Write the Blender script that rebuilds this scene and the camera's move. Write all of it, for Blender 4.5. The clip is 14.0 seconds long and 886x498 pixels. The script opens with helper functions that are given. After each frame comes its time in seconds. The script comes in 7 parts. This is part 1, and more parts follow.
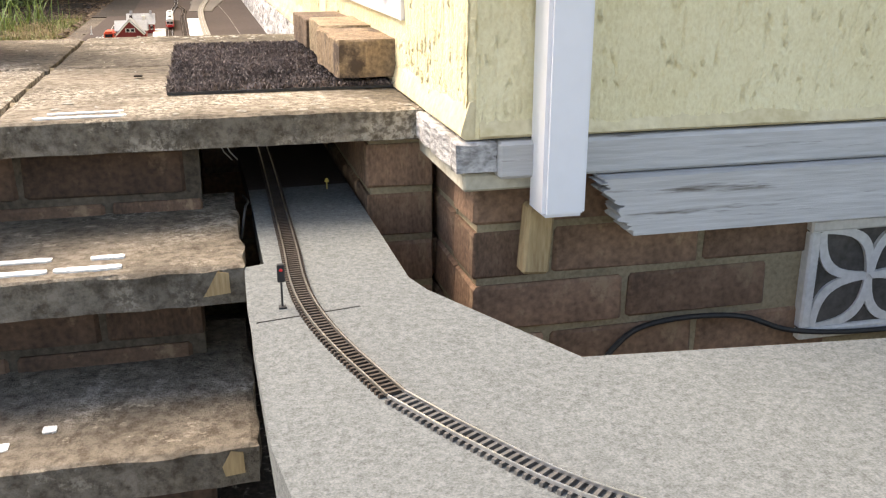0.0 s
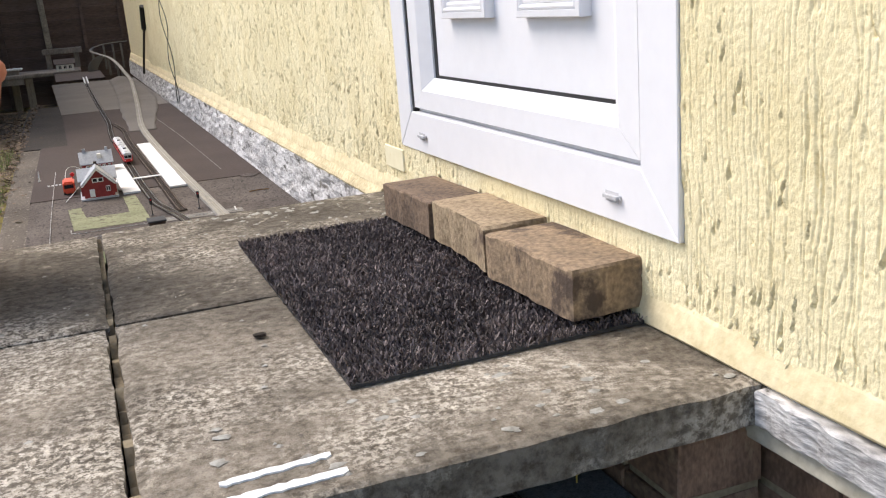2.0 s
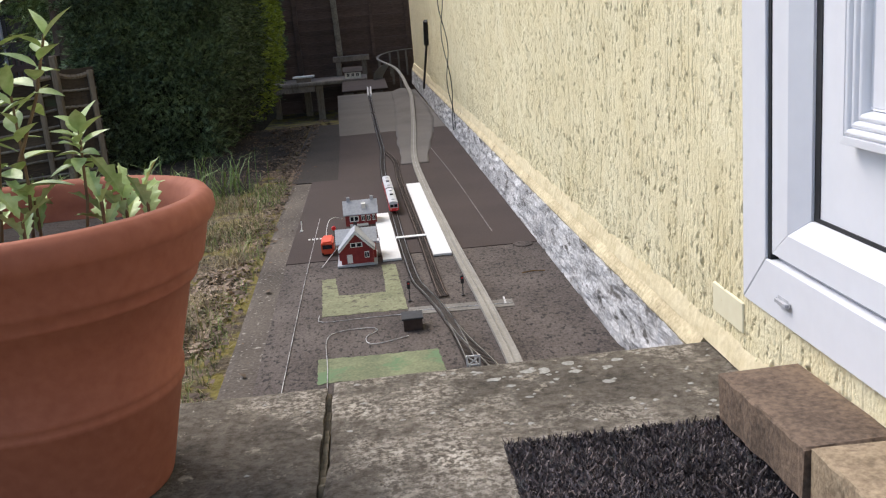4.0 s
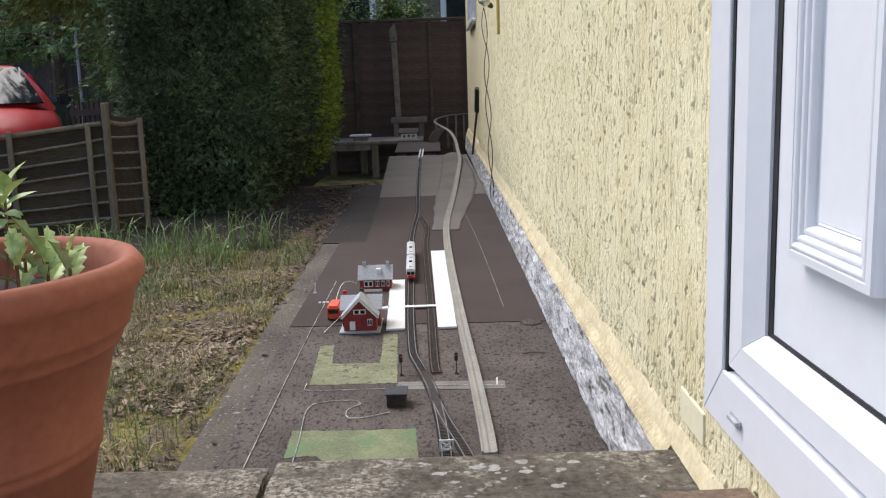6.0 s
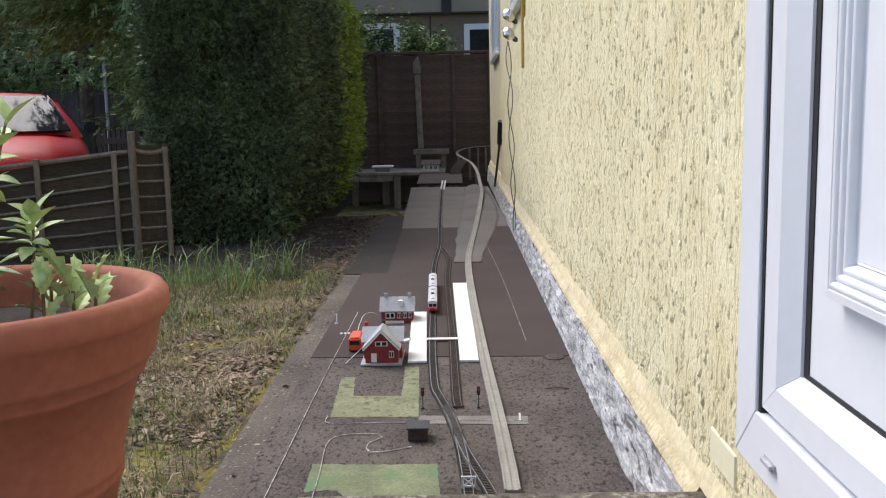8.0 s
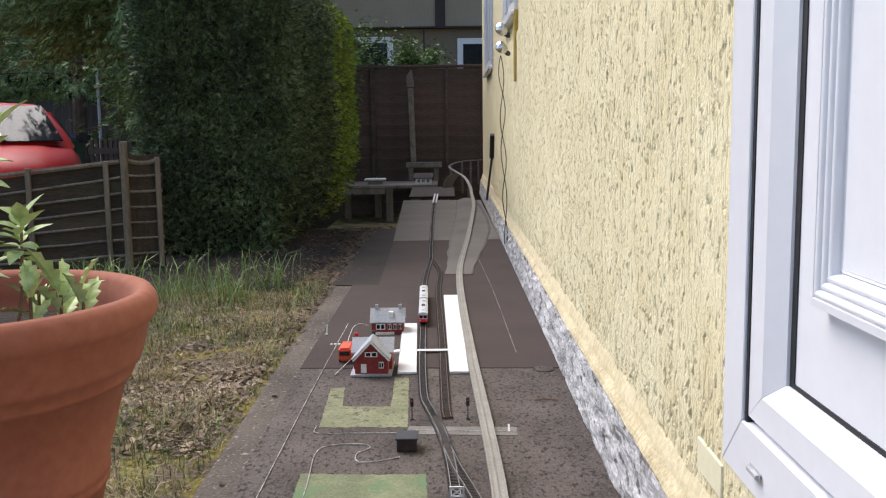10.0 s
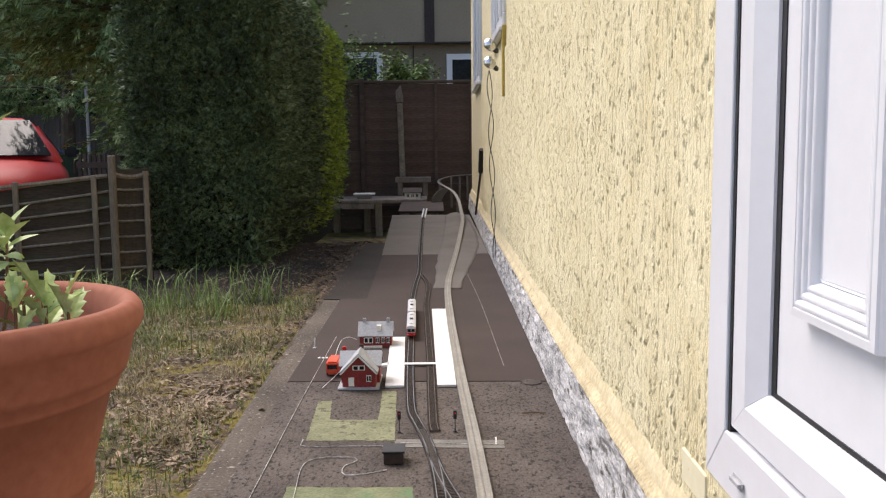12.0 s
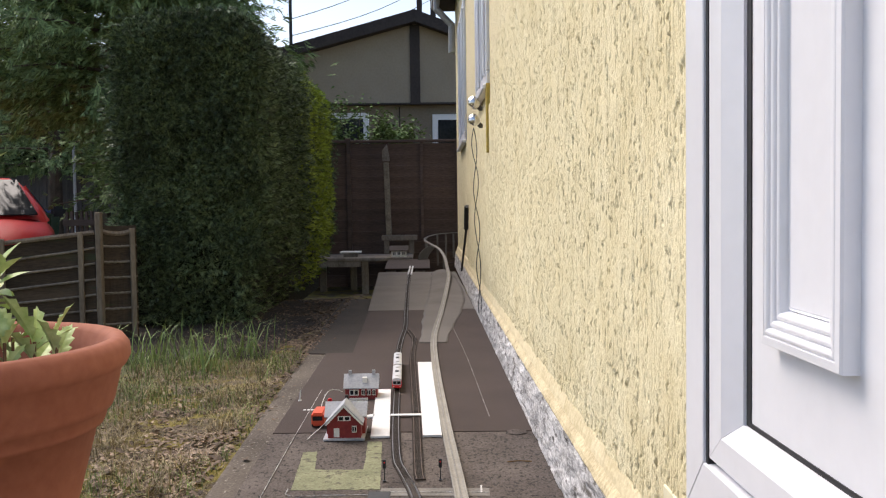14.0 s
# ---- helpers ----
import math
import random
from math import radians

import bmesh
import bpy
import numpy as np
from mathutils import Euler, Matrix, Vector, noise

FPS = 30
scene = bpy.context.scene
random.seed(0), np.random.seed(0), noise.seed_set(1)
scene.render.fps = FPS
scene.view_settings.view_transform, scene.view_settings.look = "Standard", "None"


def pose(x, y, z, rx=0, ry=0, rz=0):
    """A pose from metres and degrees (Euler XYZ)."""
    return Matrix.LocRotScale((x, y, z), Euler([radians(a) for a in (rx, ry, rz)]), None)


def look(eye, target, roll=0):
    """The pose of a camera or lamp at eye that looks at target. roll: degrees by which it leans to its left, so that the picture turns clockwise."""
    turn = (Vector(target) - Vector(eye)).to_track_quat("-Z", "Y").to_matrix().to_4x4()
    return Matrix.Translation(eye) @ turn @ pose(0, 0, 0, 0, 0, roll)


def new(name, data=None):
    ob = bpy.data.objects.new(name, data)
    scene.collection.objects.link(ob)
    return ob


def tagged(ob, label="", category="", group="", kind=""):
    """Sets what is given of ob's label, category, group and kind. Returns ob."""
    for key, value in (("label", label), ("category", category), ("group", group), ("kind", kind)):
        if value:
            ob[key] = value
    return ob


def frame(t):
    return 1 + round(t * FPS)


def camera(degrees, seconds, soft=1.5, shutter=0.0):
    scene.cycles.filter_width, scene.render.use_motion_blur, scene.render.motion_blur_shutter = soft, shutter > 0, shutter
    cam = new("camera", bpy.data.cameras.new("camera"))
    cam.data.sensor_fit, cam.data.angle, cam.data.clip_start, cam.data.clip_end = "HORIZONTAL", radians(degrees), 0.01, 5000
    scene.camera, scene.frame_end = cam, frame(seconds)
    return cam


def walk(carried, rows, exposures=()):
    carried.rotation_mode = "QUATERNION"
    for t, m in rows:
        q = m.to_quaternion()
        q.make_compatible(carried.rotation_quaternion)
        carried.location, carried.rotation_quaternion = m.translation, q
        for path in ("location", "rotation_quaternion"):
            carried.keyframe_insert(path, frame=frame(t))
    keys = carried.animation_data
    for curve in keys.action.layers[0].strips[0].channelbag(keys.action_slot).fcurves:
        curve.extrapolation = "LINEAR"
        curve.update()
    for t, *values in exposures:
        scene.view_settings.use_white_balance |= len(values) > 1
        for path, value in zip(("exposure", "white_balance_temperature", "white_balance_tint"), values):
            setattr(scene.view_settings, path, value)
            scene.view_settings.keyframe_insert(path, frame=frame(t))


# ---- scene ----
cam = camera(51.0, 14.0, soft=1.2)
PATH = [
    (0, (-0.303, -1.316, 0.227), (0.163, 0.523, -0.405), 0.1),
    (0.5, (-0.426, -1.212, 0.219), (0.368, 0.521, -0.388), 0.7),
    (1, (-0.486, -1.024, 0.265), (0.286, 0.724, -0.325), -2.3),
    (1.5, (-0.512, -0.858, 0.344), (0.119, 0.951, -0.23), -4.4),
    (2, (-0.571, -0.7, 0.382), (0.101, 1.108, -0.145), -4.5),
    (2.5, (-0.593, -0.557, 0.41), (0.032, 1.278, -0.082), -5.8),
    (3, (-0.537, -0.372, 0.442), (-0.1, 1.523, -0.023), -5.8),
    (3.5, (-0.499, -0.23, 0.494), (-0.292, 1.694, -0.009), -5.9),
    (3.7, (-0.493, -0.191, 0.502), (-0.337, 1.739, 0.003), -5.9),
    (5.8, (-0.339, -0.127, 0.517), (-0.338, 1.84, 0.149), -1.6),
    (6, (-0.335, -0.121, 0.518), (-0.329, 1.848, 0.166), -1.8),
    (6.5, (-0.341, -0.109, 0.518), (-0.35, 1.865, 0.193), -1.6),
    (7, (-0.344, -0.105, 0.521), (-0.368, 1.871, 0.217), -1.6),
    (9.3, (-0.344, -0.112, 0.516), (-0.378, 1.87, 0.243), -0.6),
    (9.5, (-0.342, -0.111, 0.517), (-0.368, 1.871, 0.248), -0.6),
    (10, (-0.34, -0.112, 0.512), (-0.358, 1.872, 0.257), -0.7),
    (10.5, (-0.345, -0.117, 0.507), (-0.356, 1.867, 0.255), -0.5),
    (11, (-0.345, -0.111, 0.506), (-0.351, 1.874, 0.259), -0.5),
    (11.5, (-0.342, -0.114, 0.507), (-0.343, 1.872, 0.271), -0.6),
    (12, (-0.335, -0.119, 0.508), (-0.33, 1.869, 0.285), -0.6),
    (12.5, (-0.337, -0.125, 0.512), (-0.331, 1.865, 0.318), -0.6),
    (13, (-0.34, -0.137, 0.51), (-0.339, 1.858, 0.358), -0.4),
    (13.5, (-0.336, -0.157, 0.5), (-0.334, 1.84, 0.39), -0.4),
    (14, (-0.33, -0.149, 0.484), (-0.295, 1.848, 0.389), -0.8),
]
walk(cam, [(t, look(eye, target, roll)) for t, eye, target, roll in PATH], [(0, 1.78, 8000, 15), (1.0, 1.78, 8050, 16), (1.5, 1.36, 7150, 16), (2.0, 0.98, 6700, 13), (2.5, 0.8, 6560, 13), (3.0, 0.75, 6480, 13), (3.7, 0.72, 6380, 13), (6.0, 0.75, 6260, 12), (9.5, 0.83, 6320, 13), (11.0, 0.86, 6560, 15), (12.5, 0.87, 6820, 16), (14.0, 0.82, 6840, 15)])
# ---- light ----
world = bpy.data.worlds.new("sky")
scene.world = world
world.use_nodes = True
wn = world.node_tree
sky = wn.nodes.new("ShaderNodeTexSky")
sky.sky_type = "NISHITA"
sky.sun_disc = False
sky.sun_elevation, sky.sun_rotation = radians(51), radians(-46)
sky.air_density, sky.dust_density, sky.ozone_density = 1.0, 1.5, 1.0
wn.nodes["Background"].inputs["Strength"].default_value = 0.125
wn.links.new(sky.outputs["Color"], wn.nodes["Background"].inputs["Color"])
sun = new("sun", bpy.data.lights.new("sun", "SUN"))
sun.data.energy, sun.data.angle, sun.data.color = 2.0, radians(38), (1.0, 0.95, 0.88)
sun.matrix_world = look((-3.6, 3.5, 6.3), (0, 0, 0))

# ---- materials ----


def material(name, a, b, rough=0.8, scale=8.0, fine=80.0, bump=0.3, dist=0.004, metal=0.0, stretch=(1, 1, 1), spot=None, spot_scale=20.0, spot_cut=0.62, spec=0.4, island=0.0, rand=0.0, coords="Object"):
    """Two base colours mixed by noise at two scales, optional stains of a third colour, and relief."""
    m = bpy.data.materials.new(name)
    m.use_nodes = True
    n, l = m.node_tree.nodes, m.node_tree.links
    bsdf = n["Principled BSDF"]
    tc = n.new("ShaderNodeTexCoord")
    mp = n.new("ShaderNodeMapping")
    mp.inputs["Scale"].default_value = stretch
    if coords == "World":
        geo = n.new("ShaderNodeNewGeometry")
        l.new(geo.outputs["Position"], mp.inputs["Vector"])
    else:
        l.new(tc.outputs[coords], mp.inputs["Vector"])
    big, small = n.new("ShaderNodeTexNoise"), n.new("ShaderNodeTexNoise")
    big.inputs["Scale"].default_value, big.inputs["Detail"].default_value = scale, 6
    small.inputs["Scale"].default_value, small.inputs["Detail"].default_value = fine, 5
    for t in (big, small):
        l.new(mp.outputs["Vector"], t.inputs["Vector"])
    add = n.new("ShaderNodeMath")
    add.operation = "MULTIPLY_ADD"
    l.new(small.outputs["Fac"], add.inputs[0])
    add.inputs[1].default_value = 0.5
    half = n.new("ShaderNodeMath")
    half.operation = "MULTIPLY"
    half.inputs[1].default_value = 0.5
    l.new(big.outputs["Fac"], half.inputs[0])
    l.new(half.outputs[0], add.inputs[2])
    ramp = n.new("ShaderNodeValToRGB")
    ramp.color_ramp.elements[0].position, ramp.color_ramp.elements[1].position = 0.36, 0.64
    ramp.color_ramp.elements[0].color, ramp.color_ramp.elements[1].color = (*a, 1), (*b, 1)
    l.new(add.outputs[0], ramp.inputs["Fac"])
    col = ramp.outputs["Color"]
    if spot:
        sp = n.new("ShaderNodeTexNoise")
        sp.inputs["Scale"].default_value, sp.inputs["Detail"].default_value, sp.inputs["Roughness"].default_value = spot_scale, 8, 0.65
        l.new(mp.outputs["Vector"], sp.inputs["Vector"])
        cut = n.new("ShaderNodeMapRange")
        cut.inputs["From Min"].default_value, cut.inputs["From Max"].default_value = spot_cut - 0.03, spot_cut + 0.05
        l.new(sp.outputs["Fac"], cut.inputs["Value"])
        mix = n.new("ShaderNodeMix")
        mix.data_type = "RGBA"
        l.new(cut.outputs["Result"], mix.inputs["Factor"])
        l.new(col, mix.inputs["A"])
        mix.inputs["B"].default_value = (*spot, 1)
        col = mix.outputs["Result"]
    if rand or island:
        if rand:
            src = n.new("ShaderNodeObjectInfo").outputs["Random"]
        else:
            src = n.new("ShaderNodeNewGeometry").outputs["Random Per Island"]
        k = rand or island
        rng = n.new("ShaderNodeMapRange")
        rng.inputs["To Min"].default_value, rng.inputs["To Max"].default_value = 1 - k, 1 + k
        l.new(src, rng.inputs["Value"])
        hsv = n.new("ShaderNodeHueSaturation")
        l.new(rng.outputs["Result"], hsv.inputs["Value"])
        l.new(col, hsv.inputs["Color"])
        col = hsv.outputs["Color"]
    l.new(col, bsdf.inputs["Base Color"])
    bsdf.inputs["Roughness"].default_value, bsdf.inputs["Metallic"].default_value = rough, metal
    bsdf.inputs["Specular IOR Level"].default_value = spec
    if bump:
        bp = n.new("ShaderNodeBump")
        bp.inputs["Strength"].default_value, bp.inputs["Distance"].default_value = bump, dist
        l.new(add.outputs[0], bp.inputs["Height"])
        l.new(bp.outputs["Normal"], bsdf.inputs["Normal"])
    return m


M = {}


def slab_material(k=1.0, pale=0.5):
    """Weathered cast concrete: broad brown-grey stains, pale sandy worn patches broken into grains, fine dark specks."""
    m = bpy.data.materials.new("weathered_concrete")
    m.use_nodes = True
    n, l = m.node_tree.nodes, m.node_tree.links
    bsdf = n["Principled BSDF"]
    geo = n.new("ShaderNodeNewGeometry")

    def field(scale, detail, rough, lo, hi, a=0.0, b=1.0):
        t = n.new("ShaderNodeTexNoise")
        t.inputs["Scale"].default_value, t.inputs["Detail"].default_value, t.inputs["Roughness"].default_value = scale, detail, rough
        l.new(geo.outputs["Position"], t.inputs["Vector"])
        r = n.new("ShaderNodeMapRange")
        for key, v in (("From Min", lo), ("From Max", hi), ("To Min", a), ("To Max", b)):
            r.inputs[key].default_value = v
        l.new(t.outputs["Fac"], r.inputs["Value"])
        return r.outputs["Result"]

    def times(a, b):
        q = n.new("ShaderNodeMath")
        q.operation = "MULTIPLY"
        l.new(a, q.inputs[0])
        l.new(b, q.inputs[1])
        return q.outputs[0]

    def mixed(fac, a, b, blend="MIX"):
        x = n.new("ShaderNodeMix")
        x.data_type, x.blend_type = "RGBA", blend
        l.new(fac, x.inputs["Factor"])
        for key, v in (("A", a), ("B", b)):
            if isinstance(v, tuple):
                x.inputs[key].default_value = (*v, 1)
            else:
                l.new(v, x.inputs[key])
        return x.outputs["Result"]

    base = mixed(field(4.5, 9, 0.62, 0.34, 0.66), (0.1 * k, 0.086 * k, 0.067 * k), (0.25 * k, 0.218 * k, 0.174 * k))
    worn = times(field(3.1, 6, 0.65, 0.6 - 0.2 * pale, 0.74 - 0.2 * pale), field(120, 4, 0.75, 0.46, 0.54, 0.0, 1.0))
    base = mixed(worn, base, (0.52, 0.475, 0.4))
    base = mixed(field(38, 6, 0.7, 0.6, 0.68, 0.0, 0.55), base, (0.06, 0.05, 0.04))
    base = mixed(field(21, 7, 0.7, 0.66, 0.7, 0.0, 0.8), base, (0.5, 0.47, 0.41))
    crust = field(62, 5, 0.72, 0.36, 0.6)
    x = n.new("ShaderNodeMix")
    x.data_type, x.blend_type = "RGBA", "MULTIPLY"
    x.inputs["Factor"].default_value = 1.0
    l.new(base, x.inputs["A"])
    l.new(mixed(crust, (0.5, 0.47, 0.43), (1.2, 1.2, 1.2)), x.inputs["B"])
    base = mixed(field(26, 6, 0.75, 0.585, 0.66, 0.0, 0.7), x.outputs["Result"], (0.42, 0.375, 0.3))
    l.new(base, bsdf.inputs["Base Color"])
    bsdf.inputs["Roughness"].default_value, bsdf.inputs["Specular IOR Level"].default_value = 0.93, 0.3
    bp = n.new("ShaderNodeBump")
    bp.inputs["Strength"].default_value, bp.inputs["Distance"].default_value = 0.8, 0.004
    l.new(field(110, 6, 0.65, 0.2, 0.8), bp.inputs["Height"])
    l.new(bp.outputs["Normal"], bsdf.inputs["Normal"])
    return m


M["concrete"] = slab_material(1.05, 0.5)
M["stained_concrete"] = slab_material(1.05, 0.62)
M["worn_concrete"] = slab_material(1.05, 0.95)
# Darker mix for the two far landing slabs.
M["darker_concrete"] = slab_material(0.76, 0.5)
M["path"] = material("path_concrete", (0.05, 0.04, 0.031), (0.15, 0.124, 0.099), 0.95, 4, 140, 0.8, 0.004, spot=(0.34, 0.31, 0.27), spot_scale=70, spot_cut=0.62, coords="World")
M["paint_mark"] = material("white_road_paint", (0.72, 0.72, 0.7), (0.85, 0.85, 0.83), 0.6, 30, 150, 0.3, 0.001)
M["brick"] = material("red_brick", (0.12, 0.074, 0.048), (0.295, 0.18, 0.118), 0.9, 14, 120, 0.6, 0.003, spot=(0.32, 0.22, 0.14), spot_scale=18, spot_cut=0.6, rand=0.25)
M["paver"] = material("brown_clay_brick", (0.14, 0.1, 0.066), (0.39, 0.28, 0.175), 0.92, 11, 150, 1.0, 0.004, spot=(0.085, 0.06, 0.044), spot_scale=10, spot_cut=0.54)
M["paver_tan"] = material("tan_clay_brick", (0.18, 0.13, 0.08), (0.45, 0.345, 0.22), 0.92, 10, 150, 1.0, 0.004, spot=(0.11, 0.075, 0.052), spot_scale=9, spot_cut=0.58)
M["paver_dark"] = material("dark_stained_brick", (0.075, 0.053, 0.038), (0.23, 0.16, 0.108), 0.92, 11, 150, 1.0, 0.004, spot=(0.33, 0.22, 0.14), spot_scale=10, spot_cut=0.66)
M["mortar"] = material("lime_mortar", (0.2, 0.16, 0.1), (0.36, 0.295, 0.195), 0.95, 12, 150, 0.7, 0.003, coords="World")
M["grey_felt"] = material("light_mineral_felt", (0.09, 0.1, 0.1), (0.212, 0.231, 0.232), 0.9, 190, 480, 1.0, 0.0014, coords="World")
M["felt_near"] = material("brown_mineral_felt", (0.043, 0.033, 0.028), (0.136, 0.112, 0.097), 0.95, 9, 190, 1.0, 0.005, spot=(0.022, 0.018, 0.016), spot_scale=110, spot_cut=0.565, stretch=(1, 0.55, 1), coords="World")
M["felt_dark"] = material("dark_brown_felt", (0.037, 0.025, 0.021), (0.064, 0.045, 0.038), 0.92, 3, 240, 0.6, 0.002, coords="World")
M["felt_grey"] = material("grey_brown_felt", (0.115, 0.103, 0.091), (0.175, 0.158, 0.142), 0.95, 3, 260, 0.6, 0.002, coords="World")
M["white_plastic"] = material("white_upvc", (0.8, 0.8, 0.82), (0.84, 0.84, 0.86), 0.3, 2, 40, 0.03, 0.001, spec=0.5)
M["white_card"] = material("white_card", (0.64, 0.64, 0.63), (0.74, 0.74, 0.73), 0.7, 8, 90, 0.1, 0.001)
M["gasket"] = material("black_rubber", (0.012, 0.012, 0.013), (0.025, 0.025, 0.027), 0.6, 10, 60, 0.1, 0.001)
M["old_paint"] = material("flaking_white_paint", (0.22, 0.212, 0.205), (0.7, 0.685, 0.67), 0.75, 13, 110, 1.0, 0.006, spot=(0.11, 0.1, 0.088), spot_scale=24, spot_cut=0.58, stretch=(1.0, 0.5, 1.7), coords="World")
M["grey_wood"] = material("grey_weathered_board", (0.42, 0.412, 0.395), (0.565, 0.557, 0.545), 0.8, 5, 90, 0.6, 0.003, spot=(0.15, 0.13, 0.11), spot_scale=22, spot_cut=0.62, stretch=(0.16, 1, 2.4), coords="World")
M["raw_wood"] = material("raw_softwood", (0.3, 0.2, 0.1), (0.5, 0.37, 0.2), 0.85, 10, 90, 0.6, 0.003, stretch=(3, 3, 0.4))
M["terracotta"] = material("terracotta", (0.29, 0.088, 0.043), (0.36, 0.12, 0.062), 0.8, 6, 80, 0.25, 0.002, spot=(0.4, 0.17, 0.1), spot_scale=7, spot_cut=0.66)
# Kept near black so the bed under the hedge looks shaded too.
M["soil"] = material("potting_soil", (0.012, 0.0085, 0.006), (0.034, 0.024, 0.017), 1.0, 30, 160, 1.0, 0.01)
M["cream_plate"] = material("cream_painted_plate", (0.74, 0.67, 0.45), (0.8, 0.74, 0.52), 0.7, 6, 60, 0.1, 0.001)
M["drain_grey"] = material("dull_grey_plastic", (0.4, 0.4, 0.41), (0.55, 0.55, 0.56), 0.5, 20, 80, 0.1, 0.001)
M["lichen"] = material("pale_lichen", (0.22, 0.21, 0.18), (0.42, 0.41, 0.37), 0.95, 60, 200, 0.5, 0.001, coords="World")
M["pale_leaf"] = material("pale_dead_leaves", (0.16, 0.11, 0.075), (0.42, 0.32, 0.235), 0.85, 8, 60, 0, island=0.5, coords="World")
M["leaf_light"] = material("young_leaf", (0.26, 0.36, 0.1), (0.55, 0.65, 0.3), 0.5, 20, 90, 0.2, 0.002, island=0.25)
M["stem"] = material("plant_stem", (0.12, 0.06, 0.03), (0.22, 0.14, 0.06), 0.7, 20, 90, 0.2, 0.002)
M["grass"] = material("garden_grass", (0.09, 0.13, 0.032), (0.24, 0.29, 0.095), 0.7, 4, 60, 0, island=0.4, coords="World")
M["tall_grass"] = material("fresh_grass", (0.11, 0.18, 0.045), (0.26, 0.35, 0.11), 0.6, 4, 60, 0, island=0.3, coords="World")
M["dry_grass"] = material("dry_straw", (0.16, 0.125, 0.065), (0.42, 0.34, 0.2), 0.85, 4, 60, 0, island=0.4, coords="World")
M["dead_leaf"] = material("dead_leaves", (0.04, 0.025, 0.015), (0.2, 0.14, 0.092), 0.85, 8, 60, 0, island=0.5, coords="World")
M["earth"] = material("lawn_earth", (0.045, 0.034, 0.021), (0.15, 0.115, 0.07), 1.0, 5, 70, 1.0, 0.02, spot=(0.19, 0.155, 0.035), spot_scale=6, spot_cut=0.5, coords="World")
M["hedge"] = material("hedge_leaf", (0.05, 0.073, 0.04), (0.155, 0.212, 0.102), 0.6, 3, 50, 0, island=0.8, coords="World", spec=0.25)
M["hedge_gold"] = material("golden_conifer_leaf", (0.2, 0.28, 0.04), (0.42, 0.52, 0.08), 0.7, 3, 50, 0, island=0.3, coords="World", spec=0.25)
# Near-black stand-in for the shade inside the hedge and woods.
M["shade_core"] = material("hedge_inside_shade", (0.006, 0.009, 0.004), (0.02, 0.018, 0.01), 1.0, 10, 60, 0.8, 0.03)
M["conifer"] = material("conifer_leaf", (0.08, 0.125, 0.05), (0.25, 0.33, 0.13), 0.75, 2, 40, 0, island=0.5, coords="World", spec=0.2)
M["bark"] = material("bark", (0.05, 0.035, 0.025), (0.12, 0.09, 0.065), 0.95, 6, 50, 0.8, 0.02)
M["fence_dark"] = material("dark_brown_fence", (0.07, 0.046, 0.037), (0.14, 0.094, 0.077), 0.85, 3, 50, 0.4, 0.004, stretch=(0.4, 1, 3), rand=0.2)
M["fence_old"] = material("weathered_fence", (0.034, 0.024, 0.015), (0.085, 0.06, 0.039), 0.9, 4, 60, 0.6, 0.004, stretch=(0.4, 1, 3), spot=(0.05, 0.06, 0.03), spot_scale=6, spot_cut=0.6, rand=0.25)
M["lap_edge"] = material("pale_sawn_edge", (0.14, 0.118, 0.092), (0.3, 0.26, 0.21), 0.9, 9, 60, 0.3, 0.002, coords="World")
M["batten"] = material("grey_batten", (0.13, 0.1, 0.07), (0.26, 0.21, 0.155), 0.9, 6, 60, 0.5, 0.003, stretch=(2, 2, 0.4))
M["fence_grey"] = material("grey_board_fence", (0.06, 0.054, 0.05), (0.12, 0.108, 0.1), 0.9, 3, 40, 0.4, 0.004, stretch=(3, 1, 0.3), rand=0.2)
M["timber"] = material("old_timber", (0.13, 0.11, 0.09), (0.28, 0.24, 0.21), 0.9, 6, 60, 0.5, 0.004, stretch=(2, 2, 0.5))
M["rail"] = material("steel_rail", (0.3, 0.28, 0.25), (0.45, 0.43, 0.4), 0.35, 20, 100, 0.05, 0.0005, metal=0.9)
M["rust_rail"] = material("brown_rail", (0.09, 0.06, 0.045), (0.17, 0.12, 0.09), 0.6, 20, 100, 0.05, 0.0005, metal=0.4)
M["grey_sleeper"] = material("dusty_grey_sleeper", (0.075, 0.072, 0.068), (0.14, 0.136, 0.128), 0.8, 40, 150, 0.1, 0.0005)
M["sleeper"] = material("brown_plastic_sleeper", (0.035, 0.026, 0.02), (0.07, 0.053, 0.042), 0.7, 40, 150, 0.1, 0.0005)
M["roadway"] = material("pale_grey_roadbed", (0.235, 0.218, 0.188), (0.34, 0.32, 0.28), 0.9, 12, 150, 0.3, 0.001, coords="World")
# Brown litter tone taken near black for the hedge's shade.
M["hedge_shaded_path"] = material("shaded_dark_path", (0.014, 0.01, 0.0075), (0.034, 0.025, 0.019), 0.9, 5, 150, 0.7, 0.003, coords="World")
M["dim_line"] = material("worn_chalk", (0.07, 0.055, 0.048), (0.3, 0.28, 0.26), 0.9, 30, 120, 0.1, 0.001, coords="World")
M["cream_lip"] = material("cream_wood_lip", (0.42, 0.38, 0.29), (0.62, 0.58, 0.47), 0.85, 14, 90, 0.6, 0.003, coords="World")
M["faint"] = material("faded_chalk", (0.1, 0.09, 0.085), (0.75, 0.74, 0.72), 0.9, 30, 120, 0.1, 0.001, coords="World")
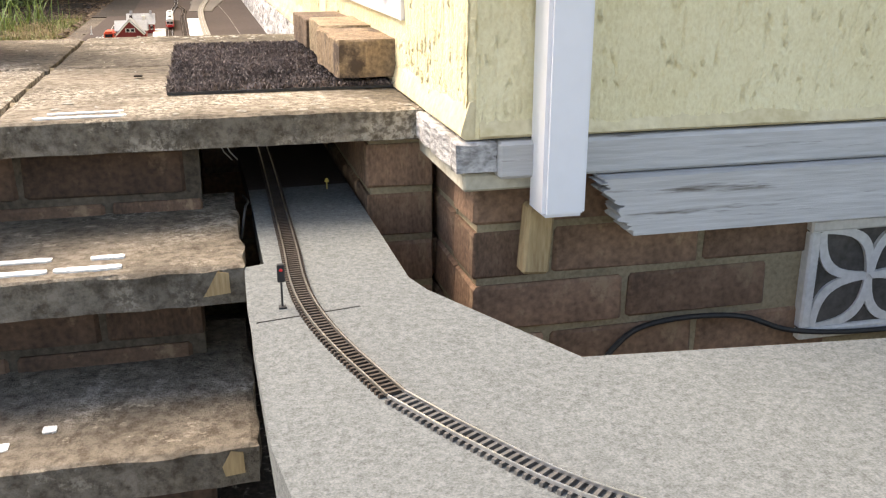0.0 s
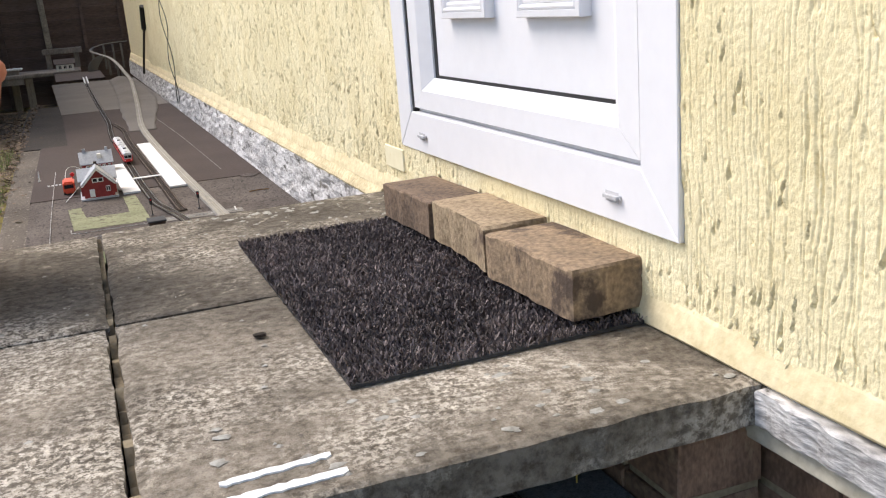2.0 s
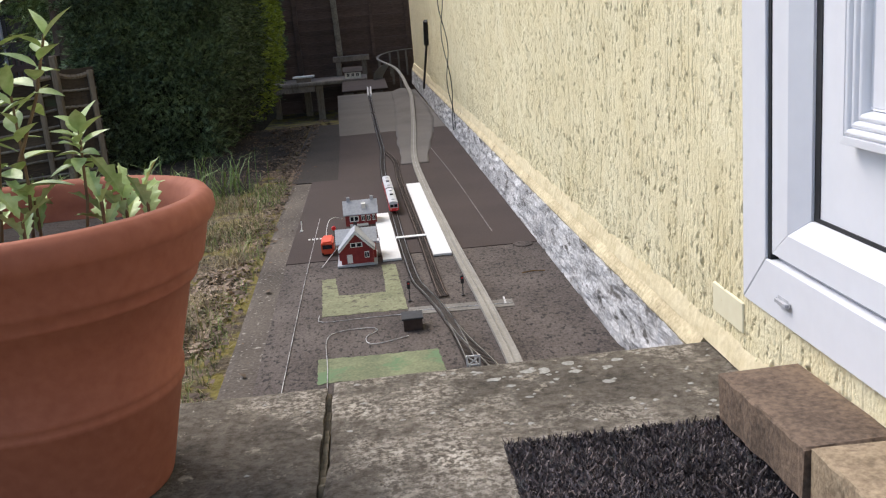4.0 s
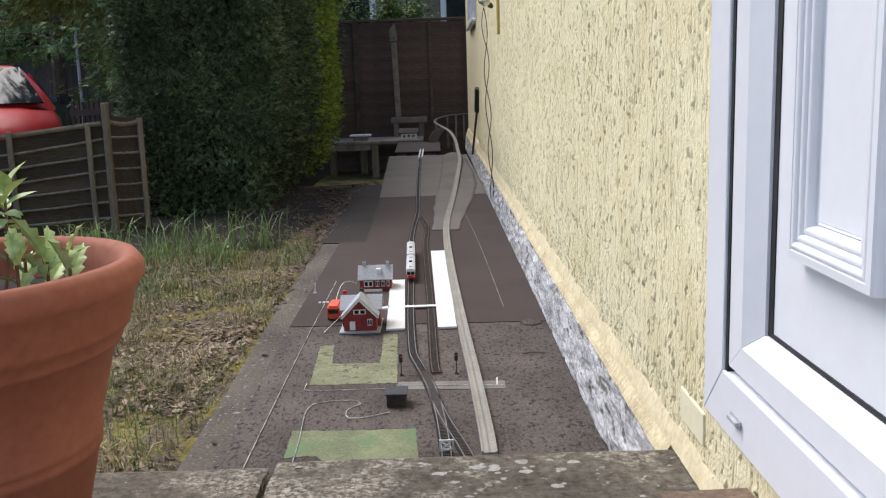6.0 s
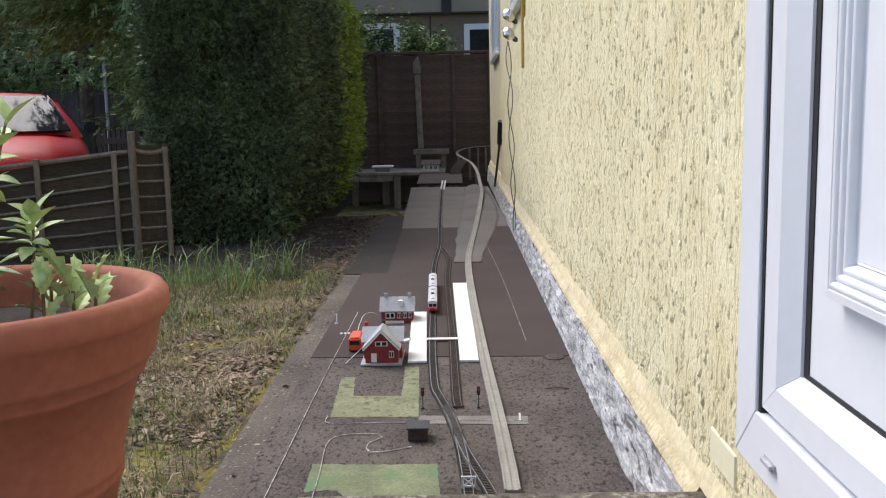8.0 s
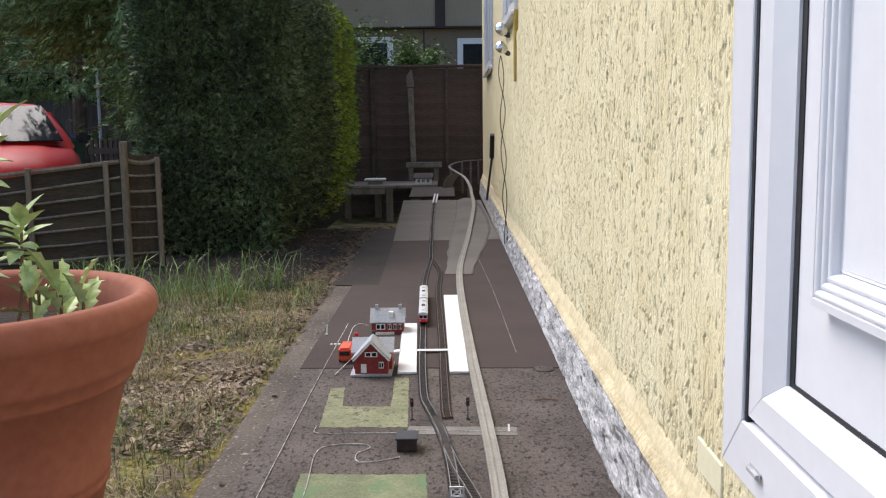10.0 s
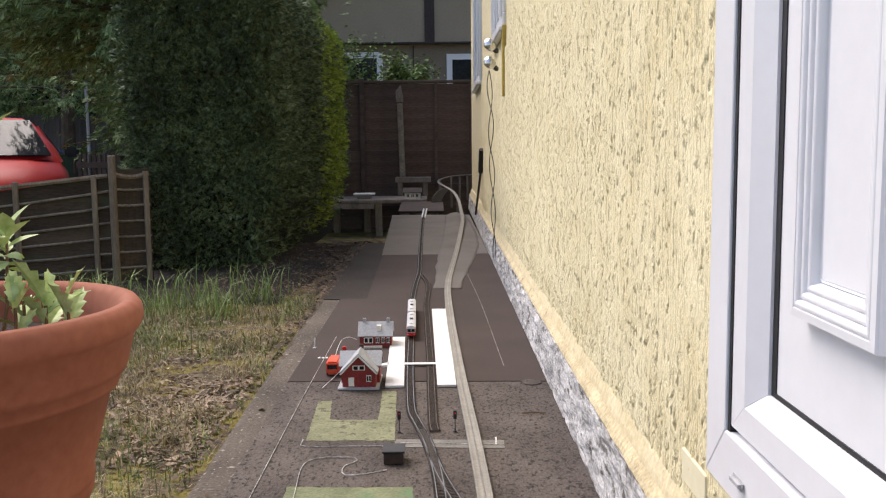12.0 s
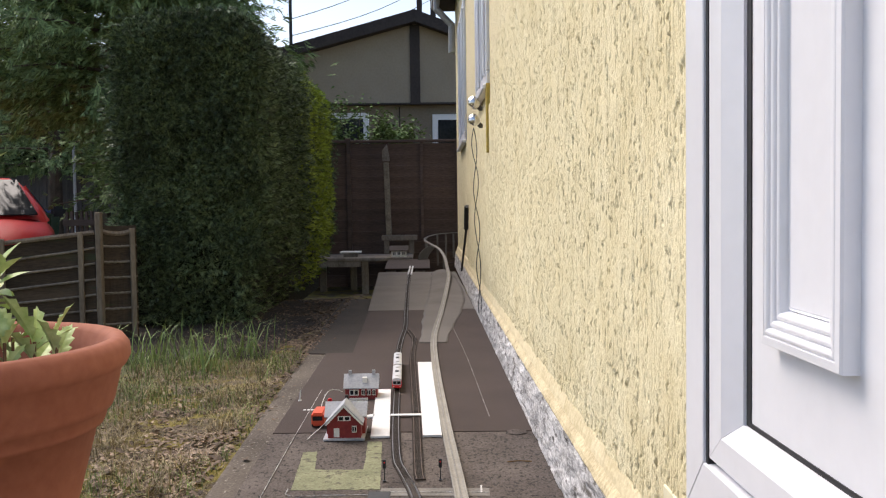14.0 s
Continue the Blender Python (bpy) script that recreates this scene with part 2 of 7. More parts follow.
# Brick and mortar darkened for grime and for the shade under the slabs.
M["shaded_grimy_brick"] = material("grimy_brick_in_shade", (0.05, 0.032, 0.024), (0.14, 0.085, 0.058), 0.92, 14, 120, 0.6, 0.003, spot=(0.22, 0.15, 0.1), spot_scale=18, spot_cut=0.62, rand=0.35)
M["shaded_grimy_mortar"] = material("grimy_mortar_in_shade", (0.05, 0.04, 0.03), (0.13, 0.105, 0.08), 0.95, 12, 150, 0.7, 0.003, coords="World")
M["turf"] = material("model_turf", (0.14, 0.145, 0.08), (0.27, 0.275, 0.165), 0.95, 18, 190, 0.8, 0.003, spot=(0.1, 0.09, 0.06), spot_scale=45, spot_cut=0.57, coords="World")
M["turf_dark"] = material("green_model_turf", (0.12, 0.135, 0.075), (0.23, 0.25, 0.14), 0.95, 14, 190, 0.8, 0.003, spot=(0.13, 0.2, 0.1), spot_scale=11, spot_cut=0.55, coords="World")
M["train_red"] = material("red_train_paint", (0.6, 0.02, 0.025), (0.66, 0.03, 0.03), 0.35, 20, 80, 0.02, 0.0005)
M["train_grey"] = material("silver_train_roof", (0.5, 0.5, 0.51), (0.6, 0.6, 0.61), 0.45, 30, 120, 0.05, 0.0005)
M["dark_glass"] = material("dark_window_glass", (0.012, 0.014, 0.017), (0.02, 0.023, 0.027), 0.1, 10, 60, 0.0, 0.0005)
M["dark_plastic"] = material("dark_plastic", (0.02, 0.02, 0.021), (0.04, 0.04, 0.042), 0.6, 20, 80, 0.05, 0.001)
M["brown_plastic"] = material("dark_brown_box", (0.035, 0.022, 0.018), (0.06, 0.04, 0.032), 0.7, 20, 80, 0.1, 0.001)
M["model_red"] = material("oxide_red_boards", (0.2, 0.022, 0.02), (0.28, 0.038, 0.032), 0.7, 20, 120, 0.2, 0.001)
M["model_roof"] = material("grey_model_roof", (0.3, 0.31, 0.33), (0.45, 0.46, 0.48), 0.7, 30, 160, 0.3, 0.001)
M["model_white"] = material("cream_model_trim", (0.7, 0.68, 0.62), (0.8, 0.78, 0.72), 0.6, 30, 120, 0.05, 0.0005)
M["orange_red"] = material("orange_red_paint", (0.72, 0.09, 0.035), (0.8, 0.13, 0.05), 0.4, 20, 90, 0.02, 0.0005)
M["cable"] = material("black_cable", (0.012, 0.012, 0.012), (0.03, 0.03, 0.03), 0.5, 20, 90, 0, 0.001)
M["chrome"] = material("bright_metal", (0.6, 0.6, 0.6), (0.75, 0.75, 0.75), 0.25, 20, 90, 0, 0.001, metal=1.0)
M["car_red"] = material("red_car_paint", (0.5, 0.018, 0.014), (0.56, 0.024, 0.02), 0.4, 3, 30, 0, 0.001, spec=0.15)
M["car_glass"] = material("car_glass", (0.015, 0.018, 0.02), (0.03, 0.034, 0.038), 0.06, 3, 30, 0, 0.001, spec=0.12)
M["tyre"] = material("tyre_rubber", (0.015, 0.015, 0.015), (0.03, 0.03, 0.03), 0.85, 10, 60, 0.2, 0.002)
M["bin_green"] = material("dark_green_plastic", (0.015, 0.05, 0.025), (0.03, 0.075, 0.04), 0.5, 5, 50, 0.05, 0.001)
M["bin_blue"] = material("blue_plastic", (0.02, 0.07, 0.24), (0.035, 0.1, 0.3), 0.45, 5, 50, 0.05, 0.001)
M["far_wall"] = material("taupe_panel_wall", (0.295, 0.243, 0.182), (0.352, 0.294, 0.226), 0.85, 2, 30, 0.2, 0.004)
M["far_lower"] = material("brown_grey_wall", (0.2, 0.163, 0.122), (0.25, 0.206, 0.156), 0.85, 2, 30, 0.2, 0.004)
M["far_trim"] = material("dark_brown_trim", (0.03, 0.022, 0.02), (0.055, 0.042, 0.038), 0.7, 3, 30, 0.1, 0.003)
M["tarmac"] = material("tarmac", (0.04, 0.04, 0.04), (0.07, 0.068, 0.065), 0.95, 3, 80, 0.5, 0.006, coords="World")
M["block_recess"] = material("shaded_block_recess", (0.055, 0.05, 0.044), (0.12, 0.11, 0.1), 0.95, 12, 90, 0.5, 0.003)
M["screen_block"] = material("white_screen_block", (0.55, 0.54, 0.52), (0.72, 0.71, 0.69), 0.85, 10, 120, 0.5, 0.002)
M["yellow_batten"] = material("ochre_painted_wood", (0.42, 0.3, 0.06), (0.55, 0.4, 0.1), 0.7, 8, 70, 0.2, 0.002)
M["gutter"] = material("grey_gutter", (0.35, 0.35, 0.36), (0.5, 0.5, 0.51), 0.5, 8, 70, 0.1, 0.001)


def render_material():
    """Yellow bark-textured render: vertical dragged furrows with deep pits."""
    m = bpy.data.materials.new("yellow_bark_render")
    m.use_nodes = True
    n, l = m.node_tree.nodes, m.node_tree.links
    bsdf = n["Principled BSDF"]
    geo = n.new("ShaderNodeNewGeometry")

    def noise_at(stretch, scale, detail, rough=0.55):
        mp = n.new("ShaderNodeMapping")
        mp.inputs["Scale"].default_value = stretch
        l.new(geo.outputs["Position"], mp.inputs["Vector"])
        t = n.new("ShaderNodeTexNoise")
        t.inputs["Scale"].default_value, t.inputs["Detail"].default_value, t.inputs["Roughness"].default_value = scale, detail, rough
        l.new(mp.outputs["Vector"], t.inputs["Vector"])
        return t.outputs["Fac"]

    def cut(src, lo, hi, a=0.0, b=1.0):
        r = n.new("ShaderNodeMapRange")
        for k, v in (("From Min", lo), ("From Max", hi), ("To Min", a), ("To Max", b)):
            r.inputs[k].default_value = v
        l.new(src, r.inputs["Value"])
        return r.outputs["Result"]

    def math_node(op, a, b):
        q = n.new("ShaderNodeMath")
        q.operation = op
        for i, v in enumerate((a, b)):
            if isinstance(v, float):
                q.inputs[i].default_value = v
            else:
                l.new(v, q.inputs[i])
        return q.outputs[0]

    pits = cut(noise_at((1, 1, 0.36), 85, 3, 0.55), 0.36, 0.42)
    furrow = noise_at((1, 1, 0.16), 70, 4)
    grain = noise_at((1, 1, 1), 260, 3)
    lump = noise_at((1, 1, 0.6), 9, 3)
    h = math_node("ADD", math_node("MULTIPLY", pits, 0.8), math_node("ADD", math_node("MULTIPLY", furrow, 0.8), math_node("ADD", math_node("MULTIPLY", grain, 0.12), math_node("MULTIPLY", lump, 0.5))))
    ramp = n.new("ShaderNodeValToRGB")
    ramp.color_ramp.elements[0].position, ramp.color_ramp.elements[1].position = 0.1, 0.62
    ramp.color_ramp.elements[0].color, ramp.color_ramp.elements[1].color = (0.38, 0.3, 0.14, 1), (0.82, 0.72, 0.45, 1)
    e = ramp.color_ramp.elements.new(0.35)
    e.color = (0.7, 0.59, 0.33, 1)
    mixf = math_node("ADD", math_node("MULTIPLY", pits, 0.42), math_node("MULTIPLY", furrow, 0.36))
    l.new(mixf, ramp.inputs["Fac"])
    l.new(ramp.outputs["Color"], bsdf.inputs["Base Color"])
    bsdf.inputs["Roughness"].default_value = 0.85
    bp = n.new("ShaderNodeBump")
    bp.inputs["Strength"].default_value, bp.inputs["Distance"].default_value = 1.0, 0.009
    l.new(h, bp.inputs["Height"])
    l.new(bp.outputs["Normal"], bsdf.inputs["Normal"])
    return m


M["render"] = render_material()
M["combed_render"] = material("combed_yellow_render", (0.73, 0.625, 0.36), (0.88, 0.795, 0.53), 0.9, 7, 250, 1.0, 0.0032, spot=(0.62, 0.5, 0.27), spot_scale=26, spot_cut=0.68, stretch=(1, 1, 0.75), coords="World")
M["road_grey"] = material("dull_grey_model_road", (0.13, 0.12, 0.105), (0.24, 0.225, 0.2), 0.9, 14, 160, 0.3, 0.001, coords="World")
M["ledge_render"] = material("stained_yellow_render", (0.42, 0.34, 0.2), (0.72, 0.62, 0.4), 0.9, 9, 110, 0.9, 0.003, spot=(0.26, 0.2, 0.12), spot_scale=16, spot_cut=0.64, coords="World")
M["plain_render"] = material("smooth_yellow_render", (0.6, 0.5, 0.29), (0.78, 0.68, 0.45), 0.85, 10, 80, 0.7, 0.004, coords="World")

# ---- mesh helpers ----


def thing(name, label="", category="", group="", kind="", at=None):
    ob = new(name)
    ob.empty_display_size = 0.02
    if at is not None:
        ob.matrix_basis = at if isinstance(at, Matrix) else Matrix.Translation(at)
    return tagged(ob, label, category, group, kind)


def finish(name, bm, mat, smooth=False):
    me = bpy.data.meshes.new(name)
    bm.to_mesh(me)
    bm.free()
    me.materials.append(M[mat])
    if smooth:
        for p in me.polygons:
            p.use_smooth = True
    return me


def part(name, bm, mat, parent=None, label="", smooth=False):
    ob = new(name, finish(name, bm, mat, smooth))
    if parent is not None:
        ob.parent = parent
    return tagged(ob, label)


def single(name, bm, mat, label, category, group="", kind="", smooth=False):
    return tagged(new(name, finish(name, bm, mat, smooth)), label, category, group, kind)


def raw(name, verts, faces, mat, parent=None, label="", smooth=False):
    me = bpy.data.meshes.new(name)
    me.from_pydata(verts, [], faces)
    me.materials.append(M[mat])
    if smooth:
        for p in me.polygons:
            p.use_smooth = True
    ob = new(name, me)
    if parent is not None:
        ob.parent = parent
    return tagged(ob, label)


def box(lo, hi, bevel=0.0, bm=None, m=None, seg=1):
    own = bmesh.new()
    bmesh.ops.create_cube(own, size=1.0)
    for v in own.verts:
        v.co = Vector([lo[i] + (v.co[i] + 0.5) * (hi[i] - lo[i]) for i in range(3)])
    if bevel:
        bmesh.ops.bevel(own, geom=own.edges[:], offset=bevel, segments=seg, affect="EDGES")
    if m is not None:
        own.transform(m)
    if bm is None:
        return own
    return join(bm, own)


def join(bm, other):
    me = bpy.data.meshes.new("tmp")
    other.to_mesh(me)
    other.free()
    bm.from_mesh(me)
    bpy.data.meshes.remove(me)
    return bm


def prism(poly, z0, z1, bm=None, axis="z"):
    """A flat outline raised from z0 to z1; axis x or y lays it on its side."""
    bm = bm or bmesh.new()

    def put(p, h):
        return {"z": (p[0], p[1], h), "y": (p[0], h, p[1]), "x": (h, p[0], p[1])}[axis]

    lo = [bm.verts.new(put(p, z0)) for p in poly]
    hi = [bm.verts.new(put(p, z1)) for p in poly]
    k = len(poly)
    fs = [bm.faces.new(lo[::-1]), bm.faces.new(hi)]
    for i in range(k):
        fs.append(bm.faces.new((lo[i], lo[(i + 1) % k], hi[(i + 1) % k], hi[i])))
    bmesh.ops.recalc_face_normals(bm, faces=fs)
    return bm


def lathe(profile, seg=48, bm=None, m=None):
    own = bmesh.new()
    rings = []
    for r, z in profile:
        rings.append([own.verts.new((r * math.cos(2 * math.pi * i / seg), r * math.sin(2 * math.pi * i / seg), z)) for i in range(seg)])
    for a, b in zip(rings, rings[1:]):
        for i in range(seg):
            own.faces.new((a[i], a[(i + 1) % seg], b[(i + 1) % seg], b[i]))
    own.faces.new(rings[0][::-1])
    own.faces.new(rings[-1])
    bmesh.ops.recalc_face_normals(own, faces=own.faces[:])
    if m is not None:
        own.transform(m)
    return own if bm is None else join(bm, own)


def smooth_line(pts, step):
    """Catmull-Rom through the points, resampled at even steps."""
    p = [Vector(q) for q in pts]
    p = [2 * p[0] - p[1]] + p + [2 * p[-1] - p[-2]]
    dense = []
    for i in range(1, len(p) - 2):
        for k in range(40):
            t = k / 40
            a, b, c, d = p[i - 1], p[i], p[i + 1], p[i + 2]
            dense.append(0.5 * (2 * b + (c - a) * t + (2 * a - 5 * b + 4 * c - d) * t * t + (3 * b - a - 3 * c + d) * t ** 3))
    dense.append(p[-2])
    out, left = [dense[0]], step
    for a, b in zip(dense, dense[1:]):
        run = (b - a).length
        while run >= left:
            a = a + (b - a) * (left / run)
            out.append(a)
            run = (b - a).length
            left = step
        left -= run
    out.append(dense[-1])
    return out


def tube(pts, r, seg=8, bm=None, r_end=None, cap=True):
    bm = bm or bmesh.new()
    p = [Vector(q) for q in pts]
    rings = []
    for i, q in enumerate(p):
        d = (p[min(i + 1, len(p) - 1)] - p[max(i - 1, 0)]).normalized()
        s = d.cross(Vector((0, 0, 1)) if abs(d.z) < 0.9 else Vector((1, 0, 0))).normalized()
        u = s.cross(d)
        rr = r if r_end is None else r + (r_end - r) * i / (len(p) - 1)
        rings.append([bm.verts.new(q + rr * (math.cos(2 * math.pi * k / seg) * s + math.sin(2 * math.pi * k / seg) * u)) for k in range(seg)])
    for a, b in zip(rings, rings[1:]):
        for k in range(seg):
            bm.faces.new((a[k], a[(k + 1) % seg], b[(k + 1) % seg], b[k]))
    if cap:
        bm.faces.new(rings[0][::-1])
        bm.faces.new(rings[-1])
    return bm


def ribbon(line, offs, bm=None):
    """Sweeps a cross-section of (side, height) along a level line, closed at its ends."""
    bm = bm or bmesh.new()
    rings = []
    for i, q in enumerate(line):
        d = line[min(i + 1, len(line) - 1)] - line[max(i - 1, 0)]
        s = Vector((d.y, -d.x, 0)).normalized()
        rings.append([bm.verts.new(q + s * a + Vector((0, 0, h))) for a, h in offs])
    k = len(offs)
    fs = []
    for a, b in zip(rings, rings[1:]):
        for j in range(k):
            fs.append(bm.faces.new((a[j], a[(j + 1) % k], b[(j + 1) % k], b[j])))
    fs += [bm.faces.new(rings[0][::-1]), bm.faces.new(rings[-1])]
    bmesh.ops.recalc_face_normals(bm, faces=fs)
    return bm


def rough_slab(x0, x1, y0, y1, z0, z1, seed, n=26, chip=0.006):
    """A cast slab with worn, uneven edges and a slightly wavy top."""
    bm = bmesh.new()
    rnd = Vector((seed * 7.3, seed * 3.1, seed * 1.7))

    def place(u, v, top):
        x, y = x0 + u * (x1 - x0), y0 + v * (y1 - y0)
        e = noise.noise(Vector((x * 30, y * 30, 0)) + rnd) * chip
        e2 = noise.noise(Vector((x * 9, y * 9, 4)) + rnd) * chip * 0.5
        if u in (0, 1):
            x += (e + e2 - chip * 0.2) * (1 if u == 0 else -1)
        if v in (0, 1):
            y += (e + e2 - chip * 0.2) * (1 if v == 0 else -1)
        z = (z1 if top else z0) + noise.noise(Vector((x * 6, y * 6, 9)) + rnd) * 0.0015
        if top and (u in (0, 1) or v in (0, 1)):
            z -= abs(e) * 0.8 + 0.002
        return x, y, z

    us = [0, 0.012] + [i / n for i in range(1, n)] + [0.988, 1]
    top = [[bm.verts.new(place(u, v, True)) for v in us] for u in us]
    for i in range(len(us) - 1):
        for j in range(len(us) - 1):
            bm.faces.new((top[i][j], top[i + 1][j], top[i + 1][j + 1], top[i][j + 1]))
    k = len(us) - 1
    ring = [top[i][0] for i in range(k)] + [top[k][j] for j in range(k)] + [top[i][k] for i in range(k, 0, -1)] + [top[0][j] for j in range(k, 0, -1)]
    mid = [bm.verts.new((v.co.x + noise.noise(v.co * 40 + rnd) * 0.003, v.co.y + noise.noise(v.co * 40 - rnd) * 0.003, z0 + 0.004)) for v in ring]
    for i in range(len(ring)):
        bm.faces.new((ring[i], mid[i], mid[(i + 1) % len(ring)], ring[(i + 1) % len(ring)]))
    bm.faces.new(mid)
    bmesh.ops.recalc_face_normals(bm, faces=bm.faces[:])
    return bm


# ---- ground ----
FELT = -0.15


def step_between(v, a, b):
    t = min(1.0, max(0.0, (v - a) / (b - a)))
    return t * t * (3 - 2 * t)


def ground_height(x, y):
    z = -0.47 + 0.27 * step_between(y, 0.45, 0.75)
    z -= 0.37 * step_between(y, 6.2, 9.8)
    side = step_between(-x, 2.6, 5.0)
    z += side * (-0.55 - z) * (1 if y > 1 else 0)
    if -2.8 < x < -0.9 and 1.2 < y < 8:
        z += 0.012 * noise.noise((x * 3, y * 3, 0)) - 0.05 * step_between(-x, 1.2, 2.4)
    return z


def ground():
    xs = [-400, -120, -40, -20, -12, -8, -6, -5] + [-4.4 + 0.2 * i for i in range(30)] + [2, 4, 8, 16, 40, 120, 400]
    ys = [-400, -120, -40, -15, -6, -3, -1.5, -0.6, 0.2, 0.45, 0.55, 0.65, 0.75, 1.0] + [1.2 + 0.2 * i for i in range(50)] + [12, 14, 18, 25, 40, 120, 400]
    verts = [(x, y, ground_height(x, y)) for x in xs for y in ys]
    k = len(ys)
    faces = [(i * k + j, (i + 1) * k + j, (i + 1) * k + j + 1, i * k + j + 1) for i in range(len(xs) - 1) for j in range(k - 1)]
    tagged(raw("ground", verts, faces, "earth", smooth=True), "bare lawn earth with moss and worn patches", "ground", kind="structure")


ground()


def paths():
    bm = bmesh.new()
    ys = [1.0 + 0.25 * i for i in range(42)]
    rows = []
    for y in ys:
        z = -0.158 - 0.37 * step_between(y, 6.2, 9.8)
        e = -0.862 + 0.012 * noise.noise((y * 4, 1, 0)) + 0.03 * (1 - step_between(y, 1.2, 3.4)) + 0.14 * step_between(y, 5.0, 6.0)
        rows.append([bm.verts.new((e, y, z - 0.08)), bm.verts.new((e + 0.006, y, z - 0.004)), bm.verts.new((e + 0.02, y, z)), bm.verts.new((0.03, y, z))])
    for a, b in zip(rows, rows[1:]):
        for i in range(3):
            bm.faces.new((a[i], a[i + 1], b[i + 1], b[i]))
    bmesh.ops.recalc_face_normals(bm, faces=bm.faces[:])
    for f in bm.faces:
        if f.normal.z < -0.5:
            f.normal_flip()
    tagged(part("path", bm, "path"), "worn concrete garden path beside the house", "path", kind="structure")
    bm = box((-3.0, -4.0, -0.5), (2.5, 0.4, -0.46))
    tagged(part("pavement", bm, "path"), "plain concrete paving below the steps", "pavement", kind="structure")
    bm = box((-14, 10.5, -0.6), (-4.0, 19.5, -0.535))
    tagged(part("road", bm, "tarmac"), "grey tarmac parking road beyond the low fence", "road", kind="structure")


paths()

# ---- house ----
DY0, DY1, DZ0, DZ1 = 0.092, 0.981, 0.111, 2.12
END_Y, FAR_Y, ROOF = -0.248, 9.6, 2.55


def house():
    h = thing("wall_east", "yellow bark-rendered wall of a long single-storey home", "wall", kind="structure")
    bm = bmesh.new()
    for lo, hi in (((0.0065, END_Y, 0.0), (0.12, DY0, 0.76)), ((0.0, END_Y, 0.76), (0.12, DY0, ROOF)), ((0.0065, DY0, 0.0), (0.12, DY1 - 0.06, DZ0)), ((0.0, DY1 - 0.06, 0.0), (0.12, DY1, DZ0)), ((0, DY0, DZ1), (0.12, DY1, ROOF))):
        box(lo, hi, bm=bm)
    wins = [(4.55, 5.55, 1.09, 2.1), (7.2, 8.5, 1.0, 2.1)]
    y = DY1
    for a, b, c, d in wins:
        box((0, y, 0), (0.12, a, ROOF), bm=bm)
        box((0, a, 0), (0.12, b, c), bm=bm)
        box((0, a, d), (0.12, b, ROOF), bm=bm)
        y = b
    box((0, y, 0), (0.12, FAR_Y, ROOF), bm=bm)
    box((0.12, FAR_Y - 0.12, 0), (5, FAR_Y, ROOF), bm=bm)
    part("long_wall", bm, "render", h)
    part("end_wall", box((0.12, END_Y, 0.0), (5, END_Y + 0.12, ROOF)), "render", h)
    rng = np.random.RandomState(7)
    tables = [rng.rand(256, 256) for _ in range(8)]

    def lattice(k, u, v):
        """Smooth random field sampled on arrays."""
        t = tables[k]
        i, j = np.floor(u).astype(int), np.floor(v).astype(int)
        a, b = u - i, v - j
        a, b = a * a * (3 - 2 * a), b * b * (3 - 2 * b)
        i0, i1, j0, j1 = i % 256, (i + 1) % 256, j % 256, (j + 1) % 256
        return (t[i0, j0] * (1 - a) + t[i1, j0] * a) * (1 - b) + (t[i0, j1] * (1 - a) + t[i1, j1] * a) * b

    def combed(name, u0, u1, z0, z1, place, du=0.0025, dz=0.005, deep=1.0, few=0.0, tears=620, bold=1.0):
        """Render dragged vertically with a comb: furrows, torn pits and fine ripples as real relief."""
        us, zs = np.arange(u0, u1 + du * 0.5, du), np.arange(z0, z1 + dz * 0.5, dz)
        us[-1], zs[-1] = u1, z1
        U, Z = np.meshgrid(us, zs, indexing="ij")
        warp_u = 0.01 * (lattice(0, U * 9, Z * 7) - 0.5) + 0.005 * (lattice(1, U * 40, Z * 22) - 0.5)
        warp_z = 0.02 * (lattice(1, U * 25 + 40, Z * 9) - 0.5)
        u, z = U + warp_u, Z + warp_z
        fray = 0.14 * (lattice(1, u * 240, z * 24) - 0.5)
        lines = np.abs(lattice(2, u * 58, Z * 2.5 + 3) + fray - 0.5)
        lines2 = np.abs(lattice(6, u * 90 + 9, Z * 4) + fray - 0.5)
        on = np.clip(4 * (lattice(3, U * 34 + 5, Z * 19) - 0.4), 0, 1)
        on2 = np.clip(4 * (lattice(4, U * 38 + 2, Z * 24) - 0.45), 0, 1)
        clump = 0.6 * lattice(5, U * 6, Z * 4) + 0.4 * lattice(7, U * 23, Z * 13)
        level = few + 0.8 - 0.19 * (clump - 0.5) - (0.1 if du < 0.0015 else 0.03) * np.exp(-((Z - 0.055) / 0.03) ** 2)

        def torn(a, b):
            return 0.34 * lattice(3, a * 200, b * 78) + 0.38 * lattice(4, a * 340, b * 160) + 0.28 * lattice(5, a * 80 + 7, b * 26)

        pit = np.clip((torn(u, z) - level) * 26, 0, 1)
        lip = np.clip((torn(u - 0.002, z - 0.008) - level) * 10, 0, 1) * (1 - pit)
        depth = bold * (0.0026 * np.clip(1.1 - lines / (0.026 * bold), 0, 1) * on + 0.0016 * np.clip(1.1 - lines2 / (0.028 * bold), 0, 1) * on2)
        depth += 0.0056 * deep * pit - 0.003 * lip
        depth += 0.0009 * lattice(6, u * 170, z * 260) + 0.0009 * lattice(7, U * 26, Z * 17) + 0.0005 * lattice(2, u * 75, z * 95)
        if du < 0.0025:
            phase = u / 0.0078 + 0.5 * (lattice(0, U * 20, Z * 6) - 0.5)
            mid = np.abs(phase - np.floor(phase) - 0.5)
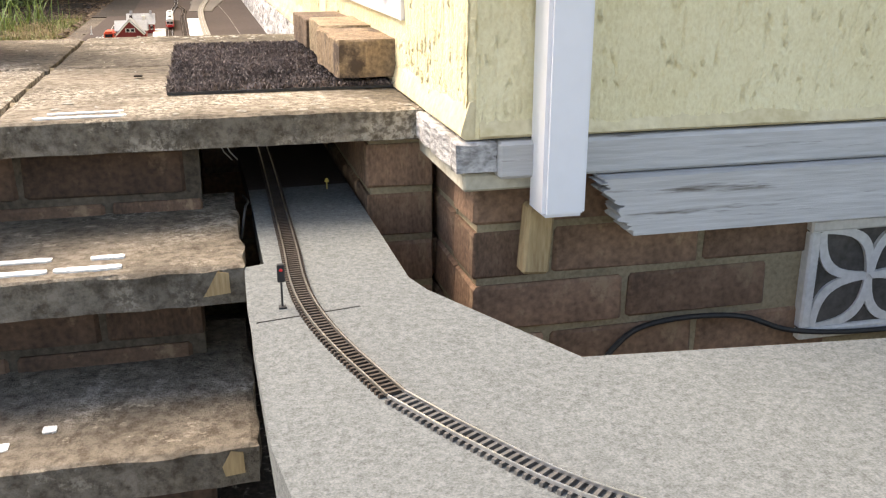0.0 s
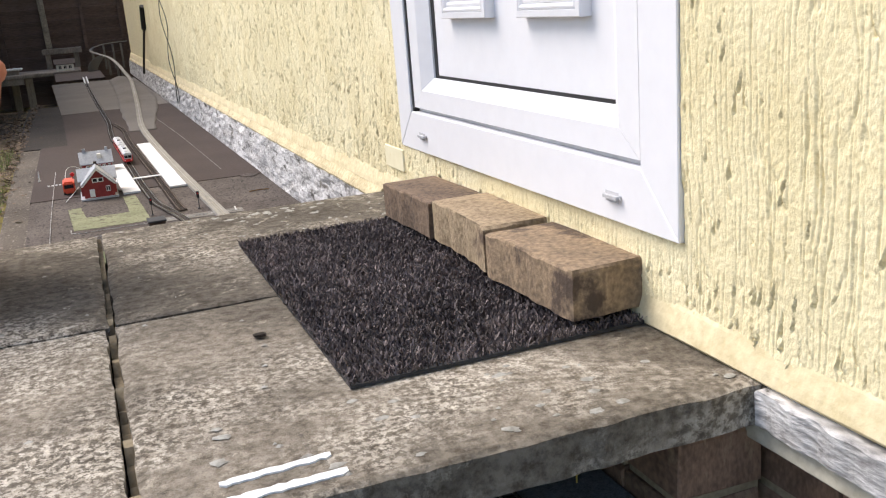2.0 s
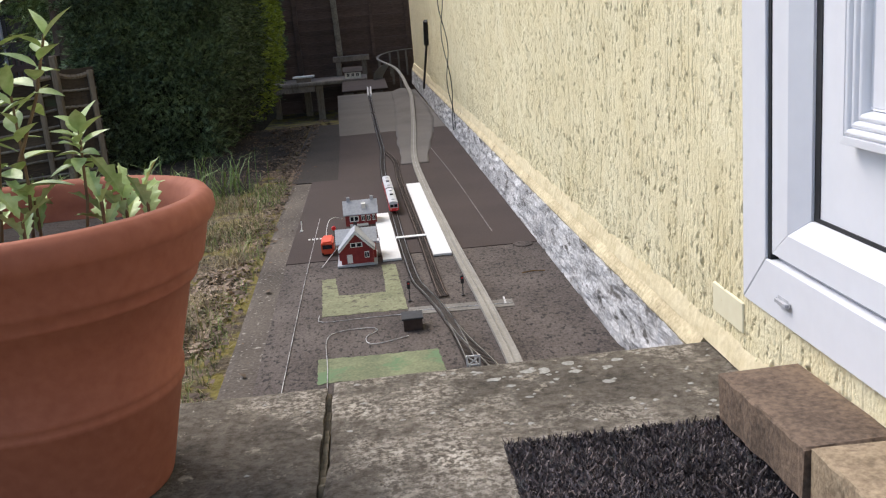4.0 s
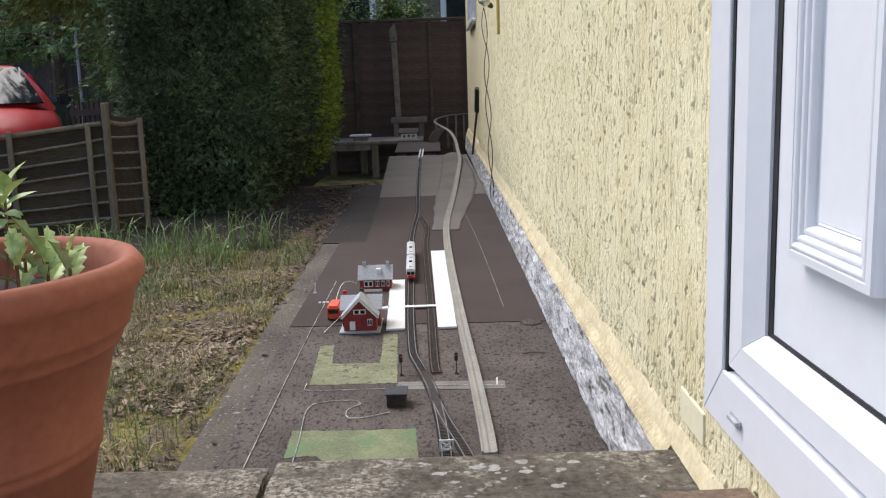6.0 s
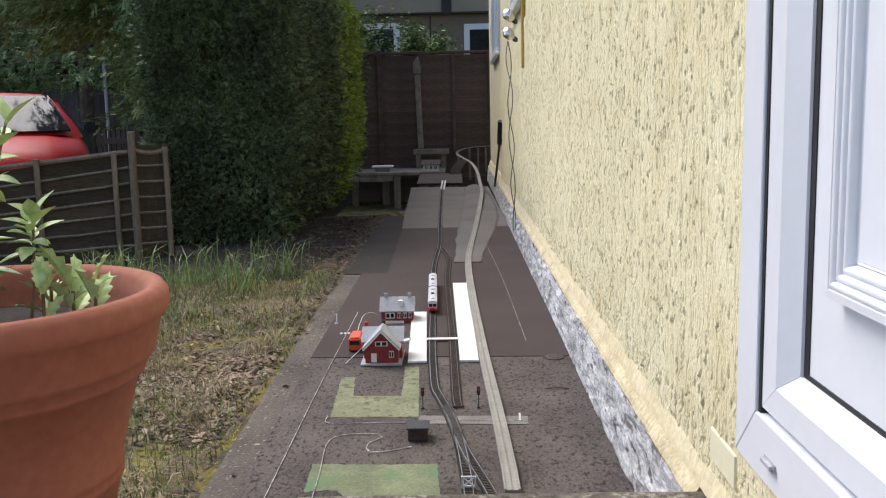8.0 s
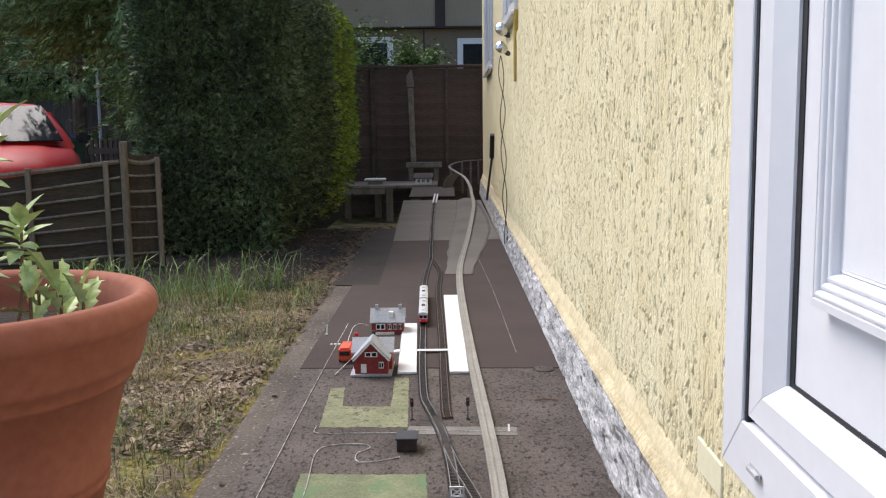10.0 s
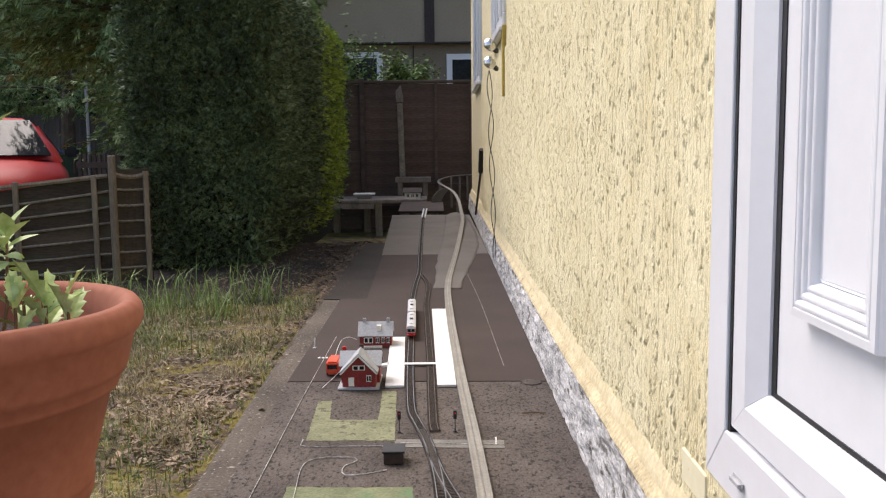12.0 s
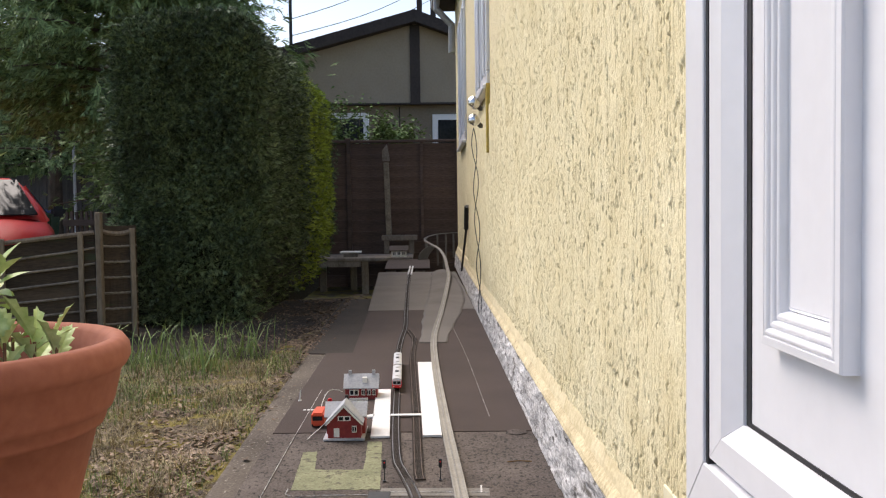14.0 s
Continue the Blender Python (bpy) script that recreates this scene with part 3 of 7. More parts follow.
            runs = np.clip(5 * (lattice(3, np.floor(phase) * 1.37 + 5, Z * 13) - 0.42), 0, 1)
            depth += 0.0019 * np.clip(1 - mid / 0.13, 0, 1) * runs
        # hooked tears left by the comb: a groove that widens and bends downwards, with a raised lip beside it
        pick = random.Random(int(u0 * 1000) + 91)
        for _ in range(int(tears * (u1 - u0) * (z1 - z0))):
            a0, top = pick.uniform(u0, u1), pick.uniform(z0 + 0.03, z1)
            if pick.random() < (0.25 if du < 0.0015 else 0.06):
                top = z0 + pick.uniform(0.05, 0.11)
            L, w, d = pick.uniform(0.008, 0.03), max(bold * pick.uniform(0.0007, 0.0018), du * 0.75), pick.uniform(0.0035, 0.007) * deep * bold
            bend = pick.choice((-1, 1)) * pick.uniform(0.0, 0.007)
            i0, i1 = np.searchsorted(us, (a0 - 0.016, a0 + 0.016))
            j0, j1 = np.searchsorted(zs, (top - L - 0.004, top + 0.001))
            if i1 - i0 < 2 or j1 - j0 < 2:
                continue
            uu, zz = U[i0:i1, j0:j1], Z[i0:i1, j0:j1]
            t = np.clip((top - zz) / L, 0, 1)
            wide = w * (0.5 + 0.9 * t * t)
            off = uu - a0 - bend * t * t
            ends = np.clip(t * 6, 0, 1) * np.clip((1 - t) * 9, 0, 1)
            depth[i0:i1, j0:j1] += d * (0.35 + 0.65 * t) * np.clip(1.25 - np.abs(off) / wide, 0, 1) * ends
            side = np.sign(bend) or 1.0
            depth[i0:i1, j0:j1] -= 0.0024 * bold * np.clip(1 - np.abs(off - side * wide * 1.7) / wide, 0, 1) * np.clip(t * 3, 0, 1) * np.clip((1 - t) * 6, 0, 1)
        P = place(U, Z, 0.011 - np.clip(depth, -0.005, 0.0105))
        n, k = U.shape
        idx = np.arange(n * k).reshape(n, k)
        quads = np.stack([idx[:-1, :-1], idx[1:, :-1], idx[1:, 1:], idx[:-1, 1:]], -1).reshape(-1, 4)
        me = bpy.data.meshes.new(name)
        me.from_pydata(P.reshape(-1, 3), [], quads)
        me.materials.append(M["combed_render"])
        me.polygons.foreach_set("use_smooth", [True] * len(me.polygons))
        ob = new(name, me)
        ob.parent = h

    # the wall stands back a little on the near side of the door and under it
    side = lambda U, Z, off: np.stack([0.005 * np.clip((DY1 - 0.06 - U) / 0.12, 0, 1) - off, U, Z], -1)
    front = lambda U, Z, off: np.stack([U, END_Y - off, Z], -1)
    combed("render_coat", END_Y - 0.004, DY0 - 0.001, 0.0, 0.75, lambda U, Z, off: np.stack([0.005 * np.maximum(1 - np.clip((U + 0.12) / 0.19, 0, 1), 1 - np.clip((Z - 0.07) / 0.12, 0, 1)) - off, U, Z], -1), 0.0011, 0.0022)
    combed("render_coat", DY0 - 0.001, DY1 + 0.001, 0.0, DZ0 - 0.001, side, 0.0016, 0.0022)
    combed("render_coat", DY1 + 0.001, 2.6, 0.0, 1.1, side, 0.0016, 0.0034, 1.0, 0.01, 2300, 1.05)
    combed("render_coat", 2.6, 4.4, 0.0, 1.2, side, 0.0024, 0.0055, 1.1, 0.0, 2000, 1.3)
    combed("render_coat", 4.4, 7.1, 0.0, 0.98, side, 0.0045, 0.01, 1.2, -0.01, 1300, 1.7)
    combed("end_coat", 0.005, 1.3, 0.0, 0.42, front, 0.0023, 0.0034, 0.7, 0.015, 480, 1.35)
    part("cover_plate", box((-0.0125, DY1 + 0.003, 0.056), (-0.002, DY1 + 0.114, 0.1), 0.0015), "cream_plate", h, "small smooth plate painted like the wall")
    bm = bmesh.new()
    rings = []
    for i in range(241):
        z = (ROOF if i == 240 else 0.004 * i) if i > 0 else 0.0
        ring = []
        for j in range(9):
            a = math.pi * 0.5 * j / 8
            r = 0.0145 + 0.0028 * noise.noise((z * 55, j * 0.6, 0)) + 0.0014 * noise.noise((z * 170, j * 1.3, 4))
            ring.append(bm.verts.new((0.0085 - r * math.cos(a) * 1.05, END_Y + 0.008 - r * math.sin(a) * 1.1, z)))
        rings.append(ring)
    for a, b in zip(rings, rings[1:]):
        for j in range(8):
            bm.faces.new((a[j], a[j + 1], b[j + 1], b[j]))
    bmesh.ops.recalc_face_normals(bm, faces=bm.faces[:])
    part("corner_render", bm, "combed_render", h, smooth=True)
    # uneven fillet of smooth render along the foot of the wall
    def fillet(name, place, u0, u1, k=0.01):
        n = int((u1 - u0) / k)
        bm = bmesh.new()
        rings = []
        for i in range(n + 1):
            u = u0 + (u1 - u0) * i / n
            w, v = 0.003 * noise.noise((u * 9, 0, 0)) + 0.0015 * noise.noise((u * 45, 2, 0)), 0.004 * noise.noise((u * 16, 7, 0)) + 0.0025 * noise.noise((u * 60, 3, 0))
            rings.append([bm.verts.new(place(o, u, z)) for o, z in ((-0.01, 0.05), (0.007, 0.044 + v), (0.0105 + w, 0.034 + v), (0.016 + w, 0.014), (0.018 + w, 0.004 + w), (0.012, -0.002), (-0.01, -0.002))])
        for a, b in zip(rings, rings[1:]):
            for j in range(6):
                bm.faces.new((a[j], a[j + 1], b[j + 1], b[j]))
        bm.faces.new(rings[0])
        bm.faces.new(rings[-1])
        bmesh.ops.recalc_face_normals(bm, faces=bm.faces[:])
        part(name, bm, "plain_render", h)

    fillet("render_fillet", lambda o, u, z: (-o + 0.005 * min(1.0, max(0.0, (DY1 - 0.06 - u) / 0.12)), u, z), END_Y - 0.008, FAR_Y)
    fillet("end_fillet", lambda o, u, z: (u, END_Y - o * 0.8, z * 0.6), 0.01, 2.6)
    bm = box((-0.17, -0.6, ROOF), (5.3, FAR_Y + 0.3, ROOF + 0.12))
    tagged(part("ceiling", bm, "far_trim"), "dark roof slab over the house", "roof", kind="structure")
    for a, b, c, d in wins:
        w = thing("window_%d" % (1 + wins.index((a, b, c, d))), "white plastic framed window in the yellow wall", "window", kind="structure")
        f = 0.065
        for k, (lo, hi) in enumerate((((a, c), (b, c + f)), ((a, d - f), (b, d)), ((a, c + f), (a + f, d - f)), ((b - f, c + f), (b, d - f)), (((a + b) / 2 - 0.03, c + f), ((a + b) / 2 + 0.03, d - f)))):
            part("window_frame", box((-0.02, lo[0], lo[1]), (0.06, hi[0], hi[1]), 0.006), "white_plastic", w)
        part("window_sill", box((-0.038, a - 0.01, c - 0.028), (0.0, b + 0.01, c), 0.006), "white_plastic", w)
        for lo, hi in ((a + f, (a + b) / 2 - 0.03), ((a + b) / 2 + 0.03, b - f)):
            part("pane", box((0.012, lo, c + f), (0.02, hi, d - f)), "car_glass", w)
        for lo, hi in ((a + f, (a + b) / 2 - 0.03), ((a + b) / 2 + 0.03, b - f)):
            part("casement", box((-0.034, lo - 0.02, c + f - 0.02), (-0.021, lo + 0.035, d - f), 0.004), "white_plastic", w)
    g = thing("gutter", "grey plastic gutter under the eaves", "gutter")
    part("channel", tube([(-0.2, -0.5, ROOF + 0.03), (-0.2, FAR_Y + 0.2, ROOF + 0.03)], 0.05, 10), "gutter", g)
    part("outlet", tube([(-0.2, 9.2, ROOF), (-0.2, 9.2, ROOF - 0.12), (-0.05, 9.22, ROOF - 0.27), (-0.05, 9.22, ROOF - 0.55)], 0.035, 8), "gutter", g)


house()


def skirting():
    """Flaking painted plank along the foot of the long wall, and the two boards on the end wall."""
    bm = bmesh.new()
    rings = []
    n = 620
    for i in range(n + 1):
        y = 1.124 + (FAR_Y - 1.124) * i / n
        ring = []
        for j in range(13):
            z = -0.155 + 0.133 * j / 12
            x = -0.041 + 0.012 * j / 12 + 0.007 * noise.noise((y * 11 + z * 20, z * 45, 0)) + 0.004 * noise.noise((y * 38, z * 90, 3))
            ring.append(bm.verts.new((x, y, z)))
        ring.append(bm.verts.new((0.03, y, -0.022)))
        ring.append(bm.verts.new((0.03, y, -0.155)))
        rings.append(ring)
    for a, b in zip(rings, rings[1:]):
        for k in range(15):
            bm.faces.new((a[k], a[(k + 1) % 15], b[(k + 1) % 15], b[k]))
    bm.faces.new(rings[0][::-1])
    bm.faces.new(rings[-1])
    bmesh.ops.recalc_face_normals(bm, faces=bm.faces[:])
    tagged(part("baseboard", bm, "old_paint"), "flaking white painted plank along the wall foot", "plank", kind="structure")
    # rough sloping ledge of old render on top of the plank
    bm = bmesh.new()
    rings = []
    n = 700
    for i in range(n + 1):
        y = 1.124 + (FAR_Y - 1.124) * (i / n) ** 1.3
        a, b = 0.0025 * noise.noise((y * 13, 1, 0)) + 0.0015 * noise.noise((y * 60, 5, 0)), 0.0022 * noise.noise((y * 17, 9, 0))
        rings.append([bm.verts.new(q) for q in ((0.02, y, 0.012), (-0.014 + b * 0.5, y, 0.008 + b), (-0.02 + a * 0.5, y, -0.001 + b), (-0.027 + a, y, -0.01 + a), (-0.031 + a, y, -0.018), (-0.028, y, -0.026 + b), (0.02, y, -0.026))])
    for p, q in zip(rings, rings[1:]):
        for k in range(6):
            bm.faces.new((p[k], p[k + 1], q[k + 1], q[k]))
    bm.faces.new(rings[0])
    bm.faces.new(rings[-1])
    bmesh.ops.recalc_face_normals(bm, faces=bm.faces[:])
    tagged(part("trim", bm, "ledge_render"), "crumbling stained render ledge above the plank", "ledge", kind="structure")
    # corner soffit board under the landing end
    s = thing("skirting_board", "white painted rotting boards round the wall foot", "board")
    part("side_board", rough_slab(-0.018, 0.03, END_Y - 0.012, -0.035, -0.045, -0.004, 15, 30, 0.004), "old_paint", s)
    part("soffit", box((-0.008, END_Y - 0.004, -0.068), (0.12, 0.5, -0.0455), 0.003), "cream_lip", s, "cream weathered lip under the boards")
    part("upper_board", box((0.032, END_Y - 0.022, -0.05), (2.6, END_Y + 0.03, -0.004), 0.004), "grey_wood", s, "grey painted weathered board")
    # lower board with a rotten, splintered end
    bm = bmesh.new()
    rnd = random.Random(3)
    edge = []
    for k in range(44):
        z = -0.052 - 0.075 * (k + (0 if k in (0, 43) else rnd.uniform(-0.3, 0.3))) / 43
        x = 0.159 + 0.045 * (k / 43) ** 1.3 + 0.014 * noise.noise((z * 110, 3, 0)) + rnd.choice((0.0, 0.0, 0.002, 0.006)) - 0.004 * (k % 7 == 3)
        edge.append((x, z))
    poly = edge + [(2.6, -0.127), (2.6, -0.052)]
    prism(poly, END_Y - 0.045, END_Y - 0.005, bm, "y")
    part("lower_board", bm, "grey_wood", s, "grey painted board with a splintered rotten end")
    single("wood_stake", box((0.085, -0.25, -0.178), (0.122, -0.222, -0.085), 0.004, m=Matrix.Rotation(radians(4), 4, "Y")), "raw_wood", "split raw softwood stake behind the downpipe", "stake")


skirting()


def door():
    d = thing("door_1", "white plastic panelled house door, closed, in a white frame", "door", kind="structure")

    def mitred(y0, y1, z0, z1, w, x0, x1, name):
        g = 0.0004
        for poly in ([(y0 + g, z0), (y1 - g, z0), (y1 - w - g, z0 + w), (y0 + w + g, z0 + w)], [(y0 + w + g, z1 - w), (y1 - w - g, z1 - w), (y1 - g, z1), (y0 + g, z1)], [(y0, z0 + g), (y0 + w, z0 + w + g), (y0 + w, z1 - w - g), (y0, z1 - g)], [(y1 - w, z0 + w + g), (y1, z0 + g), (y1, z1 - g), (y1 - w, z1 - w - g)]):
            bm = prism(poly, x0, x1, axis="x")
            bmesh.ops.bevel(bm, geom=bm.edges[:], offset=0.0012, segments=1, affect="EDGES")
            part(name, bm, "white_plastic", d)

    mitred(DY0, DY1, DZ0, DZ1, 0.07, -0.013, 0.08, "door_frame")
    part("seal", box((-0.0095, DY1 - 0.0775, DZ0 + 0.07), (0.07, DY1 - 0.0705, DZ1 - 0.07)), "gasket", d)
    part("lower_seal", box((0.0, DY0 + 0.07, DZ0 + 0.0705), (0.07, DY1 - 0.08, DZ0 + 0.0775)), "gutter", d)
    s0, s1, z0, z1 = DY0 + 0.078, DY1 - 0.078, DZ0 + 0.078, DZ1 - 0.078
    # sash: four mitred rails with a sloping profile from the outer face to the panel
    prof = [(0.0, -0.008), (0.042, -0.008), (0.071, 0.007), (0.071, 0.06), (0.0, 0.06)]
    corners = ((s0, z0, 1, 1), (s1, z0, -1, 1), (s1, z1, -1, -1), (s0, z1, 1, -1))
    for i in range(4):
        bm = bmesh.new()
        rings = []
        for (cy, cz, sy, sz), other in ((corners[i], corners[(i + 1) % 4]), (corners[(i + 1) % 4], corners[i])):
            gy, gz = ((0.0005 if other[0] > cy else -0.0005), 0) if i % 2 == 0 else (0, (0.0005 if other[1] > cz else -0.0005))
            rings.append([bm.verts.new((x, cy + sy * w + gy, cz + sz * w * (0.76 if sz > 0 else 1.0) + gz)) for w, x in prof])
        for k in range(5):
            bm.faces.new((rings[0][k], rings[0][(k + 1) % 5], rings[1][(k + 1) % 5], rings[1][k]))
        bm.faces.new(rings[0][::-1])
        bm.faces.new(rings[1])
        bmesh.ops.recalc_face_normals(bm, faces=bm.faces[:])
        part("sash", bm, "white_plastic", d)
    p0, p1, q0, q1 = s0 + 0.071, s1 - 0.071, z0 + 0.054, z1 - 0.071
    for lo, hi in (((p1 - 0.012, q0), (p1, q1)), ((p0, q0), (p1 - 0.012, q0 + 0.005)), ((p0, q0 + 0.005), (p0 + 0.002, q1))):
        part("glazing_gasket", box((0.0105, lo[0], lo[1]), (0.05, hi[0], hi[1])), "gasket", d)
    part("door_panel", box((0.012, p0 + 0.002, q0 + 0.005), (0.04, p1 - 0.012, q1 - 0.012)), "white_plastic", d)
    # raised mouldings
    for a, b in ((0.575, 0.75), (0.298, 0.473)):
        for c, e in ((0.344, 1.02), (1.16, 1.84)):
            bm = bmesh.new()
            prof = [(0, 0.012), (0.0, -0.002), (0.0012, -0.0045), (0.009, -0.005)]
            for k in range(3):
                prof += [(0.0098 + 0.0082 * k + 0.0037 * (1 - math.cos(math.pi * q / 6)), -0.002 + 0.0028 * k - 0.0032 * math.sin(math.pi * q / 6)) for q in range(7)]
            prof.append((0.036, 0.0105))
            rings = []
            for cy, cz, sy, sz in ((a, c, 1, 1), (b, c, -1, 1), (b, e, -1, -1), (a, e, 1, -1)):
                rings.append([bm.verts.new((x, cy + sy * w, cz + sz * w)) for w, x in prof])
            k = len(prof)
            for i in range(4):
                r0, r1 = rings[i], rings[(i + 1) % 4]
                for j in range(k - 1):
                    bm.faces.new((r0[j], r0[j + 1], r1[j + 1], r1[j]))
            bmesh.ops.recalc_face_normals(bm, faces=bm.faces[:])
            mo = part("moulding", bm, "white_plastic", d)
            part("moulded_field", box((0.009, a + 0.037, c + 0.037), (0.0115, b - 0.037, e - 0.037), 0.003), "white_plastic", d)
    for y in (0.853, 0.217):
        part("drain_cap", box((-0.0205, y - 0.0185, 0.135), (-0.012, y + 0.0185, 0.1475), 0.0042, seg=2), "drain_grey", d)


door()


def brick_data(l, w, h, name, mat):
    bm = box((-l / 2, -w / 2, -h / 2), (l / 2, w / 2, h / 2), 0.004)
    rnd = random.Random(5)
    for v in bm.verts:
        v.co += Vector([rnd.uniform(-0.0015, 0.0015) for _ in range(3)])
    return finish(name, bm, mat)


# ---- landing and steps ----
def landing():
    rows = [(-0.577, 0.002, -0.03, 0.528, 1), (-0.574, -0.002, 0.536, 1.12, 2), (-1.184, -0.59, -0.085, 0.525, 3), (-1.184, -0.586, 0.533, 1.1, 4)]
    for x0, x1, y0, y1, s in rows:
        single("paving_slab", rough_slab(x0, x1, y0, y1, -0.048, 0.0, s, 44, 0.0035), {1: "stained_concrete", 3: "worn_concrete"}.get(s, "darker_concrete"), "weathered grey concrete paving slab of the door landing" if s in (1, 3) else "darker concrete paving slab of the door landing", "slab", "landing slabs")
    single("step_slab", rough_slab(-0.88, -0.277, -0.238, 0.12, -0.195, -0.145, 6), "concrete", "mossy concrete step slab with white paint dashes", "step", "step slabs")
    single("step_slab", rough_slab(-1.49, -0.888, -0.233, 0.12, -0.196, -0.146, 7), "concrete", "mossy concrete step slab with white paint dashes", "step", "step slabs")
    single("step_slab", rough_slab(-0.88, -0.278, -0.4, -0.03, -0.345, -0.295, 8), "concrete", "stained concrete lower step slab", "step", "step slabs")
    single("step_slab", rough_slab(-1.49, -0.888, -0.4, -0.03, -0.345, -0.295, 9), "concrete", "stained concrete lower step slab", "step", "step slabs")
    # mortar-filled gap between the slab columns
    bm = bmesh.new()
    line = [Vector((-0.5825 + 0.002 * noise.noise((i * 0.7, 0, 0)), 0.04 + i * 0.01, -0.024 + 0.03 * noise.noise((i * 0.35, 5, 0)) + 0.008 * noise.noise((i * 0.9, 5, 0)))) for i in range(106)]
    for q in line:
        q.z = min(q.z, -0.009)
    ribbon(line, [(-0.0045, -0.02), (0.0045, -0.02), (0.0045, 0.006), (-0.0045, 0.006)], bm)
    single("joint_mortar", bm, "mortar", "crumbling ochre mortar in the slab joint", "mortar", kind="stuff")


landing()


def lichen():
    """Small pale crusts on the slabs, thickest along the far edge of the landing."""
    rnd = random.Random(61)
    verts, faces = [], []
    for _ in range(150):
        f = rnd.random()
        if f < 0.1:
            x, y, s = rnd.gauss(-0.264, 0.05), rnd.gauss(1.055, 0.022), rnd.uniform(0.003, 0.011)
        elif f < 0.35:
            x, y, s = rnd.uniform(-0.55, -0.02), rnd.uniform(-0.01, 0.17), rnd.uniform(0.002, 0.008)
        elif f < 0.75:
            x, y, s = rnd.uniform(-0.55, -0.02), rnd.uniform(0.88, 1.1), rnd.uniform(0.0015, 0.005)
        else:
            x, y, s = rnd.uniform(-1.1, -0.02), rnd.uniform(0.0, 1.1), rnd.uniform(0.0012, 0.004)
        if y > 1.098 or abs(x + 0.584) < 0.012 or abs(y - 0.531) < 0.01:
            continue
        b = len(verts)
        k = 9
        verts.append((x, y, 0.0026))
        ph = rnd.uniform(0, 6.28)
        for i in range(k):
            a = ph + 6.283 * i / k
            r = s * rnd.uniform(0.55, 1.15)
            verts.append((x + r * 1.3 * math.cos(a), y + r * 0.9 * math.sin(a), 0.0006))
        faces += [(b, b + 1 + i, b + 1 + (i + 1) % k) for i in range(k)]
    tagged(raw("lichen_crust", verts, faces, "lichen", smooth=True), "pale lichen spots on the landing slabs", "lichen", kind="stuff")


lichen()


def dashes():
    def dash(x0, x1, y, z, w, seed, tilt=0.0):
        bm = bmesh.new()
        rnd = random.Random(seed)
        n = 18
        up, lo = [], []
        for i in range(n + 1):
            t = i / n
            x = x0 + (x1 - x0) * t
            end = 0.6 if i in (0, n) else 1
            up.append((x, y + tilt * (x - x0) + w / 2 * end + rnd.uniform(-0.0015, 0.0015)))
            lo.append((x, y + tilt * (x - x0) - w / 2 * end + rnd.uniform(-0.0015, 0.0015)))
        prism(lo + up[::-1], z - 0.004, z + 0.0022, bm)
        single("paint_dash", bm, "paint_mark", "hand-painted white dash on the concrete", "paint mark", "white dashes")

    dash(-0.53, -0.412, -0.004, 0.0, 0.011, 1, 0.03)
    dash(-0.516, -0.418, 0.028, 0.0, 0.009, 2, 0.06)
    dash(-0.712, -0.596, 0.0, 0.0, 0.011, 3)
    dash(-0.712, -0.596, 0.042, 0.0, 0.01, 4)
    dash(-0.495, -0.418, -0.207, -0.145, 0.014, 5)
    dash(-0.457, -0.417, -0.168, -0.145, 0.012, 6)
    dash(-0.640, -0.502, -0.207, -0.145, 0.014, 7)
    dash(-0.640, -0.502, -0.163, -0.145, 0.014, 8)
    dash(-0.64, -0.54, -0.355, -0.295, 0.02, 9, 0.1)
    dash(-0.51, -0.495, -0.315, -0.295, 0.014, 10)


dashes()


def doormat():
    X0, X1, Y0, Y1 = -0.363, -0.012, 0.161, 0.844
    mt = thing("doormat", "dark grey coarse bristle doormat on the landing", "doormat")
    part("backing", box((X0, Y0, 0.001), (X1, Y1, 0.005)), "dark_plastic", mt)
    rnd = random.Random(11)
    verts, faces = [], []
    for _ in range(36000):
        x, y = rnd.uniform(X0, X1), rnd.uniform(Y0, Y1)
        a = rnd.uniform(0, 6.283)
        l, w = rnd.uniform(0.004, 0.0085), rnd.uniform(0.0009, 0.0019)
        dx, dy = math.cos(a), math.sin(a)
        lean = rnd.uniform(0.3, 1.3) * l
        tx, ty, tz = x + rnd.uniform(-1, 1) * lean, y + rnd.uniform(-1, 1) * lean, 0.004 + l
        b = len(verts)
        verts += [(x - dx * w, y - dy * w, 0.004), (x + dx * w, y + dy * w, 0.004), (tx + dx * w * 0.5, ty + dy * w * 0.5, tz), (tx - dx * w * 0.5, ty - dy * w * 0.5, tz)]
        faces.append((b, b + 1, b + 2, b + 3))
    ob = raw("bristles", verts, faces, "bristle", mt)
    ob["kind"] = "stuff"


M["bristle"] = material("grey_black_bristle", (0.042, 0.032, 0.03), (0.19, 0.152, 0.142), 0.6, 5, 60, 0, island=0.75, coords="World")
doormat()


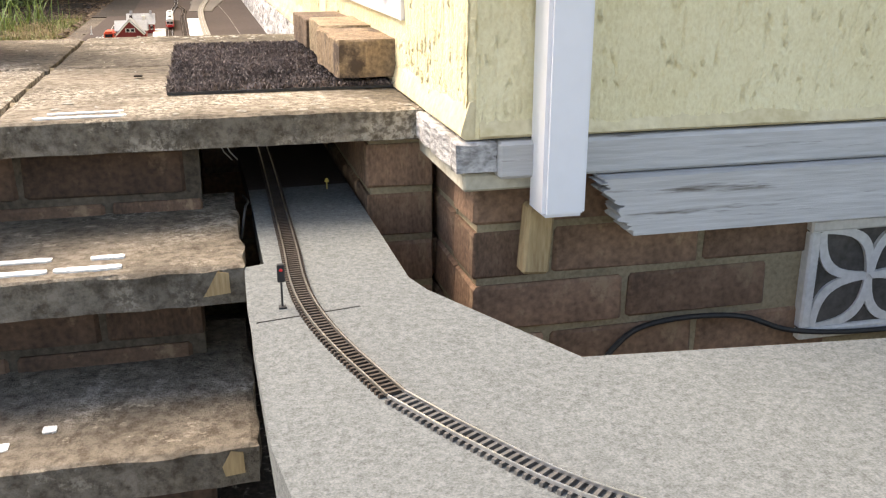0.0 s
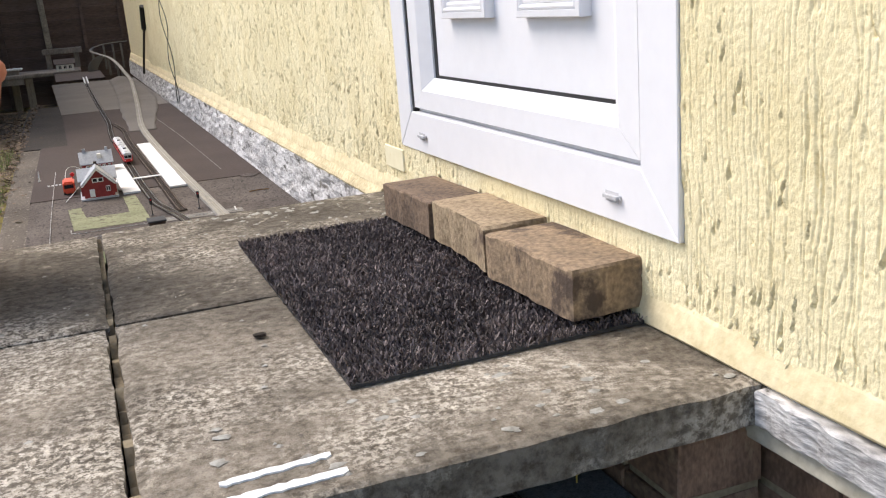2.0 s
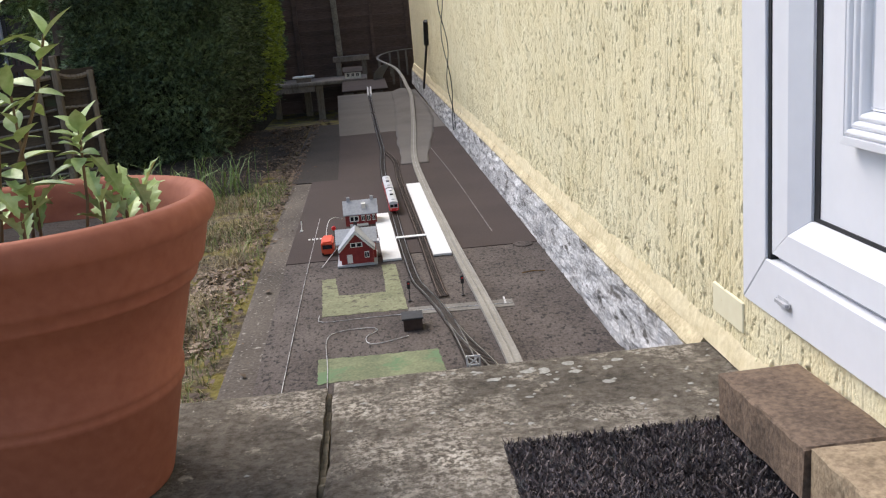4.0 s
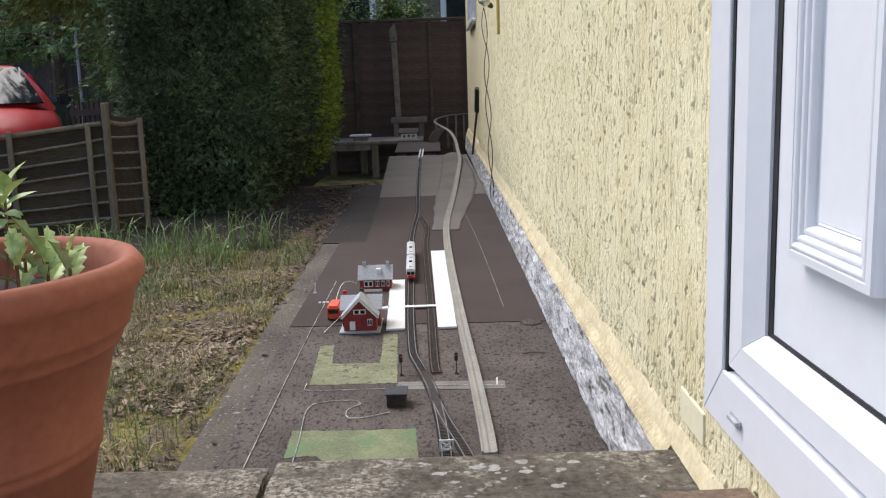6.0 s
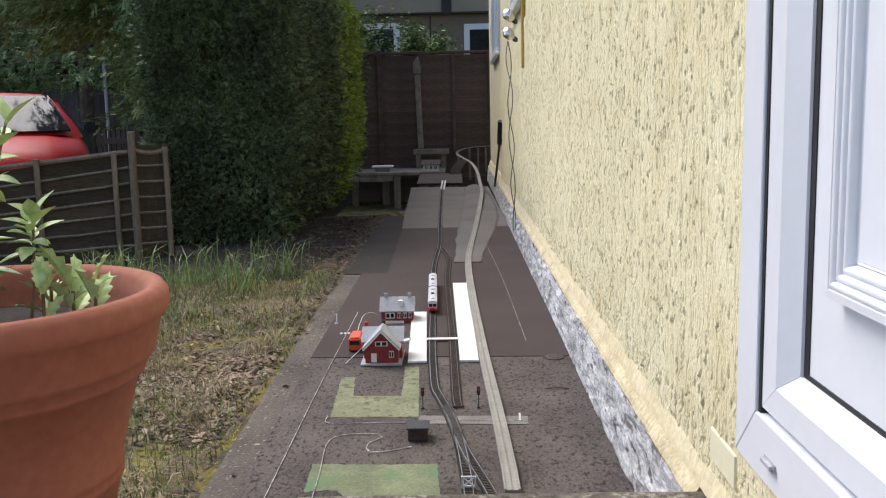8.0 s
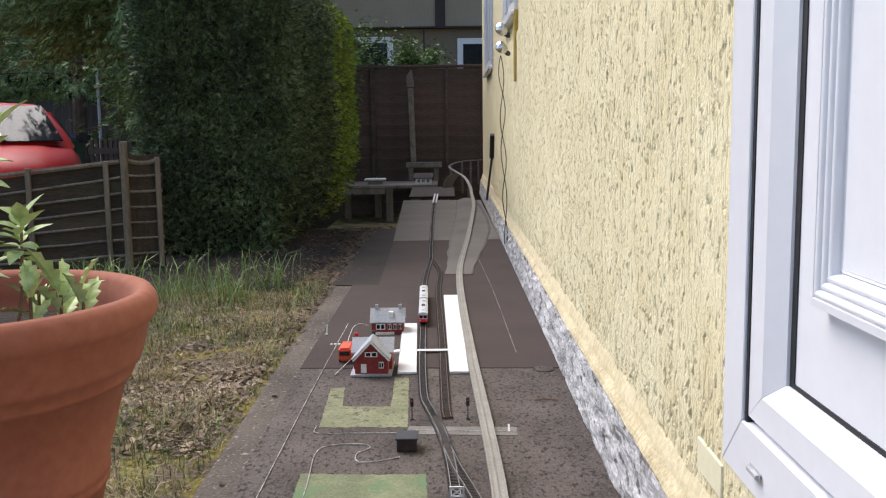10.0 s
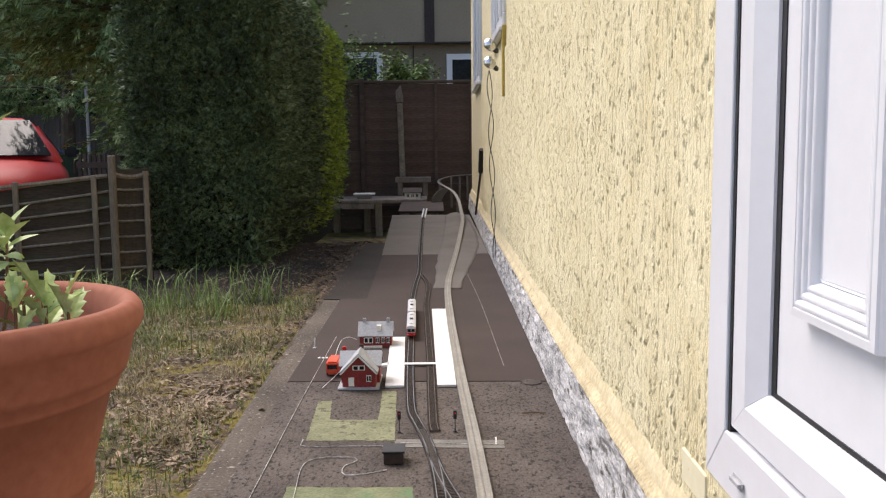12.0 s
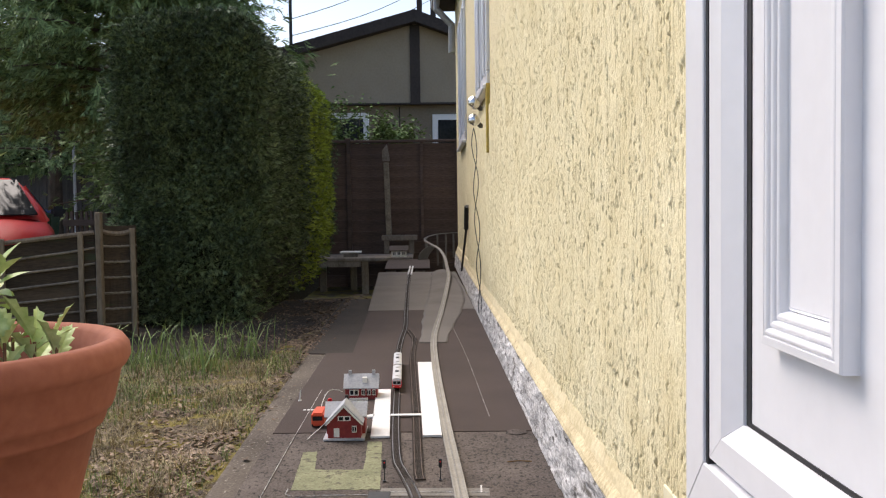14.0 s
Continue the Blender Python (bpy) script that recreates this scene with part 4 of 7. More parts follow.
def loose_bricks():
    rows = ((-0.051, 0.281, 1.5, (1, 0.98, 1.06), "paver", "worn brown clay brick with tan patches, laid on the doormat"),
            (-0.046, 0.511, -2.0, (0.96, 0.98, 1.1), "paver_tan", "sandy tan clay brick with dark edges, laid on the doormat"),
            (-0.053, 0.726, 2.0, (0.94, 0.96, 1.03), "paver_dark", "dark stained brown brick, laid on the doormat"))
    for x, y, r, s, mat, label in rows:
        me = finish("brick", rough_slab(-0.1075, 0.1075, -0.05, 0.05, -0.03, 0.03, 40 + int(y * 10), 16, 0.0045), mat)
        ob = tagged(new("loose_brick", me), label, "brick", "bricks on the mat")
        ob.matrix_basis = Matrix.LocRotScale((x, y, 0.012 + 0.03 * s[2]), Euler((0, 0, radians(90 + r))), s)


loose_bricks()


def brick_walls():
    full = brick_data(0.215, 0.1025, 0.065, "brick", "brick")
    shaded_mesh = brick_data(0.215, 0.1025, 0.065, "brick", "shaded_grimy_brick")
    rnd = random.Random(4)

    def wall(name, label, origin, along, length, z_top, courses, first=0.0, skip=None, data=None, joint="mortar"):
        """Stretcher courses whose outer face runs from origin along x or y."""
        w = thing(name, label, "wall", kind="structure")
        ux = Vector((1, 0, 0)) if along == "x" else Vector((0, 1, 0))
        back = Vector((0, 1, 0)) if along == "x" else Vector((1, 0, 0))
        o = Vector(origin)
        a, b = o + back * 0.006 + ux * 0.006, o + ux * length + back * 0.1
        lo = [min(a[i], b[i]) for i in range(2)] + [z_top - 0.075 * courses]
        hi = [max(a[i], b[i]) for i in range(2)] + [z_top]
        part("mortar", box(lo, hi), joint, w)
        for c in range(courses):
            u = -first if c % 2 == 0 else -first - 0.1125
            while u < length - 0.02:
                l = 0.215
                u0, u1 = max(u, 0), min(u + l, length)
                if u1 - u0 > 0.03:
                    mid = (u0 + u1) / 2
                    z = z_top - 0.0375 - 0.075 * c
                    if not (skip and skip(mid, z)):
                        ob = new("brick", data or full)
                        ob.parent = w
                        q = o + ux * mid + back * (0.0513 + rnd.uniform(-0.002, 0.002))
                        ob.matrix_basis = Matrix.LocRotScale((q.x, q.y, z), Euler((rnd.uniform(-0.01, 0.01), rnd.uniform(-0.008, 0.008), 0 if along == "x" else math.pi / 2)), ((u1 - u0) / 0.215, 1, 1))
                u += 0.225
        return w

    airbrick = lambda u, z: 0.49 < u + 0.025 < 0.77 and z > -0.36 and z < -0.13
    wall("wall_south", "old red brick plinth wall with pale mortar joints under the boards", (0.018, -0.212, 0), "x", 2.4, -0.056, 6, skip=airbrick)
    wall("wall_plinth", "old red brick plinth under the yellow wall", (0.02, -0.106, 0), "y", 1.6, -0.056, 6, first=0.1)
    wall("wall_pier", "brick pier under the landing slab", (-0.089, 0.092, 0), "y", 1.0, -0.05, 6)
    wall("wall_pier_end", "brick end of the pier under the landing slab", (-0.088, -0.012, 0), "x", 0.1, -0.05, 6)
    wall("wall_riser_1", "dark red brick riser under the landing slab", (-1.184, 0.03, 0), "x", 0.862, -0.05, 2, first=0.05, data=shaded_mesh, joint="shaded_grimy_mortar")
    # The next three walls are added only to darken the opening.
    wall("wall_blocker_tunnel", "added brick lining that keeps light out of the opening under the landing", (-0.325, 0.5, 0), "y", 0.59, -0.05, 5, data=shaded_mesh, joint="shaded_grimy_mortar")
    wall("wall_blocker_end", "added brick wall that shuts light out under the landing", (-1.15, 0.14, 0), "y", 0.9, -0.05, 5, data=shaded_mesh, joint="shaded_grimy_mortar")
    wall("wall_blocker_back", "added brick wall that shuts light out at the back of the landing", (-1.04, 0.98, 0), "x", 0.72, -0.05, 2, data=shaded_mesh, joint="shaded_grimy_mortar")
    wall("wall_riser_2", "dark red brick riser under the step", (-1.19, -0.15, 0), "x", 0.86, -0.196, 2, first=0.16, data=shaded_mesh, joint="shaded_grimy_mortar")
    wall("wall_riser_3", "dark red brick riser under the lower step", (-1.19, -0.31, 0), "x", 0.86, -0.346, 2, first=0.03, data=shaded_mesh, joint="shaded_grimy_mortar")


def screen_block():
    b = thing("screen_block", "white pierced concrete screen block set in the brick wall", "vent block")
    x0, x1, z0, z1, y0, y1 = 0.515, 0.735, -0.335, -0.15, -0.224, -0.13
    f = 0.018
    for lo, hi in (((x0, z0), (x1, z0 + f)), ((x0, z1 - f), (x1, z1)), ((x0, z0 + f), (x0 + f, z1 - f)), ((x1 - f, z0 + f), (x1, z1 - f))):
        part("block_frame", box((lo[0], y0, lo[1]), (hi[0], y1, hi[1]), 0.003), "screen_block", b)
    cx, cz = (x0 + x1) / 2, (z0 + z1) / 2
    for k in range(4):
        a = math.pi / 4 + k * math.pi / 2
        bm = bmesh.new()
        for side in (-1, 1):
            pts_o, pts_i = [], []
            for i in range(13):
                t = i / 12
                r = 0.125 * t
                off = side * 0.034 * math.sin(math.pi * t)
                for lst, o in ((pts_o, off + side * 0.008), (pts_i, off - side * 0.008)):
                    lst.append((cx + r * math.cos(a) - o * math.sin(a), cz + 0.86 * (r * math.sin(a) + o * math.cos(a))))
            poly = pts_o + pts_i[::-1]
            poly = [(min(max(px, x0 + 0.005), x1 - 0.005), min(max(pz, z0 + 0.005), z1 - 0.005)) for px, pz in poly]
            prism(poly, y0 + 0.002 + 0.0012 * k + 0.0005 * side, y0 + 0.0092, bm, "y")
        part("petal", bm, "screen_block", b)
    # Solid plate close behind the petals; its dark grey paints the recess shade.
    part("shade_plate", box((x0 + 0.002, y0 + 0.0085, z0 + 0.002), (x1 - 0.002, y1 - 0.002, z1 - 0.002)), "block_recess", b)


screen_block()


def downpipe():
    p = thing("downpipe", "white square plastic downpipe on the end wall", "downpipe")
    part("pipe", box((0.075, -0.311, -0.091), (0.13, -0.257, 2.5), 0.005, seg=2), "white_plastic", p)
    s = part("bracket", box((0.069, -0.316, 0.172), (0.136, -0.25, 0.222), 0.004), "white_plastic", p)
    for x0, x1 in ((0.02, 0.069), (0.136, 0.185)):
        t = part("lug", box((x0, END_Y - 0.02, 0.18), (x1, END_Y - 0.007, 0.216), 0.002), "white_plastic", p)
        bm = lathe([(0.0, -0.003), (0.006, -0.003), (0.006, 0.002), (0.0, 0.003)], 10, m=Matrix.Translation((x0 + 0.017 if x0 < 0.1 else x1 - 0.017, END_Y - 0.022, 0.198)) @ Matrix.Rotation(radians(90), 4, "X"))
        part("screw", bm, "chrome", p)


downpipe()

# ---- model railway boards ----
def boards():
    poly = [(-0.252, 0.14), (-0.252, -0.222), (-0.276, -0.23), (-0.279, -0.36), (-0.276, -0.66), (-0.225, -1.08), (0.08, -1.24), (2.6, -1.3), (2.6, -0.66), (0.335, -0.598), (0.024, -0.566), (-0.078, -0.356), (-0.09, -0.31), (-0.092, 0.15)]
    b = thing("baseboard_front", "railway baseboard covered with pale grey mineral felt", "baseboard")
    part("felt_top", prism(poly, FELT - 0.004, FELT), "grey_felt", b)
    part("board_core", prism([(x * 1.0 + (0.003 if x < -0.1 else -0.003), y) for x, y in poly], FELT - 0.06, FELT - 0.004), "grey_felt", b)
    # Grey felt turns to dark felt here to paint the tunnel's shade.
    part("tunnel_shade_felt", prism([(-0.27, 1.1), (-0.252, 0.142), (-0.092, 0.152), (-0.092, 1.1)], FELT - 0.03, FELT - 0.0005), "felt_dark", b, "felt strip under the landing, darkened for the shade there")
    part("felt_joint", prism([(-0.272, -0.409), (-0.16, -0.388), (-0.16, -0.3865), (-0.272, -0.4075)], FELT - 0.003, FELT + 0.0006), "gasket", b)
    for x, y in ((-0.15, -0.9), (1.2, -0.9), (2.4, -0.8), (-0.16, -0.05)):
        part("leg", box((x - 0.02, y - 0.02, -0.46), (x + 0.02, y + 0.02, FELT - 0.06)), "raw_wood", b)

    def sheet(name, poly, z, mat, label, thick=0.012):
        single(name, prism(poly, z - thick, z), mat, label, "felt sheet", "felt sheets")

    sheet("felt_sheet", [(-0.752, 1.145), (-0.042, 1.145), (-0.042, 2.42), (-0.768, 2.444)], FELT - 0.002, "felt_near", "worn brown roofing felt sheet laid on the path")
    sheet("felt_sheet", [(-0.77, 2.442), (-0.042, 2.418), (-0.042, 3.87), (-0.77, 3.85)], FELT, "felt_dark", "dark brown roofing felt sheet laid on the path")
    sheet("felt_sheet", [(-0.657, 3.852), (-0.042, 3.868), (-0.042, 5.48), (-0.686, 5.45)], FELT - 0.001, "felt_dark", "dark brown roofing felt sheet laid on the path")
    sheet("felt_sheet", [(-0.69, 5.448), (-0.045, 5.482), (-0.06, 8.65), (-0.79, 8.69)], FELT, "felt_grey", "pale grey-brown felt board", 0.02)
    sheet("felt_sheet", [(-0.76, 9.25), (-0.3, 9.25), (-0.3, 10.86), (-0.79, 10.86)], FELT - 0.005, "felt_dark", "dark felt covered linking board", 0.02)
    # Last sheet carries the hedge's shade over the littered path in its colour.
    sheet("felt_sheet", [(-0.862, 3.88), (-0.74, 3.856), (-0.655, 3.86), (-0.682, 5.6), (-0.7, 6.2), (-0.9, 6.2), (-0.89, 5.0)], FELT - 0.004, "hedge_shaded_path", "dark brown sheet beside the boards, coloured for litter and hedge shade", 0.004)
    for x in (-0.6, -0.2):
        single("support_block", box((x - 0.05, 8.3, -0.52), (x + 0.05, 8.42, FELT - 0.02)), "timber", "timber block propping the felt board", "block")
    for x in (-0.7, -0.4):
        single("support_block", box((x - 0.05, 9.3, -0.53), (x + 0.05, 9.4, FELT - 0.025)), "timber", "timber block propping the linking board", "block")


boards()

MAIN = [(-0.165, -0.606), (-0.197, -0.487), (-0.214, -0.39), (-0.219, -0.29), (-0.215, -0.1), (-0.212, 0.6), (-0.245, 1.15), (-0.295, 1.46), (-0.34, 1.68), (-0.371, 1.895), (-0.395, 2.03), (-0.41, 2.117), (-0.419, 2.28), (-0.43, 2.613), (-0.443, 3.2), (-0.457, 3.8), (-0.456, 4.2), (-0.447, 4.65), (-0.455, 5.2), (-0.478, 6.9), (-0.49, 8.3)]
FRONT = [(1.6, -1.1), (0.6, -1.07), (0.25, -0.99), (0.07, -0.9), (-0.055, -0.79), (-0.118, -0.695), (-0.165, -0.606)]
SPUR = [(-0.385, 1.98), (-0.362, 1.84), (-0.346, 1.68), (-0.336, 1.5), (-0.335, 1.42)]
LOOP = [(-0.352, 1.96), (-0.357, 2.03), (-0.363, 2.3), (-0.369, 2.61), (-0.382, 3.1), (-0.392, 3.5), (-0.396, 3.8), (-0.395, 4.2), (-0.43, 4.55)]


def track(name, pts, label, rail="rail", z=FELT, tie="sleeper"):
    t = thing(name, label, "railway track", "model tracks")
    line = smooth_line([(x, y, z) for x, y in pts], 0.03)
    for s in (-0.00825, 0.00825):
        bm = ribbon(line, [(s - 0.0009, 0.0035), (s + 0.0009, 0.0035), (s + 0.0009, 0.0065), (s - 0.0009, 0.0065)])
        part("rail", bm, rail, t)
    fine = smooth_line([(x, y, z) for x, y in pts], 0.0075)
    verts, faces = [], []
    for i in range(1, len(fine) - 1):
        d = (fine[i + 1] - fine[i - 1]).normalized()
        s = Vector((d.y, -d.x, 0))
        q = fine[i]
        b = len(verts)
        for hz, kk in ((0.0, 1.0), (0.0035, 0.94)):
            for a, c in ((-1, -1), (1, -1), (1, 1), (-1, 1)):
                p = q + s * (0.0132 * a * kk) + d * (0.0016 * c) + Vector((0, 0, hz))
                verts.append(tuple(p))
        faces += [(b + 4, b + 5, b + 6, b + 7), (b, b + 1, b + 5, b + 4), (b + 1, b + 2, b + 6, b + 5), (b + 2, b + 3, b + 7, b + 6), (b + 3, b, b + 4, b + 7)]
    ob = raw("sleeper_strip", verts, faces, tie, t)
    ob["kind"] = "stuff"
    return t


M["bright_rail"] = material("polished_rail", (0.62, 0.62, 0.63), (0.75, 0.75, 0.76), 0.3, 20, 100, 0.05, 0.0005, metal=0.9)
track("railway_track", FRONT, "curved model railway track on the pale felt", "bright_rail", tie="grey_sleeper")
track("railway_track", MAIN, "model railway track running under the landing and along the boards")
track("railway_track", LOOP, "brown model railway passing loop beside the platform", "rust_rail")
track("railway_track", SPUR, "short model railway spur ending at a buffer", "rail")


def scenery():
    def platform(poly, label):
        single("platform", prism(poly, FELT, FELT + 0.006), "white_card", label, "platform", "white platforms")

    platform([(-0.348, 2.364), (-0.296, 2.364), (-0.318, 3.55), (-0.373, 3.55)], "long white card station platform beside the track")
    platform([(-0.491, 2.362), (-0.439, 2.362), (-0.46, 3.01), (-0.509, 3.01)], "short white card station platform by the station house")
    single("board_crossing", box((-0.446, 2.6, FELT + 0.0061), (-0.352, 2.622, FELT + 0.008)), "white_card", "white strip crossing between the platforms", "crossing")
    single("board_ramp", prism([(-0.516, 2.598), (-0.495, 2.602), (-0.495, 2.64), (-0.516, 2.62)], FELT, FELT + 0.006), "white_card", "small white ramp at the platform edge", "ramp")

    # pale roadway with a slightly raised rim, rising on a viaduct at the far end
    pts = [(-0.257, 1.47, 0), (-0.258, 1.6, 0), (-0.266, 1.94, 0), (-0.28, 2.39, 0), (-0.29, 2.8, 0), (-0.3, 3.3, 0), (-0.306, 3.9, 0), (-0.3, 4.3, 0), (-0.282, 4.7, 0), (-0.255, 5.2, 0.003), (-0.22, 5.9, 0.012), (-0.18, 6.8, 0.025), (-0.15, 7.6, 0.04), (-0.145, 8.6, 0.06), (-0.145, 9.5, 0.083), (-0.19, 10.2, 0.136), (-0.28, 10.9, 0.165), (-0.35, 11.4, 0.19), (-0.325, 11.72, 0.22), (-0.2, 11.86, 0.25), (-0.05, 11.9, 0.262), (0.1, 11.92, 0.267)]
    line = smooth_line([(x, y, FELT + z) for x, y, z in pts], 0.03)
    r = thing("model_roadway", "pale grey concrete-look model roadway rising to a viaduct", "model road")
    part("deck", ribbon(line, [(-0.0145, -0.001), (0.0145, 0.0), (0.0145, 0.009), (0.0112, 0.009), (0.0108, 0.0066), (-0.0108, 0.0066), (-0.0112, 0.009), (-0.0145, 0.009)]), "roadway", r)
    part("centre_rail", ribbon(line, [(-0.0008, 0.006), (0.0008, 0.006), (0.0008, 0.0078), (-0.0008, 0.0078)]), "rail", r)
    for x, y, h in ((-0.145, 8.9, 0.058), (-0.15, 9.7, 0.09), (-0.205, 10.35, 0.135), (-0.34, 11.3, 0.178), (-0.327, 11.7, 0.21), (-0.19, 11.86, 0.243), (-0.08, 11.89, 0.252), (0.02, 11.9, 0.256)):
        part("pier", box((x - 0.012, y - 0.02, -0.2), (x + 0.012, y + 0.02, FELT + h)), "timber", r)
    # crumpled felt under the rising roadway
    bm = bmesh.new()
    left = [(-0.368, 4.11), (-0.362, 4.6), (-0.357, 5.2), (-0.335, 6.0), (-0.315, 6.7), (-0.3, 7.6), (-0.29, 8.5)]
    right = [(-0.246, 4.1), (-0.205, 4.6), (-0.14, 5.2), (-0.08, 6.0), (-0.066, 6.7), (-0.075, 7.6), (-0.1, 8.5)]
    rows = []
    n = 80
    for i in range(n + 1):
        t = i / n * (len(left) - 1)
        k = min(int(t), len(left) - 2)
        f = t - k
        a = Vector(left[k]).lerp(Vector(left[k + 1]), f)
        b = Vector(right[k]).lerp(Vector(right[k + 1]), f)
        rise = 0.04 * step_between(a.y, 4.6, 10.0) ** 1.1
        row = []
        for j in range(13):
            u = j / 12
            p = a.lerp(b, u)
            wob = noise.noise((p.x * 14, p.y * 5, 2)) * 0.006 * step_between(a.y, 4.0, 5.0)
            edge = 0.012 * noise.noise((p.y * 4, j // 6, 8)) if j in (0, 12) else 0
            hump = math.sin(math.pi * u)
            row.append(bm.verts.new((p.x + edge, p.y, FELT + 0.002 + max(0, hump * rise + wob * hump))))
        rows.append(row)
    for a, b in zip(rows, rows[1:]):
        for j in range(12):
            bm.faces.new((a[j], a[j + 1], b[j + 1], b[j]))
    bmesh.ops.recalc_face_normals(bm, faces=bm.faces[:])
    ob = single("road_embankment", bm, "felt_grey", "crumpled grey felt embankment under the roadway", "embankment", smooth=True)
    so = ob.modifiers.new("thick", "SOLIDIFY")
    so.thickness = 0.003

    # loose flap of felt curling off the side of the viaduct
    bm = bmesh.new()
    rows = []
    for i in range(13):
        u = i / 12
        row = []
        for j in range(9):
            v = j / 8
            row.append(bm.verts.new((-0.36 - 0.07 * math.sin(1.9 * v) + 0.15 * u * (1 - 0.3 * v), 10.75 - 0.1 * math.sin(2.4 * v) + 0.35 * u, FELT + 0.12 + 0.02 * u - 0.15 * v + 0.02 * math.sin(3 * u + 2 * v))))
        rows.append(row)
    for a, b in zip(rows, rows[1:]):
        for j in range(8):
            bm.faces.new((a[j], a[j + 1], b[j + 1], b[j]))
    ob = single("felt_flap", bm, "felt_grey", "curled loose flap of grey felt beside the roadway", "felt flap", smooth=True)
    so = ob.modifiers.new("thick", "SOLIDIFY")
    so.thickness = 0.004

    # model turf
    def ragged(poly, seed):
        out = []
        for (x0, y0), (x1, y1) in zip(poly, poly[1:] + poly[:1]):
            n = max(2, int(math.hypot(x1 - x0, y1 - y0) / 0.006))
            for i in range(n):
                x, y = x0 + (x1 - x0) * i / n, y0 + (y1 - y0) * i / n
                out.append((x + 0.003 * noise.noise((x * 90, y * 90, seed)), y + 0.006 * noise.noise((x * 80, y * 60, seed + 5))))
        return out

    single("model_lawn", prism(ragged([(-0.643, 1.912), (-0.443, 1.908), (-0.458, 2.33), (-0.497, 2.332), (-0.49, 2.068), (-0.608, 2.072), (-0.622, 2.24), (-0.657, 2.235)], 1), FELT - 0.004, FELT - 0.0011), "turf", "U-shaped pale green model lawn", "model lawn", "model lawns")
    single("model_lawn", prism(ragged([(-0.634, 1.495), (-0.576, 1.5), (-0.556, 1.47), (-0.386, 1.462), (-0.395, 1.62), (-0.639, 1.626)], 2), FELT - 0.004, FELT - 0.0011), "turf_dark", "oblong green model lawn", "model lawn", "model lawns")
    # model road across the tracks
    single("model_road", prism([(-0.445, 1.86), (-0.2, 1.845), (-0.198, 1.9), (-0.44, 1.915)], FELT - 0.004, FELT - 0.0005), "road_grey", "grey model road crossing the tracks", "model road")

    def line_mark(pts, w=0.0014, mat="faint"):
        ln = smooth_line([(x, y, FELT - 0.0008) for x, y in pts], 0.02)
        single("chalk_line", ribbon(ln, [(-w / 2, 0), (w / 2, 0), (w / 2, 0.0016), (-w / 2, 0.0016)]), mat, "thin faded white line on the felt", "painted line", "white lines")

    line_mark([(-0.7, 3.05), (-0.702, 2.6), (-0.703, 2.1), (-0.7, 1.4), (-0.7, 1.2)], 0.0013)
    line_mark([(-0.612, 1.3), (-0.617, 1.55), (-0.626, 1.74), (-0.6, 1.79), (-0.53, 1.795), (-0.515, 1.77), (-0.54, 1.74), (-0.535, 1.69), (-0.5, 1.69), (-0.45, 1.715)])
    line_mark([(-0.65, 1.92), (-0.642, 1.87), (-0.55, 1.868), (-0.432, 1.868), (-0.43, 1.88)])
    line_mark([(-0.43, 1.885), (-0.33, 1.878), (-0.2, 1.868)])
    line_mark([(-0.215, 1.92), (-0.217, 1.87)], 0.004)
    line_mark([(-0.2, 4.6), (-0.17, 3.7), (-0.15, 2.6)], 0.0025, "dim_line")


scenery()


